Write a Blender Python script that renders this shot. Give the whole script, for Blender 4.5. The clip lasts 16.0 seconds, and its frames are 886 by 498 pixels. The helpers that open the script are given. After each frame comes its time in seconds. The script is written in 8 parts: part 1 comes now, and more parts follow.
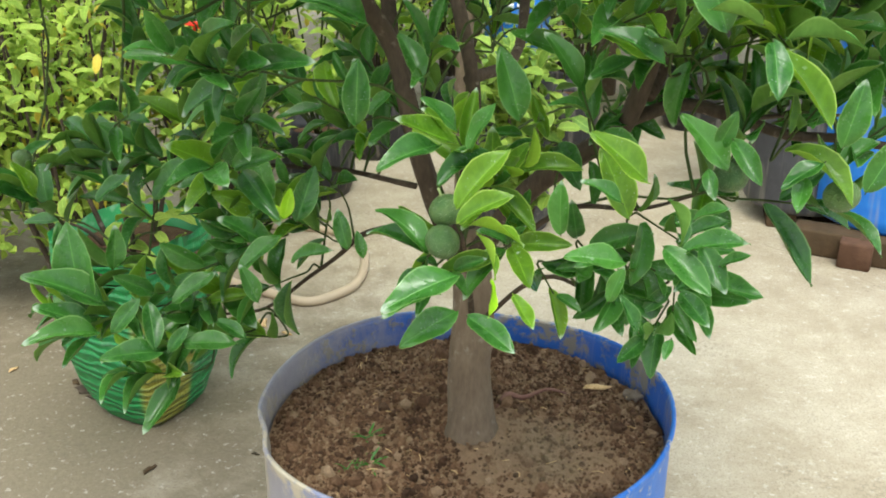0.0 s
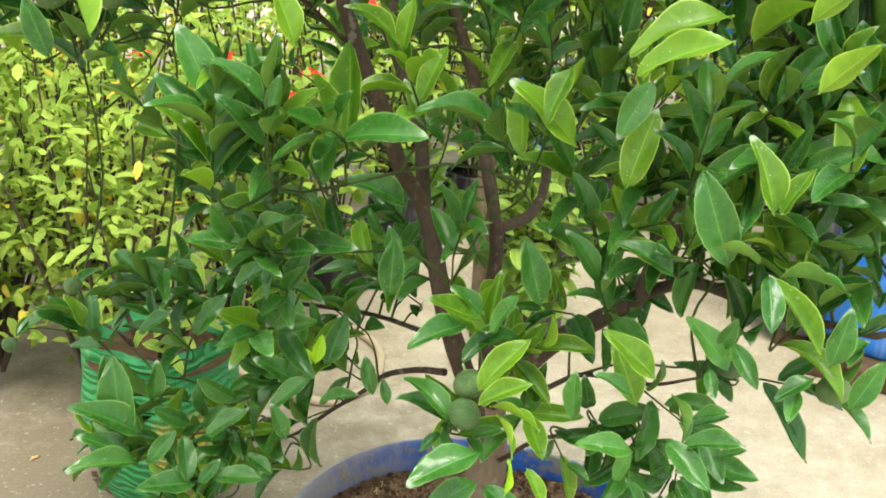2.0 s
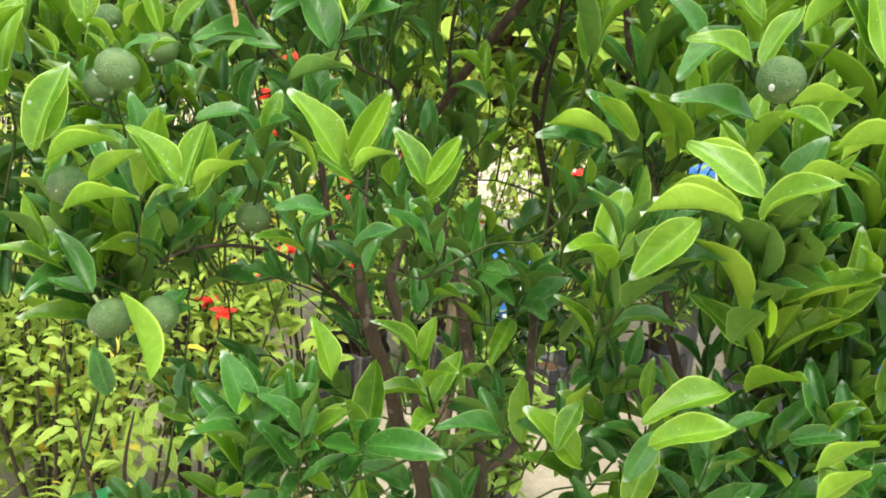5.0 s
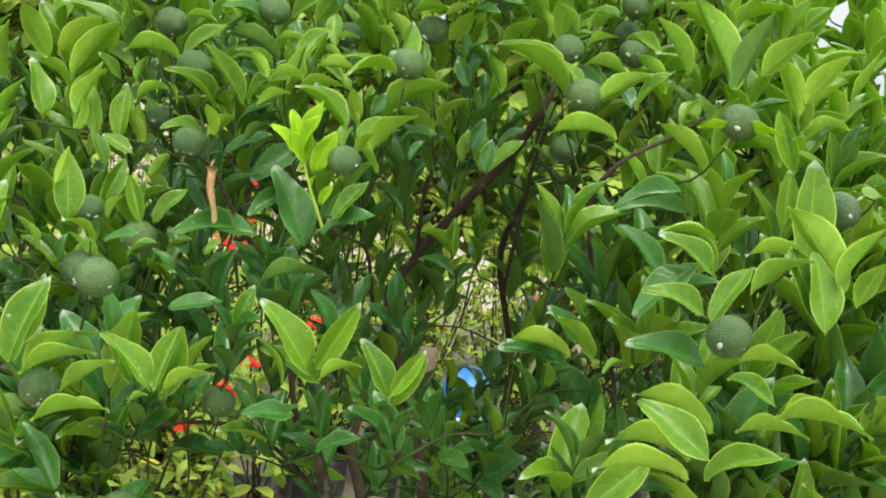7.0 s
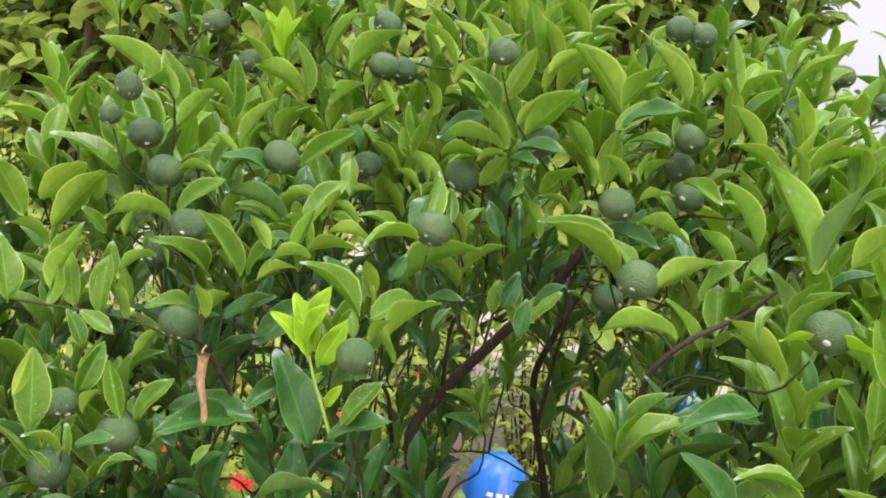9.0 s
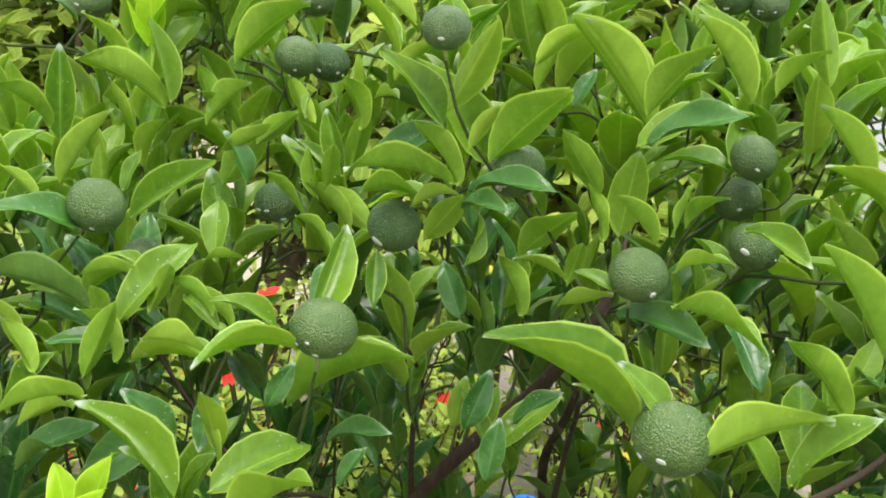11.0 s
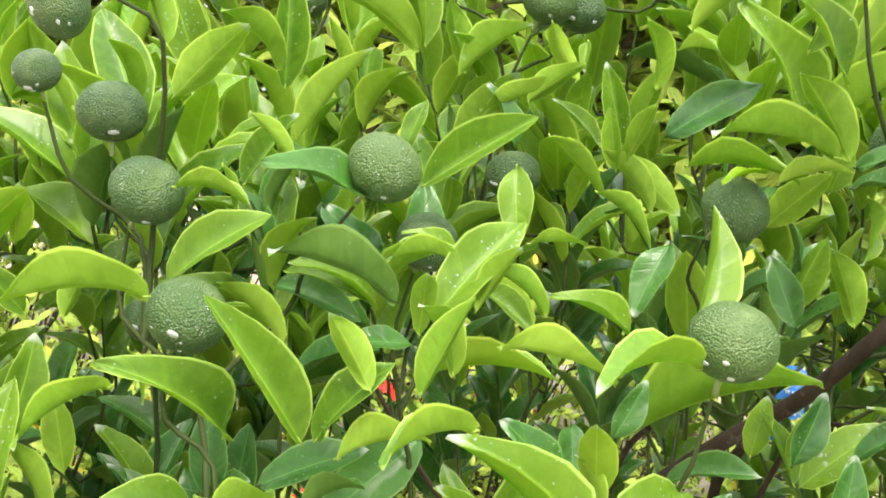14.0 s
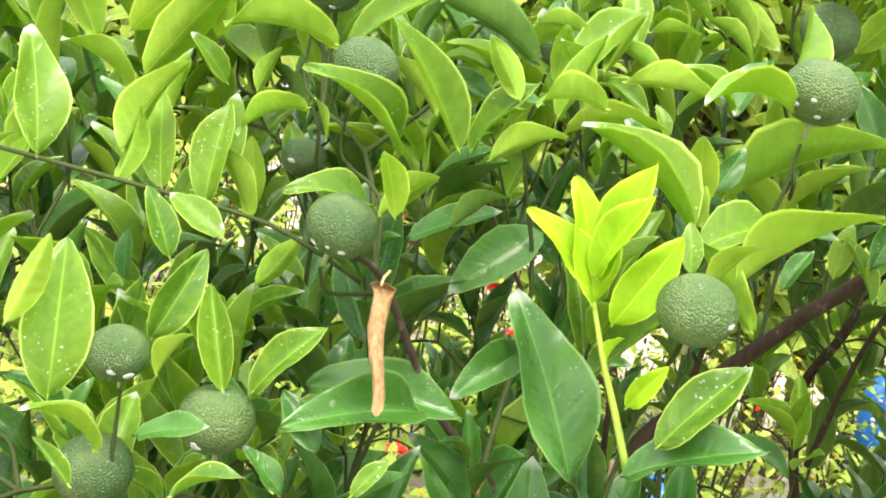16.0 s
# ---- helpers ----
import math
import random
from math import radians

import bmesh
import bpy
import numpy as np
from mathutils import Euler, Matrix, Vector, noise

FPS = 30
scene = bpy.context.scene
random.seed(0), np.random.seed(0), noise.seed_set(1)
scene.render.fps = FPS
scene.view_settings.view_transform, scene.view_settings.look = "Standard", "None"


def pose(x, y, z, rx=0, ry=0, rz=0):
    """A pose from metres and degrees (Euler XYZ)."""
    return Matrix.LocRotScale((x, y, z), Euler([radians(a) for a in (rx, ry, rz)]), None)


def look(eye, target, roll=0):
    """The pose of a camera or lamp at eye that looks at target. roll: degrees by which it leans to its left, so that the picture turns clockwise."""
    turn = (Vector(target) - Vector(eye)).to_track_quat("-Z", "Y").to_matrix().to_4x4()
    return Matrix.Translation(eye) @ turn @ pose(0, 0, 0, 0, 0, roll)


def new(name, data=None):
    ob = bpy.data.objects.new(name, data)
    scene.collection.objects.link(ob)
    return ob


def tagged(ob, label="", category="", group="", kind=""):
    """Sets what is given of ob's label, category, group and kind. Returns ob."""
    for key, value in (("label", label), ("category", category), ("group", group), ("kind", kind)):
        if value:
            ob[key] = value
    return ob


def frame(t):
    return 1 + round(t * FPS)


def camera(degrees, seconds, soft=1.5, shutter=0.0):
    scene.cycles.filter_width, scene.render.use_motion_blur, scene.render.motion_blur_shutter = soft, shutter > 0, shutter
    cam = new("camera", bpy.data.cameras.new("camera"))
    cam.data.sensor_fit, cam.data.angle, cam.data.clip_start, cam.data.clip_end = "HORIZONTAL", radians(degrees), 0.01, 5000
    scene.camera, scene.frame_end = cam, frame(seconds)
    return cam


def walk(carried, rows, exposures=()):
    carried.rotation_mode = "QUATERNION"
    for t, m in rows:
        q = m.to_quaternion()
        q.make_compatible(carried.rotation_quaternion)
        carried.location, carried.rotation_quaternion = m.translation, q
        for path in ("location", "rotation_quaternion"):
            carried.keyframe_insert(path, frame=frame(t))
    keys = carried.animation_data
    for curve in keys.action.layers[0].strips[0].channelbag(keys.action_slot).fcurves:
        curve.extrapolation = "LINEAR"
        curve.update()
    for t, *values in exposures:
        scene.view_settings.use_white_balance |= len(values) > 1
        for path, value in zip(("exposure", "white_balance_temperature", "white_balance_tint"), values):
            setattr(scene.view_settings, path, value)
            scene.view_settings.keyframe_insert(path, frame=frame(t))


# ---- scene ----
cam = camera(46.9, 16.0, soft=1.9)
PATH = [
    (0, (0.029, -1.259, 1.298), (-0.06, 0.585, 0.528), -0.0),
    (0.5, (0.022, -1.275, 1.33), (-0.084, 0.578, 0.586), 0.9),
    (1, (0.016, -1.288, 1.362), (-0.095, 0.582, 0.661), 1.8),
    (1.5, (0.009, -1.303, 1.397), (-0.097, 0.575, 0.718), 2.0),
    (2, (0.016, -1.309, 1.424), (-0.104, 0.584, 0.79), 2.5),
    (2.5, (0.007, -1.32, 1.455), (-0.111, 0.582, 0.848), 2.8),
    (3, (0.003, -1.326, 1.488), (-0.111, 0.581, 0.896), 3.1),
    (3.5, (-0.016, -1.331, 1.535), (-0.09, 0.592, 0.993), 4.3),
    (4, (-0.032, -1.343, 1.575), (-0.085, 0.603, 1.116), 6.2),
    (4.2, (-0.042, -1.338, 1.583), (-0.089, 0.612, 1.142), 6.2),
    (6.3, (-0.084, -1.355, 1.717), (-0.084, 0.614, 1.369), 6.7),
    (6.5, (-0.086, -1.36, 1.726), (-0.071, 0.614, 1.404), 7.2),
    (7, (-0.084, -1.354, 1.757), (-0.068, 0.631, 1.509), 8.9),
    (7.5, (-0.082, -1.309, 1.785), (-0.114, 0.681, 1.589), 9.9),
    (8, (-0.077, -1.269, 1.83), (-0.117, 0.721, 1.633), 9.6),
    (8.5, (-0.102, -1.227, 1.872), (-0.139, 0.762, 1.673), 9.9),
    (8.7, (-0.112, -1.215, 1.882), (-0.148, 0.775, 1.686), 9.6),
    (10.8, (-0.033, -0.801, 1.925), (-0.157, 1.182, 1.697), 7.9),
    (11, (-0.045, -0.767, 1.932), (-0.176, 1.216, 1.708), 8.2),
    (11.5, (-0.09, -0.681, 1.946), (-0.173, 1.306, 1.735), 7.7),
    (12, (-0.149, -0.619, 1.955), (-0.177, 1.367, 1.723), 7.9),
    (12.5, (-0.196, -0.586, 1.953), (-0.234, 1.4, 1.718), 8.3),
    (13, (-0.229, -0.59, 1.934), (-0.273, 1.397, 1.709), 8.4),
    (13.5, (-0.25, -0.606, 1.912), (-0.336, 1.377, 1.67), 9.7),
    (14, (-0.251, -0.636, 1.883), (-0.355, 1.346, 1.635), 10.5),
    (14.5, (-0.25, -0.656, 1.844), (-0.383, 1.324, 1.595), 11.1),
    (15, (-0.241, -0.682, 1.815), (-0.423, 1.293, 1.563), 11.8),
    (15.5, (-0.231, -0.721, 1.783), (-0.494, 1.247, 1.537), 12.5),
    (16, (-0.237, -0.752, 1.754), (-0.521, 1.213, 1.513), 13.0),
]
walk(cam, [(t, look(eye, target, roll)) for t, eye, target, roll in PATH],
     exposures=[(0, 0.95, 6350, 3), (2, 1.18, 6750, 3), (3, 1.26, 6850, 5), (4.2, 1.30, 6750, 7), (6.5, 0.92, 6600, 5), (7.5, 0.67, 6550, 9), (8, 0.70, 6250, 23), (8.5, 0.74, 6200, 29), (11, 0.86, 6550, 15), (11.5, 0.80, 6500, 18), (12, 0.98, 6500, 28), (12.5, 1.34, 6700, 27), (13.5, 1.36, 6800, 18), (15, 1.54, 6800, 17), (16, 1.64, 6850, 16)])

# ---- light ----
SUN_EL, SUN_AZ = radians(58), radians(195)
world = bpy.data.worlds.new("overcast_sky")
scene.world = world
world.use_nodes = True
wn = world.node_tree.nodes
wl = world.node_tree.links
sky = wn.new("ShaderNodeTexSky")
sky.sky_type = 'NISHITA'
sky.sun_disc = False
sky.sun_elevation = SUN_EL
sky.sun_rotation = SUN_AZ
sky.air_density = 1.0
sky.dust_density = 6.0
sky.ozone_density = 0.6
veil = wn.new("ShaderNodeMix")          # thin even cloud over the blue
veil.data_type = 'RGBA'
veil.inputs[0].default_value = 0.72
wl.new(sky.outputs[0], veil.inputs[6])
up = wn.new("ShaderNodeTexCoord")
rise = wn.new("ShaderNodeSeparateXYZ")
wl.new(up.outputs["Generated"], rise.inputs[0])
dome = wn.new("ShaderNodeMapRange")     # an overcast sky is brightest overhead
dome.inputs["To Min"].default_value = 0.5
dome.inputs["To Max"].default_value = 1.25
wl.new(rise.outputs["Z"], dome.inputs["Value"])
cloud = wn.new("ShaderNodeVectorMath")
cloud.operation = 'SCALE'
cloud.inputs[0].default_value = (9.5, 9.8, 10.2)
wl.new(dome.outputs["Result"], cloud.inputs["Scale"])
wl.new(cloud.outputs[0], veil.inputs[7])
wl.new(veil.outputs[2], wn["Background"].inputs[0])
wn["Background"].inputs[1].default_value = 0.11
sun = new("sun", bpy.data.lights.new("sun", 'SUN'))
sun.data.energy = 1.5
sun.data.angle = radians(25)
sun.data.color = (1.0, 0.96, 0.88)
sun.matrix_world = look((math.sin(SUN_AZ) * -3, math.cos(SUN_AZ) * 3, 6), (0, 0, 0))

# ---- materials ----
class Nodes:
    """A small wrapper to write node materials briefly."""

    def __init__(self, name):
        self.mat = bpy.data.materials.new(name)
        self.mat.use_nodes = True
        self.tree = self.mat.node_tree
        self.n, self.l = self.tree.nodes, self.tree.links
        self.bsdf = self.n["Principled BSDF"]
        self.out = self.n["Material Output"]

    def add(self, kind, **values):
        node = self.n.new(kind)
        for k, v in values.items():
            node.inputs[k.replace("_", " ")].default_value = v
        return node

    def link(self, a, b):
        self.l.new(a, b)

    def coords(self, kind="Object"):
        return self.n.new("ShaderNodeTexCoord").outputs[kind]

    def place(self):
        return self.n.new("ShaderNodeNewGeometry").outputs["Position"]

    def noise(self, scale, detail=4.0, rough=0.55, vec=None):
        t = self.add("ShaderNodeTexNoise", Scale=scale, Detail=detail, Roughness=rough)
        self.link(vec if vec is not None else self.coords(), t.inputs["Vector"])
        return t.outputs["Fac"]

    def ramp(self, fac, stops):
        r = self.n.new("ShaderNodeValToRGB")
        els = r.color_ramp.elements
        while len(els) < len(stops):
            els.new(0.5)
        for e, (p, c) in zip(els, stops):
            e.position = p
            e.color = (*c, 1) if len(c) == 3 else c
        self.link(fac, r.inputs[0])
        return r.outputs[0]

    def mix(self, fac, a, b, blend='MIX'):
        m = self.n.new("ShaderNodeMix")
        m.data_type = 'RGBA'
        m.blend_type = blend
        for sock, v in ((m.inputs[0], fac), (m.inputs[6], a), (m.inputs[7], b)):
            if isinstance(v, bpy.types.NodeSocket):
                self.link(v, sock)
            elif isinstance(v, (int, float)):
                sock.default_value = v
            else:
                sock.default_value = (*v, 1)
        return m.outputs[2]

    def math(self, op, a, b=0.0):
        m = self.n.new("ShaderNodeMath")
        m.operation = op
        for sock, v in zip(m.inputs, (a, b)):
            if isinstance(v, bpy.types.NodeSocket):
                self.link(v, sock)
            else:
                sock.default_value = v
        return m.outputs[0]

    def bump(self, height, strength=0.3, distance=0.01, after=None):
        b = self.add("ShaderNodeBump", Strength=strength, Distance=distance)
        self.link(height, b.inputs["Height"])
        if after is not None:
            self.link(after, b.inputs["Normal"])
        return b.outputs[0]

    def done(self, color, rough=0.6, normal=None, spec=0.5, metal=0.0):
        for sock, v in (("Base Color", color), ("Roughness", rough), ("Metallic", metal), ("Specular IOR Level", spec)):
            if isinstance(v, bpy.types.NodeSocket):
                self.link(v, self.bsdf.inputs[sock])
            elif isinstance(v, (int, float)):
                self.bsdf.inputs[sock].default_value = v
            else:
                self.bsdf.inputs[sock].default_value = (*v, 1)
        if normal is not None:
            self.link(normal, self.bsdf.inputs["Normal"])
        return self.mat


def leaf_material(name, dark, light, rough, glow, spots=0.0, spec=0.5, tip_sheen=0.0, margin=0.7):
    """A leaf blade: colour varies leaf by leaf, soft pale midrib band from the uv, light passes through it."""
    m = Nodes(name)
    info = m.n.new("ShaderNodeObjectInfo").outputs["Random"]
    island = m.n.new("ShaderNodeNewGeometry").outputs["Random Per Island"]
    rnd = m.math('FRACT', m.math('ADD', info, island))
    base = m.mix(rnd, dark, light)
    other = m.math('FRACT', m.math('MULTIPLY', rnd, 13.7))
    base = m.mix(m.math('MULTIPLY', other, 0.4), base, (dark[0] * 0.7, dark[1] * 0.85, dark[2] * 0.9))
    uv = m.n.new("ShaderNodeUVMap").outputs[0]
    sep = m.n.new("ShaderNodeSeparateXYZ")
    m.link(uv, sep.inputs[0])
    u, v = sep.outputs[0], sep.outputs[1]
    place = m.place()
    off = m.math('ABSOLUTE', m.math('SUBTRACT', u, 0.5))
    rib = m.ramp(off, [(0.0, (1, 1, 1)), (0.014, (0.8, 0.8, 0.8)), (0.026, (0, 0, 0))])
    band = m.ramp(off, [(0.0, (1, 1, 1)), (0.06, (0.55, 0.55, 0.55)), (0.17, (0, 0, 0))])
    pale = tuple(min(1, c * 1.35 + 0.015) for c in light)
    # cloudy tone at two sizes, one half of the blade a little deeper than the other
    cloud = m.ramp(m.noise(34.0, 4.0, 0.6, place), [(0.32, (0, 0, 0)), (0.72, (1, 1, 1))])
    col = m.mix(m.math('MULTIPLY', cloud, 0.40), base, tuple(c * 0.6 for c in dark))
    mottle = m.ramp(m.noise(150.0, 4.0, 0.7, place), [(0.4, (0, 0, 0)), (0.75, (1, 1, 1))])
    col = m.mix(m.math('MULTIPLY', mottle, 0.28), col, pale)
    yellow = m.ramp(m.noise(11.0, 2.0, 0.5, place), [(0.5, (0, 0, 0)), (0.75, (1, 1, 1))])
    col = m.mix(m.math('MULTIPLY', yellow, 0.22), col, (light[0] * 1.35, light[1] * 1.08, light[2] * 0.8))
    col = m.mix(m.math('MULTIPLY', band, 0.22), col, light)
    rim = m.ramp(off, [(0.18, (0, 0, 0)), (0.5, (1, 1, 1))])
    col = m.mix(m.math('MULTIPLY', rim, 0.28), col, (min(1, light[0] * 1.1), light[1], light[2]))
    col = m.mix(m.math('MULTIPLY', rib, 0.55), col, tuple(min(1, c * 1.6 + 0.03) for c in light))
    # faint side veins, broken up by noise
    comb = m.n.new("ShaderNodeCombineXYZ")
    m.link(m.math('SUBTRACT', v, m.math('MULTIPLY', off, 0.32)), comb.inputs[0])
    m.link(m.math('MULTIPLY', off, 0.12), comb.inputs[1])
    m.link(m.math('MULTIPLY', rnd, 9.0), comb.inputs[2])
    vein = m.ramp(m.noise(13.0, 1.0, 0.4, comb.outputs[0]), [(0.54, (0, 0, 0)), (0.66, (1, 1, 1))])
    col = m.mix(m.math('MULTIPLY', vein, 0.13), col, pale)
    edge = m.ramp(m.math('ADD', off, m.math('MULTIPLY', m.math('SUBTRACT', m.noise(90.0, 2.0, 0.5, place), 0.5), 0.012)), [(0.458, (0, 0, 0)), (0.480, (1, 1, 1))])
    col = m.mix(m.math('MULTIPLY', edge, margin), col, (min(1, light[0] * 1.5 + 0.12), min(1, light[1] * 1.3 + 0.12), light[2] * 1.2 + 0.10))
    if spots:
        # dried drops and flecks of lime
        vo = m.add("ShaderNodeTexVoronoi", Scale=330.0)
        vo.inputs["Randomness"].default_value = 1.0
        m.link(place, vo.inputs["Vector"])
        size = m.math('ADD', vo.outputs["Distance"], m.math('MULTIPLY', m.noise(900.0, 2.0, 0.6, place), 0.35))
        few = m.ramp(m.noise(60.0, 3.0, 0.6, place), [(0.52, (0, 0, 0)), (0.62, (1, 1, 1))])
        dot = m.ramp(size, [(0.30, (1, 1, 1)), (0.40, (0, 0, 0))])
        big = m.add("ShaderNodeTexVoronoi", Scale=75.0)
        m.link(place, big.inputs["Vector"])
        blob = m.math('ADD', big.outputs["Distance"], m.math('MULTIPLY', m.noise(260.0, 2.0, 0.6, place), 0.25))
        rare = m.ramp(m.noise(23.0, 2.0, 0.5, place), [(0.60, (0, 0, 0)), (0.66, (1, 1, 1))])
        drop = m.math('MULTIPLY', m.ramp(blob, [(0.24, (1, 1, 1)), (0.30, (0, 0, 0))]), rare)
        wet = m.math('MULTIPLY', m.math('MAXIMUM', m.math('MULTIPLY', dot, few), drop), spots)
        col = m.mix(wet, col, (0.58, 0.68, 0.56))
    if tip_sheen:
        # a bead of water at the tip of some leaves, its sheen painted as pale colour
        some = m.ramp(m.math('FRACT', m.math('MULTIPLY', rnd, 7.3)), [(0.5, (0, 0, 0)), (0.56, (1, 1, 1))])
        tip = m.ramp(v, [(0.90, (0, 0, 0)), (0.97, (1, 1, 1))])
        col = m.mix(m.math('MULTIPLY', m.math('MULTIPLY', some, tip), tip_sheen), col, (0.62, 0.72, 0.6))
    height = m.math('ADD', m.math('MULTIPLY', rib, -0.7), m.math('MULTIPLY', vein, -0.3))
    height = m.math('ADD', height, m.math('MULTIPLY', m.noise(48.0, 2.0, 0.5, place), 1.1))
    height = m.math('ADD', height, m.math('MULTIPLY', m.noise(420.0, 2.0, 0.5, place), 0.12))
    nrm = m.bump(height, 0.35, 0.0016)
    rgh = m.math('ADD', rough - 0.06, m.math('MULTIPLY', cloud, 0.14))
    m.done(col, rgh, nrm, spec)
    trans = m.n.new("ShaderNodeBsdfTranslucent")
    warm = m.mix(0.5, col, (min(1, light[0] * 1.3), min(1, light[1] * 1.4), light[2] * 0.9))
    m.link(warm, trans.inputs[0])
    mixs = m.n.new("ShaderNodeMixShader")
    mixs.inputs[0].default_value = glow
    m.link(m.bsdf.outputs[0], mixs.inputs[1])
    m.link(trans.outputs[0], mixs.inputs[2])
    m.link(mixs.outputs[0], m.out.inputs[0])
    return m.mat


LEAF = {
    "mature": (leaf_material("leaf_mature", (0.028, 0.130, 0.023), (0.092, 0.275, 0.038), 0.25, 0.27, 0.4, 0.55, 0.7),
               leaf_material("leaf_mature_under", (0.085, 0.21, 0.04), (0.18, 0.35, 0.055), 0.45, 0.32, 0.2, 0.25, 0.0, 0.4)),
    "fresh": (leaf_material("leaf_fresh", (0.055, 0.170, 0.014), (0.220, 0.41, 0.028), 0.32, 0.30, 0.8, 0.45, 0.9, 1.0),
              leaf_material("leaf_fresh_under", (0.215, 0.455, 0.036), (0.48, 0.71, 0.085), 0.42, 0.54, 0.55, 0.4, 0.6, 0.6)),
    # leaf colours raised, in part to stand in for light on the crown's top
    "brightened": (leaf_material("leaf_brightened", (0.08, 0.25, 0.022), (0.28, 0.50, 0.045), 0.31, 0.36, 0.8, 0.5, 0.9, 1.0),
              leaf_material("leaf_brightened_under", (0.30, 0.55, 0.042), (0.56, 0.77, 0.095), 0.42, 0.56, 0.55, 0.4, 0.6, 0.6)),
    "young": (leaf_material("leaf_young", (0.32, 0.60, 0.012), (0.45, 0.72, 0.03), 0.4, 0.38, 0.0, 0.35),
              leaf_material("leaf_young_under", (0.30, 0.56, 0.012), (0.42, 0.66, 0.03), 0.45, 0.38, 0.0, 0.25)),
    "shrub": (leaf_material("shrub_leaf", (0.17, 0.34, 0.045), (0.54, 0.66, 0.12), 0.48, 0.38, 0.0, 0.25),
              leaf_material("shrub_leaf_under", (0.24, 0.39, 0.07), (0.43, 0.58, 0.14), 0.5, 0.38, 0.0, 0.25)),
    "far": (leaf_material("far_leaf", (0.12, 0.26, 0.05), (0.38, 0.52, 0.09), 0.5, 0.34, 0.0, 0.25),
            leaf_material("far_leaf_under", (0.17, 0.30, 0.06), (0.38, 0.52, 0.10), 0.5, 0.34, 0.0, 0.25)),
    "autumn": (leaf_material("yellow_leaf", (0.55, 0.42, 0.03), (0.72, 0.62, 0.08), 0.45, 0.3, 0.0, 0.3),
               leaf_material("yellow_leaf_under", (0.55, 0.45, 0.05), (0.7, 0.6, 0.1), 0.5, 0.3, 0.0, 0.3)),
    "flower": (leaf_material("red_petal", (0.8, 0.02, 0.012), (0.95, 0.05, 0.02), 0.5, 0.25, 0.0, 0.3),
               leaf_material("red_petal_under", (0.8, 0.03, 0.015), (0.95, 0.07, 0.03), 0.5, 0.25, 0.0, 0.3)),
}


def bark_material(name, dark, light):
    m = Nodes(name)
    co = m.coords()
    mp = m.n.new("ShaderNodeMapping")
    mp.inputs["Scale"].default_value = (1, 1, 0.25)
    m.link(co, mp.inputs[0])
    fine = m.noise(140.0, 5.0, 0.65, mp.outputs[0])
    broad = m.noise(14.0, 3.0, 0.6)
    col = m.ramp(m.math('ADD', m.math('MULTIPLY', fine, 0.6), m.math('MULTIPLY', broad, 0.4)),
                 [(0.3, dark), (0.52, tuple((a + b) / 2 for a, b in zip(dark, light))), (0.72, light)])
    lich = m.ramp(m.noise(55.0, 3.0), [(0.62, (0, 0, 0)), (0.7, (1, 1, 1))])
    col = m.mix(m.math('MULTIPLY', lich, 0.35), col, (0.36, 0.33, 0.27))
    return m.done(col, 0.82, m.bump(fine, 0.55, 0.004), 0.25)


BARK = bark_material("trunk_bark", (0.115, 0.082, 0.055), (0.24, 0.185, 0.128))
LIMB = bark_material("limb_bark", (0.032, 0.024, 0.016), (0.105, 0.078, 0.054))
m = Nodes("twig_skin")
TWIG = m.done(m.mix(m.noise(40.0), (0.026, 0.044, 0.014), (0.075, 0.11, 0.026)), 0.7, None, 0.2)
m = Nodes("young_stem")
YSTEM = m.done(m.mix(m.noise(40.0), (0.25, 0.42, 0.04), (0.4, 0.55, 0.07)), 0.5)

m = Nodes("fruit_peel")
pits = m.add("ShaderNodeTexVoronoi", Scale=17.0)
m.link(m.coords(), pits.inputs["Vector"])
lump = m.noise(7.0, 4.0, 0.6)
rnd = m.n.new("ShaderNodeObjectInfo").outputs["Random"]
col = m.mix(rnd, (0.034, 0.100, 0.024), (0.085, 0.170, 0.040))
col = m.mix(m.ramp(m.noise(1.3, 3.0), [(0.45, (0, 0, 0)), (0.75, (0.6, 0.6, 0.6))]), col, (0.18, 0.26, 0.09))
col = m.mix(m.ramp(lump, [(0.3, (0.5, 0.5, 0.5)), (0.52, (0, 0, 0))]), col, (0.040, 0.10, 0.032))
col = m.mix(m.ramp(pits.outputs["Distance"], [(0.08, (0.75, 0.75, 0.75)), (0.42, (0, 0, 0))]), col, (0.17, 0.26, 0.10))
# pale flecks gathered in patches
fleck = m.ramp(m.math('ADD', pits.outputs["Distance"], m.math('MULTIPLY', m.noise(2.4, 3.0, 0.7), 1.0)), [(0.57, (0.85, 0.85, 0.85)), (0.66, (0, 0, 0))])
col = m.mix(fleck, col, (0.48, 0.57, 0.42))
h = m.math('ADD', m.math('MULTIPLY', pits.outputs["Distance"], -0.8), m.math('MULTIPLY', lump, 0.6))
PEEL = m.done(col, 0.34, m.bump(h, 0.8, 0.0015), 0.45)
# near-white base colour stands in for the sky's reflection in the water
m = Nodes("water_drop")
WATER = m.done(m.mix(m.noise(3.0), (0.66, 0.74, 0.66), (0.82, 0.88, 0.84)), 0.06, None, 0.6)
m.bsdf.inputs["Transmission Weight"].default_value = 0.35
m.bsdf.inputs["IOR"].default_value = 1.33
m = Nodes("fruit_button")
BUTTON = m.done(m.mix(m.noise(200.0), (0.2, 0.3, 0.1), (0.35, 0.4, 0.18)), 0.7)

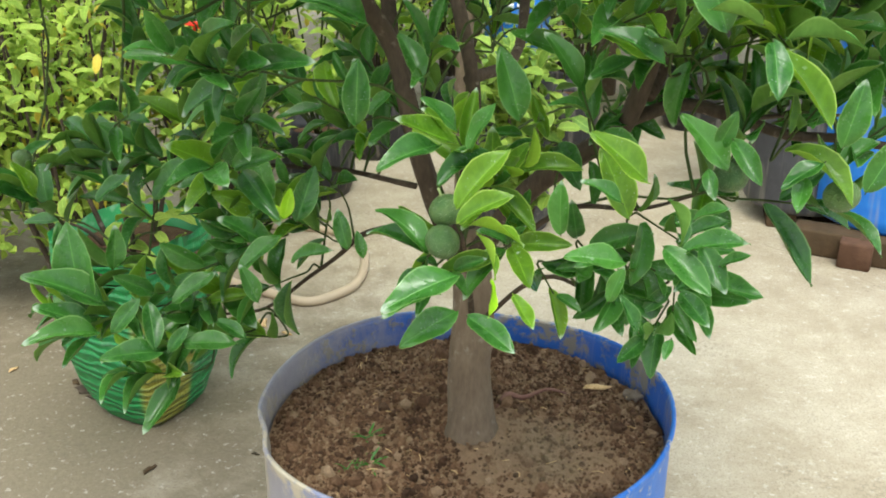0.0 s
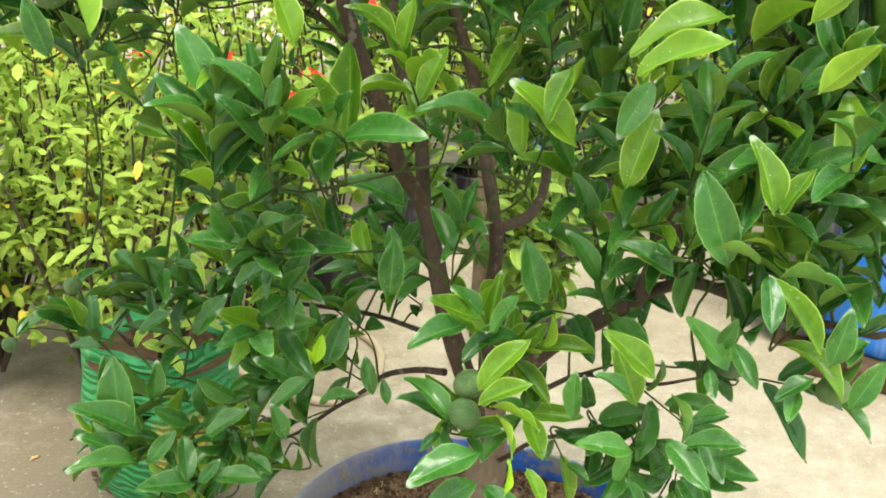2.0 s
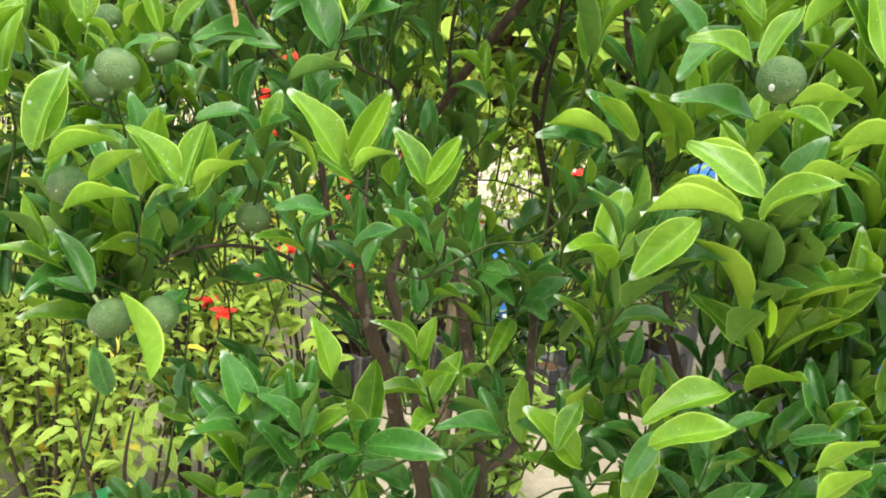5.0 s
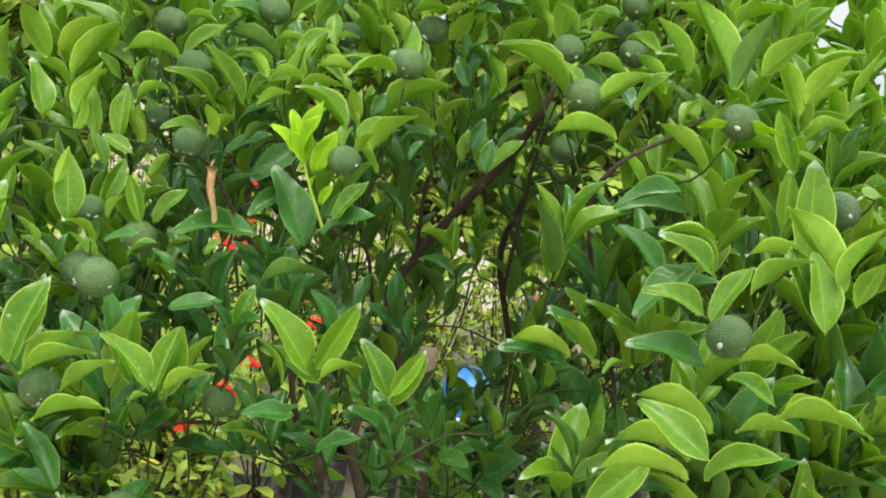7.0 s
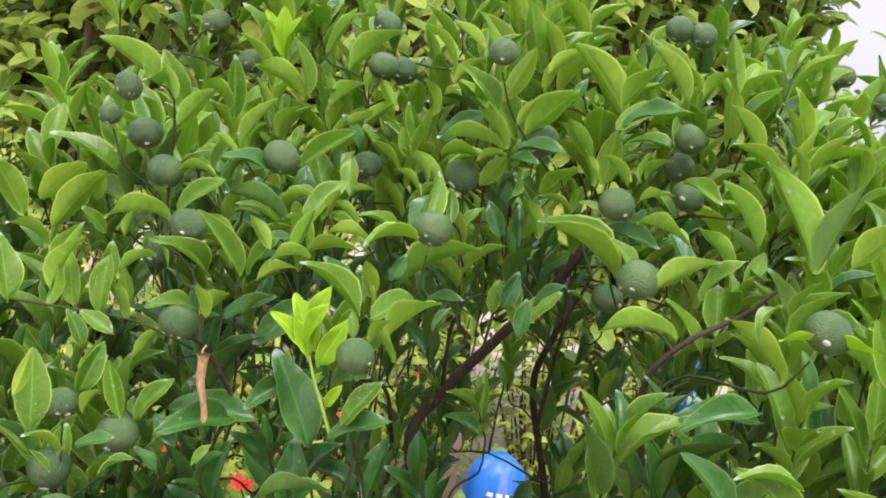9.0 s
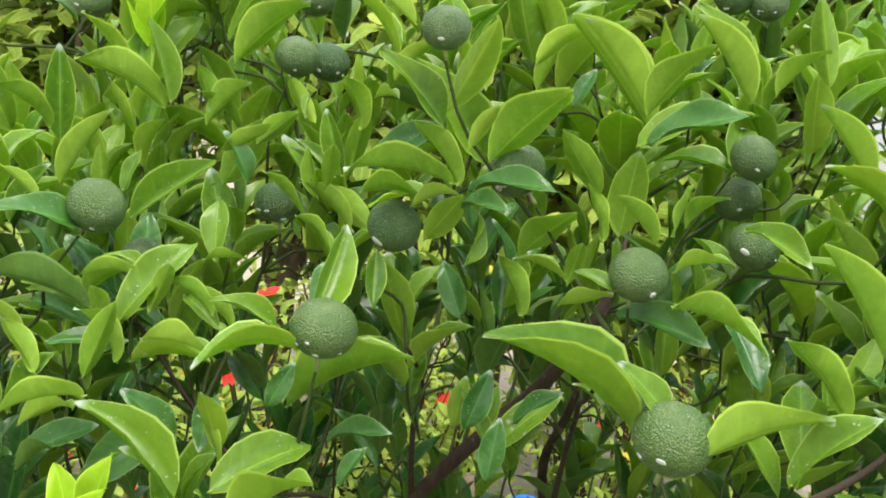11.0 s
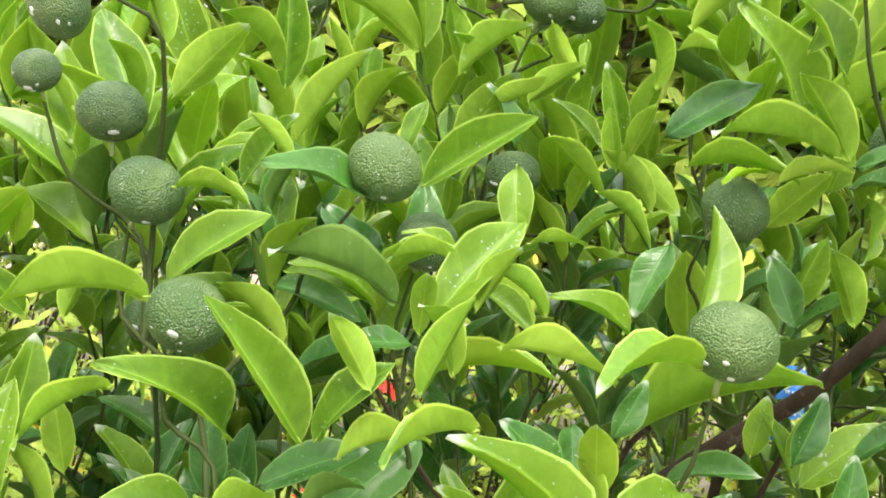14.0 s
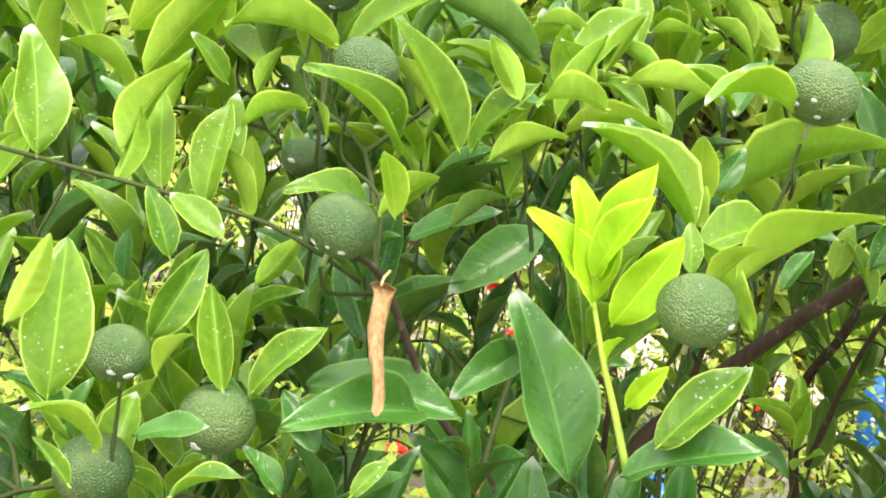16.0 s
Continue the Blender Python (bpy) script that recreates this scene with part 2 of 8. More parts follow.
m = Nodes("concrete")
broad = m.noise(0.9, 5.0, 0.6)
mid = m.noise(6.5, 6.0, 0.65)
fine = m.noise(90.0, 4.0, 0.7)
col = m.ramp(m.math('ADD', m.math('MULTIPLY', broad, 0.55), m.math('MULTIPLY', mid, 0.45)),
             [(0.32, (0.30, 0.245, 0.17)), (0.47, (0.44, 0.375, 0.275)), (0.6, (0.57, 0.51, 0.40)), (0.75, (0.66, 0.61, 0.51))])
brush = m.n.new("ShaderNodeMapping")
brush.inputs["Scale"].default_value = (9, 60, 1)
brush.inputs["Rotation"].default_value = (0, 0, 0.5)
m.link(m.coords(), brush.inputs[0])
col = m.mix(m.math('MULTIPLY', m.noise(1.0, 5.0, 0.7, brush.outputs[0]), 0.3), col, (0.36, 0.30, 0.22))
col = m.mix(m.math('MULTIPLY', m.ramp(fine, [(0.35, (0, 0, 0)), (0.65, (1, 1, 1))]), 0.32), col, (0.28, 0.23, 0.16))
grit = m.ramp(m.noise(210.0, 3.0, 0.7), [(0.36, (1, 1, 1)), (0.46, (0, 0, 0))])
scuff = m.ramp(m.noise(23.0, 5.0, 0.75), [(0.58, (0, 0, 0)), (0.7, (1, 1, 1))])
col = m.mix(m.math('MULTIPLY', scuff, 0.4), col, (0.74, 0.70, 0.62))
crack = m.add("ShaderNodeTexVoronoi", Scale=0.8)
crack.feature = 'DISTANCE_TO_EDGE'
warp = m.n.new("ShaderNodeVectorMath")
warp.operation = 'ADD'
wn2 = m.add("ShaderNodeTexNoise", Scale=3.0, Detail=4.0)
m.link(m.coords(), wn2.inputs["Vector"])
m.link(m.coords(), warp.inputs[0])
scl = m.n.new("ShaderNodeVectorMath")
scl.operation = 'SCALE'
scl.inputs["Scale"].default_value = 0.22
m.link(wn2.outputs["Color"], scl.inputs[0])
m.link(scl.outputs[0], warp.inputs[1])
m.link(warp.outputs[0], crack.inputs["Vector"])
line = m.ramp(crack.outputs["Distance"], [(0.0, (1, 1, 1)), (0.003, (0, 0, 0))])
line = m.math('MULTIPLY', line, m.ramp(m.noise(1.7, 3.0), [(0.5, (0, 0, 0)), (0.6, (1, 1, 1))]))
col = m.mix(m.math('MULTIPLY', line, 0.55), col, (0.2, 0.16, 0.11))
# darker, browner area around one point, its edge broken up by noise
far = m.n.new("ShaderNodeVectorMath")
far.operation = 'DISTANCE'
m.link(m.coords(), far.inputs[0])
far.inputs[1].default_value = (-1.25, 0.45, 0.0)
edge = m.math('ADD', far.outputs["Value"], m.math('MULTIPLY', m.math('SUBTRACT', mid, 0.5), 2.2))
area_mask = m.ramp(m.math('MULTIPLY', edge, 0.5), [(0.32, (0.95, 0.95, 0.95)), (0.82, (0, 0, 0))])
col = m.mix(area_mask, col, m.mix(fine, (0.11, 0.088, 0.056), (0.29, 0.24, 0.165)))
smudge = m.math('MULTIPLY', m.ramp(m.noise(2.6, 4.0, 0.6), [(0.55, (0, 0, 0)), (0.66, (1, 1, 1))]), m.ramp(m.noise(75.0, 3.0, 0.7), [(0.50, (0, 0, 0)), (0.60, (1, 1, 1))]))
col = m.mix(m.math('MULTIPLY', smudge, 0.5), col, (0.17, 0.14, 0.10))
chip = m.ramp(m.noise(48.0, 4.0, 0.7), [(0.60, (0, 0, 0)), (0.66, (1, 1, 1))])
col = m.mix(m.math('MULTIPLY', chip, 0.35), col, (0.76, 0.72, 0.64))
col = m.mix(m.math('MULTIPLY', grit, 0.5), col, (0.12, 0.095, 0.065))
dust = m.ramp(m.noise(300.0, 2.0), [(0.68, (0, 0, 0)), (0.75, (1, 1, 1))])
col = m.mix(m.math('MULTIPLY', dust, 0.4), col, (0.17, 0.13, 0.09))
hh = m.math('ADD', m.math('ADD', mid, m.math('MULTIPLY', fine, 0.3)), m.math('MULTIPLY', line, -0.6))
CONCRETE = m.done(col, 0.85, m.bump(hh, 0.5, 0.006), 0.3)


def paint_material(name, paint, worn, under, amount, rough=0.45, dusty=None):
    """Old paint: chipped and dusted patches over the sheet below."""
    m = Nodes(name)
    patch = m.noise(7.0, 6.0, 0.7)
    chips = m.noise(45.0, 5.0, 0.7)
    mask = m.ramp(m.math('ADD', m.math('MULTIPLY', patch, 0.65), m.math('MULTIPLY', chips, 0.35)),
                  [(amount, (0, 0, 0)), (amount + 0.05, (1, 1, 1))])
    col = m.mix(m.noise(30.0), paint, worn)
    col = m.mix(mask, col, under)
    streak = m.n.new("ShaderNodeMapping")
    streak.inputs["Scale"].default_value = (30, 30, 2)
    m.link(m.coords(), streak.inputs[0])
    drip = m.ramp(m.noise(1.0, 3.0, 0.6, streak.outputs[0]), [(0.52, (0, 0, 0)), (0.68, (1, 1, 1))])
    col = m.mix(m.math('MULTIPLY', drip, 0.3), col, (0.42, 0.38, 0.31))
    if dusty:
        # caked earth on one side
        sp = m.n.new("ShaderNodeSeparateXYZ")
        m.link(m.coords(), sp.inputs[0])
        shift = m.math('ADD', m.math('ADD', sp.outputs[0], dusty), m.math('MULTIPLY', m.math('SUBTRACT', patch, 0.5), 0.6))
        cake = m.ramp(shift, [(0.0, (0.75, 0.75, 0.75)), (0.17, (0, 0, 0))])
        col = m.mix(cake, col, m.mix(chips, (0.30, 0.25, 0.185), (0.50, 0.44, 0.35)))
    return m.done(col, rough, m.bump(m.math('ADD', mask, m.math('MULTIPLY', chips, 0.5)), 0.4, 0.002), 0.4)


DRUM_OUT = paint_material("blue_drum_paint", (0.012, 0.10, 0.47), (0.03, 0.19, 0.62), (0.55, 0.50, 0.40), 0.515, 0.45, 0.21)
DRUM_IN = paint_material("blue_drum_inside", (0.012, 0.075, 0.40), (0.04, 0.15, 0.50), (0.22, 0.20, 0.175), 0.50, 0.45, 0.27)
BLUE_PLASTIC = paint_material("blue_plastic", (0.012, 0.13, 0.58), (0.03, 0.24, 0.72), (0.25, 0.33, 0.45), 0.64, 0.38)
GREY_PLASTIC = paint_material("grey_black_plastic", (0.035, 0.036, 0.042), (0.075, 0.075, 0.085), (0.22, 0.2, 0.18), 0.58, 0.5)
BLACK_BAG = paint_material("black_grow_bag", (0.012, 0.012, 0.014), (0.03, 0.03, 0.034), (0.2, 0.17, 0.13), 0.62, 0.45)

m = Nodes("potting_soil")
a = m.noise(16.0, 5.0, 0.65)
b = m.noise(170.0, 5.0, 0.75)
col = m.ramp(m.math('ADD', m.math('MULTIPLY', a, 0.5), m.math('MULTIPLY', b, 0.5)),
             [(0.42, (0.04, 0.02, 0.011)), (0.5, (0.16, 0.09, 0.05)), (0.60, (0.36, 0.235, 0.145))])
rr = m.n.new("ShaderNodeNewGeometry").outputs["Random Per Island"]
crumb = m.ramp(rr, [(0.0, (0.035, 0.018, 0.010)), (0.4, (0.15, 0.082, 0.046)), (0.78, (0.27, 0.16, 0.09)), (1.0, (0.46, 0.33, 0.21))])
col = m.mix(m.math('MULTIPLY', m.ramp(rr, [(0.0, (1, 1, 1)), (1.0, (1, 1, 1))]), 0.72), col, crumb)
patch = m.n.new("ShaderNodeVectorMath")          # finer, paler dry silt beside the trunk
patch.operation = 'DISTANCE'
m.link(m.place(), patch.inputs[0])
patch.inputs[1].default_value = (0.10, -0.07, 0.5)
area_mask = m.ramp(m.math('ADD', patch.outputs["Value"], m.math('MULTIPLY', m.math('SUBTRACT', m.noise(22.0, 4.0, 0.6), 0.5), 0.16)), [(0.02, (0.6, 0.6, 0.6)), (0.12, (0, 0, 0))])
col = m.mix(area_mask, col, m.mix(b, (0.17, 0.12, 0.07), (0.36, 0.285, 0.19)))
SOIL = m.done(col, 0.95, m.bump(m.math('ADD', a, b), 0.8, 0.008), 0.2)

m = Nodes("woven_green_bag")
co = m.coords("UV")
sepb = m.n.new("ShaderNodeSeparateXYZ")
m.link(co, sepb.inputs[0])
stripe = m.n.new("ShaderNodeTexWave")
stripe.wave_type, stripe.bands_direction = 'BANDS', 'Y'
stripe.inputs["Scale"].default_value = 7.0
stripe.inputs["Distortion"].default_value = 6.5
stripe.inputs["Detail"].default_value = 3.0
stripe.inputs["Detail Scale"].default_value = 1.6
m.link(co, stripe.inputs["Vector"])
weave = m.n.new("ShaderNodeTexWave")
weave.bands_direction = 'X'
weave.inputs["Scale"].default_value = 45.0
m.link(co, weave.inputs["Vector"])
col = m.mix(m.noise(9.0, 3.0), (0.010, 0.17, 0.04), (0.03, 0.34, 0.09))
patch = m.ramp(m.math('ABSOLUTE', m.math('SUBTRACT', sepb.outputs[0], 0.86)), [(0.065, (1, 1, 1)), (0.085, (0, 0, 0))])
lower = m.ramp(sepb.outputs[1], [(0.62, (1, 1, 1)), (0.7, (0, 0, 0))])
col = m.mix(m.math('MULTIPLY', m.math('MULTIPLY', patch, lower), 0.85), col, (0.38, 0.34, 0.05))
# dark bands painted along the wrinkles for the shade in their folds
wrinkle_shade = m.math('MULTIPLY', m.ramp(stripe.outputs["Fac"], [(0.72, (0, 0, 0)), (0.95, (1, 1, 1))]), m.ramp(m.noise(7.0, 3.0), [(0.36, (0.15, 0.15, 0.15)), (0.6, (1, 1, 1))]))
col = m.mix(m.math('MULTIPLY', m.math('MULTIPLY', wrinkle_shade, 0.6), m.ramp(sepb.outputs[1], [(0.55, (1, 1, 1)), (0.85, (0, 0, 0))])), col, (0.008, 0.05, 0.03))
col = m.mix(m.ramp(m.noise(26.0, 3.0), [(0.6, (0, 0, 0)), (0.75, (0.4, 0.4, 0.4))]), col, (0.4, 0.6, 0.4))
GREEN_BAG = m.done(col, 0.38, m.bump(m.math('ADD', stripe.outputs["Fac"], m.math('MULTIPLY', weave.outputs["Fac"], 0.15)), 0.8, 0.006), 0.5)

m = Nodes("hose_rubber")
HOSE = m.done(m.mix(m.noise(12.0), (0.42, 0.33, 0.22), (0.58, 0.47, 0.34)), 0.5)
m = Nodes("clay_brick")
BRICK = m.done(m.mix(m.noise(22.0, 5.0), (0.06, 0.032, 0.02), (0.15, 0.08, 0.05)), 0.9, m.bump(m.noise(90.0), 0.6, 0.004), 0.2)
m = Nodes("mossy_brick")
MOSS = m.done(m.mix(m.noise(14.0, 5.0), (0.04, 0.032, 0.018), (0.13, 0.08, 0.045)), 0.95, m.bump(m.noise(70.0), 0.6, 0.006), 0.2)
m = Nodes("dead_leaf")
mp = m.n.new("ShaderNodeMapping")
mp.inputs["Scale"].default_value = (1, 1, 0.3)
m.link(m.coords(), mp.inputs[0])
wr = m.noise(420.0, 5.0, 0.7, mp.outputs[0])
col = m.ramp(wr, [(0.32, (0.46, 0.28, 0.12)), (0.48, (0.62, 0.42, 0.20)), (0.66, (0.76, 0.57, 0.32))])
col = m.mix(m.ramp(m.noise(90.0, 3.0), [(0.58, (0, 0, 0)), (0.7, (0.3, 0.3, 0.3))]), col, (0.34, 0.17, 0.07))
DEAD = m.done(col, 0.75, m.bump(wr, 0.7, 0.0012), 0.2)
m = Nodes("stone")
STONE = m.done(m.mix(m.noise(80.0, 4.0), (0.16, 0.12, 0.09), (0.30, 0.25, 0.2)), 0.9, m.bump(m.noise(120.0), 0.5, 0.003), 0.2)
m = Nodes("white_print")
WHITE = m.done(m.mix(m.noise(30.0), (0.62, 0.66, 0.72), (0.8, 0.82, 0.85)), 0.5)

# ---- building helpers ----


def mesh_from(name, bm, mats, smooth=True):
    me = bpy.data.meshes.new(name)
    bm.to_mesh(me)
    bm.free()
    for mt in (mats if isinstance(mats, (list, tuple)) else [mats]):
        me.materials.append(mt)
    if smooth:
        me.shade_smooth()
    return me


def part(name, bm, mats, parent, label="", smooth=True):
    """One mesh object under a thing or a part."""
    ob = new(name, mesh_from(name, bm, mats, smooth))
    ob.parent = parent
    return tagged(ob, label)


def thing(name, label, category, group="", kind="", at=(0, 0, 0)):
    ob = new(name)
    ob.location = at
    return tagged(ob, label, category, group, kind)


def curve_points(points, steps):
    """Catmull-Rom through the points."""
    p = [Vector(q) for q in points]
    p = [p[0] * 2 - p[1]] + p + [p[-1] * 2 - p[-2]]
    out = []
    for i in range(1, len(p) - 2):
        for k in range(steps):
            t = k / steps
            a, b, c, d = p[i - 1:i + 3]
            out.append(0.5 * ((2 * b) + (c - a) * t + (2 * a - 5 * b + 4 * c - d) * t * t + (3 * b - a - 3 * c + d) * t ** 3))
    out.append(p[-2])
    return out


def tube(bm, pts, radii, sides=8, wobble=0.0, seed=0, cap=True):
    """A round tapered stem along points."""
    pts = [Vector(q) for q in pts]
    n = len(pts)
    rings = []
    up = Vector((0.3, 0.9, 0.2))
    for i, q in enumerate(pts):
        d = (pts[min(i + 1, n - 1)] - pts[max(i - 1, 0)])
        d = d.normalized() if d.length > 1e-9 else Vector((0, 0, 1))
        u = (up - d * up.dot(d))
        u = u.normalized() if u.length > 1e-6 else d.orthogonal().normalized()
        up = u
        v = d.cross(u)
        r = radii[i] if isinstance(radii, (list, tuple)) else radii
        ring = []
        for k in range(sides):
            a = 2 * math.pi * k / sides
            w = 1 + (noise.noise(Vector((q.x * 25 + math.cos(a) + seed, q.y * 25 + math.sin(a), q.z * 12))) * wobble if wobble else 0)
            ring.append(bm.verts.new(q + (u * math.cos(a) + v * math.sin(a)) * r * w))
        rings.append(ring)
    for r0, r1 in zip(rings, rings[1:]):
        for k in range(sides):
            bm.faces.new((r0[k], r0[(k + 1) % sides], r1[(k + 1) % sides], r1[k]))
    if cap:
        bm.faces.new(rings[0][::-1])
        bm.faces.new(rings[-1])
    return bm


def box(bm, size, m=Matrix(), bevel=0.0, jitter=0.0, rng=None):
    r = bmesh.ops.create_cube(bm, size=1.0, matrix=m @ Matrix.Diagonal((*size, 1)))
    if bevel:
        es = {e for v in r["verts"] for e in v.link_edges}
        out = bmesh.ops.bevel(bm, geom=list(es), offset=bevel, segments=2, affect='EDGES', profile=0.6)
        if jitter:
            for v in out["verts"]:
                v.co += Vector((rng.uniform(-1, 1), rng.uniform(-1, 1), rng.uniform(-1, 1))) * jitter
    return bm


def lathe(bm, profile, sides=48, squash=None):
    """Rings of (radius, z); squash(angle, r, z) gives the bent place."""
    rings = []
    for r, z in profile:
        ring = []
        for k in range(sides):
            a = 2 * math.pi * k / sides
            p = Vector((r * math.cos(a), r * math.sin(a), z))
            ring.append(bm.verts.new(squash(a, p) if squash else p))
        rings.append(ring)
    for r0, r1 in zip(rings, rings[1:]):
        for k in range(sides):
            bm.faces.new((r0[k], r0[(k + 1) % sides], r1[(k + 1) % sides], r1[k]))
    return rings


# ---- leaves ----


def leaf_shape(arch, fold, wide, twist, rows=7, wave=0.0, tip=1.0, across=2, simple=False):
    """A blade of length 1 along +x, its upper side to +z: two sheets (upper, under) with their own faces."""
    prof = []
    for i in range(rows + 1):
        u = 0.45 * i / rows + 0.55 * (1 - math.cos(math.pi * i / rows)) / 2
        w = wide * (math.sin(math.pi * min(1, u ** 0.88)) ** 0.74) * (1 - 0.06 * u)
        prof.append((u, max(w, 0.012 if i == 0 else 0.0)))
    verts, faces, mats, uvs = [], [], [], []
    for side, dz in ((0, 0.0), (1, -0.006)):
        base = len(verts)
        for i, (u, w) in enumerate(prof):
            ang = arch * (u - 0.15) * 1.6
            x = math.sin(ang) / (arch * 1.6) + math.sin(arch * 0.24) / (arch * 1.6) if abs(arch) > 1e-3 else u
            z = -(1 - math.cos(ang)) / (arch * 1.6) + (1 - math.cos(arch * 0.24)) / (arch * 1.6) if abs(arch) > 1e-3 else 0
            tw = twist * u
            for k in range(-across, across + 1):
                s = k / across
                y = s * w * 0.5
                lift = (math.sqrt(y * y + 0.0016) - 0.04) * fold + wave * math.sin(u * 9 + s * 2) * 0.02 * abs(s)
                serr = 0.005 * (1 if i % 2 else -1) * abs(s) ** 3 * (0 < i < rows) * 8 / rows
                yy, zz = y * math.cos(tw) * math.cos(fold * 0.6) + serr * (1 if s > 0 else -1), lift + y * math.sin(tw)
                nz = dz
                verts.append((x - math.sin(ang) * (zz) * -1 * 0.6, yy, z + zz * math.cos(ang) + nz))
                uvs.append((0.5 + s * 0.5, u))
        nn = 2 * across + 1
        for i in range(rows):
            for k in range(nn - 1):
                q = [base + i * nn + k, base + (i + 1) * nn + k, base + (i + 1) * nn + k + 1, base + i * nn + k + 1]
                faces.append(q if side == 0 else [q[0], q[3], q[2], q[1]])
                mats.append(side)
    return np.array(verts), faces, mats, uvs


BENDS = ((0.34, 0.75, 0.44, 0.0, 1), (0.46, 1.00, 0.41, 0.15, 1), (0.20, 0.48, 0.45, -0.10, 1), (0.60, 1.10, 0.41, 0.1, 1),
         (0.10, 1.15, 0.41, 0.25, 0), (0.50, 0.75, 0.42, -0.25, 1), (-0.28, 0.85, 0.42, 0.1, 1), (0.38, 1.40, 0.43, 0.0, 1),
         (0.75, 0.90, 0.40, 0.2, 1), (-0.12, 0.75, 0.43, -0.1, 1))
SHAPES = [leaf_shape(a, f, w, t, rows=8, wave=v) for a, f, w, t, v in BENDS]
FINE = [leaf_shape(a, f, w, t, rows=16, wave=v * 1.8, across=4) for a, f, w, t, v in BENDS]
SIMPLE = [leaf_shape(a, f, w, t, rows=4, across=1) for a, f, w, t in (
    (0.5, 0.35, 0.5, 0.1), (0.9, 0.45, 0.46, -0.2), (0.2, 0.3, 0.54, 0.2))]
SLIM = [leaf_shape(a, f, w, t, rows=4, across=1) for a, f, w, t in (
    (0.6, 0.35, 0.36, 0.1), (1.0, 0.3, 0.4, -0.2), (0.3, 0.3, 0.44, 0.2))]

BLADE = [leaf_shape(a, 0.5, w, t, rows=4, across=1) for a, w, t in ((0.6, 0.09, 0.3), (1.1, 0.12, -0.3), (0.3, 0.16, 0.2))]


def leaf_frame(base, d, normal, length):
    """Pose of a leaf from its base along d, upper side towards normal."""
    d = Vector(d).normalized()
    nrm = Vector(normal)
    nrm = nrm - d * nrm.dot(d)
    nrm = nrm.normalized() if nrm.length > 1e-4 else d.orthogonal().normalized()
    y = nrm.cross(d)
    return Matrix(((d.x * length, y.x * length, nrm.x * length, base[0]),
                   (d.y * length, y.y * length, nrm.y * length, base[1]),
                   (d.z * length, y.z * length, nrm.z * length, base[2]), (0, 0, 0, 1)))


def blade_mesh(name, shape, tone):
    v, f, mi, uv = shape
    me = bpy.data.meshes.new(name)
    me.from_pydata(v.tolist(), [], f)
    for mt in LEAF[tone]:
        me.materials.append(mt)
    me.polygons.foreach_set("material_index", mi)
    lay = me.uv_layers.new(name="UVMap")
    flat = [c for poly in f for i in poly for c in uv[i]]
    lay.data.foreach_set("uv", flat)
    me.shade_smooth()
    return me


def joined_leaves(name, items, tone, shapes, parent=None, label="", kind="stuff"):
    """Many leaves in one mesh: items are (pose, shape index)."""
    vs, fs, ms, uvs, count = [], [], [], [], 0
    for pose_m, si in items:
        v, f, mi, uv = shapes[si % len(shapes)]
        m4 = np.array(pose_m)
        vs.append(v @ m4[:3, :3].T + m4[:3, 3])
        fs.append(np.array(f) + count)
        ms.extend(mi)
        uvs.append(np.array([uv[i] for poly in f for i in poly]))
        count += len(v)
    me = bpy.data.meshes.new(name)
    v, f = np.concatenate(vs), np.concatenate(fs)
    me.from_pydata(v.tolist(), [], f.tolist())
    for mt in LEAF[tone]:
        me.materials.append(mt)
    me.polygons.foreach_set("material_index", ms)
    me.uv_layers.new(name="UVMap").data.foreach_set("uv", np.concatenate(uvs).ravel())
    me.shade_smooth()
    ob = new(name, me)
    if parent:
        ob.parent = parent
    return tagged(ob, label, kind=kind)


# ---- ground ----
bm = bmesh.new()
bmesh.ops.create_grid(bm, x_segments=60, y_segments=60, size=60)
for v in bm.verts:
    v.co.z = 0.006 * noise.noise(v.co * 0.7)
    if v.co.length < 4:
        v.co.z *= 0.3
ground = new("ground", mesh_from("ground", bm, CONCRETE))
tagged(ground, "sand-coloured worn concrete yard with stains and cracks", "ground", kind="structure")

# ---- the drum planter ----
drum = thing("drum_planter", "cut-down blue drum used as a planter, paint worn and dusty", "planter")


def dent(a, p):
    """The drum is a little out of round, with a pushed-in dent at its side."""
    r = 1 + 0.012 * math.sin(2 * a + 0.6)
    d = math.exp(-((a - math.radians(197)) / 0.13) ** 2) * (0.035 if p.z > 0.3 else 0.0) * min(1, max(0, (p.z - 0.3) / 0.2))
    z = p.z + (0.006 * math.sin(a * 3 + 1) if p.z > 0.5 else 0)
    return Vector((p.x * (r - d), p.y * (r - d), z))


bm = bmesh.new()
prof = [(0.278, 0.0), (0.286, 0.004), (0.287, 0.10), (0.287, 0.20), (0.293, 0.215), (0.293, 0.23), (0.287, 0.245), (0.287, 0.35), (0.287, 0.45), (0.288, 0.52), (0.291, 0.532), (0.2925, 0.539), (0.290, 0.5425)]
lathe(bm, prof, 96, dent)
part("drum_wall", bm, DRUM_OUT, drum, "blue painted drum side with dusty worn patches")
bm = bmesh.new()
lathe(bm, [(0.290, 0.5425), (0.287, 0.541), (0.285, 0.533), (0.2835, 0.52), (0.283, 0.45), (0.283, 0.36)], 96, dent)
part("drum_lining", bm, DRUM_IN, drum, "inner face of the drum, dark blue with grime")
bm = bmesh.new()
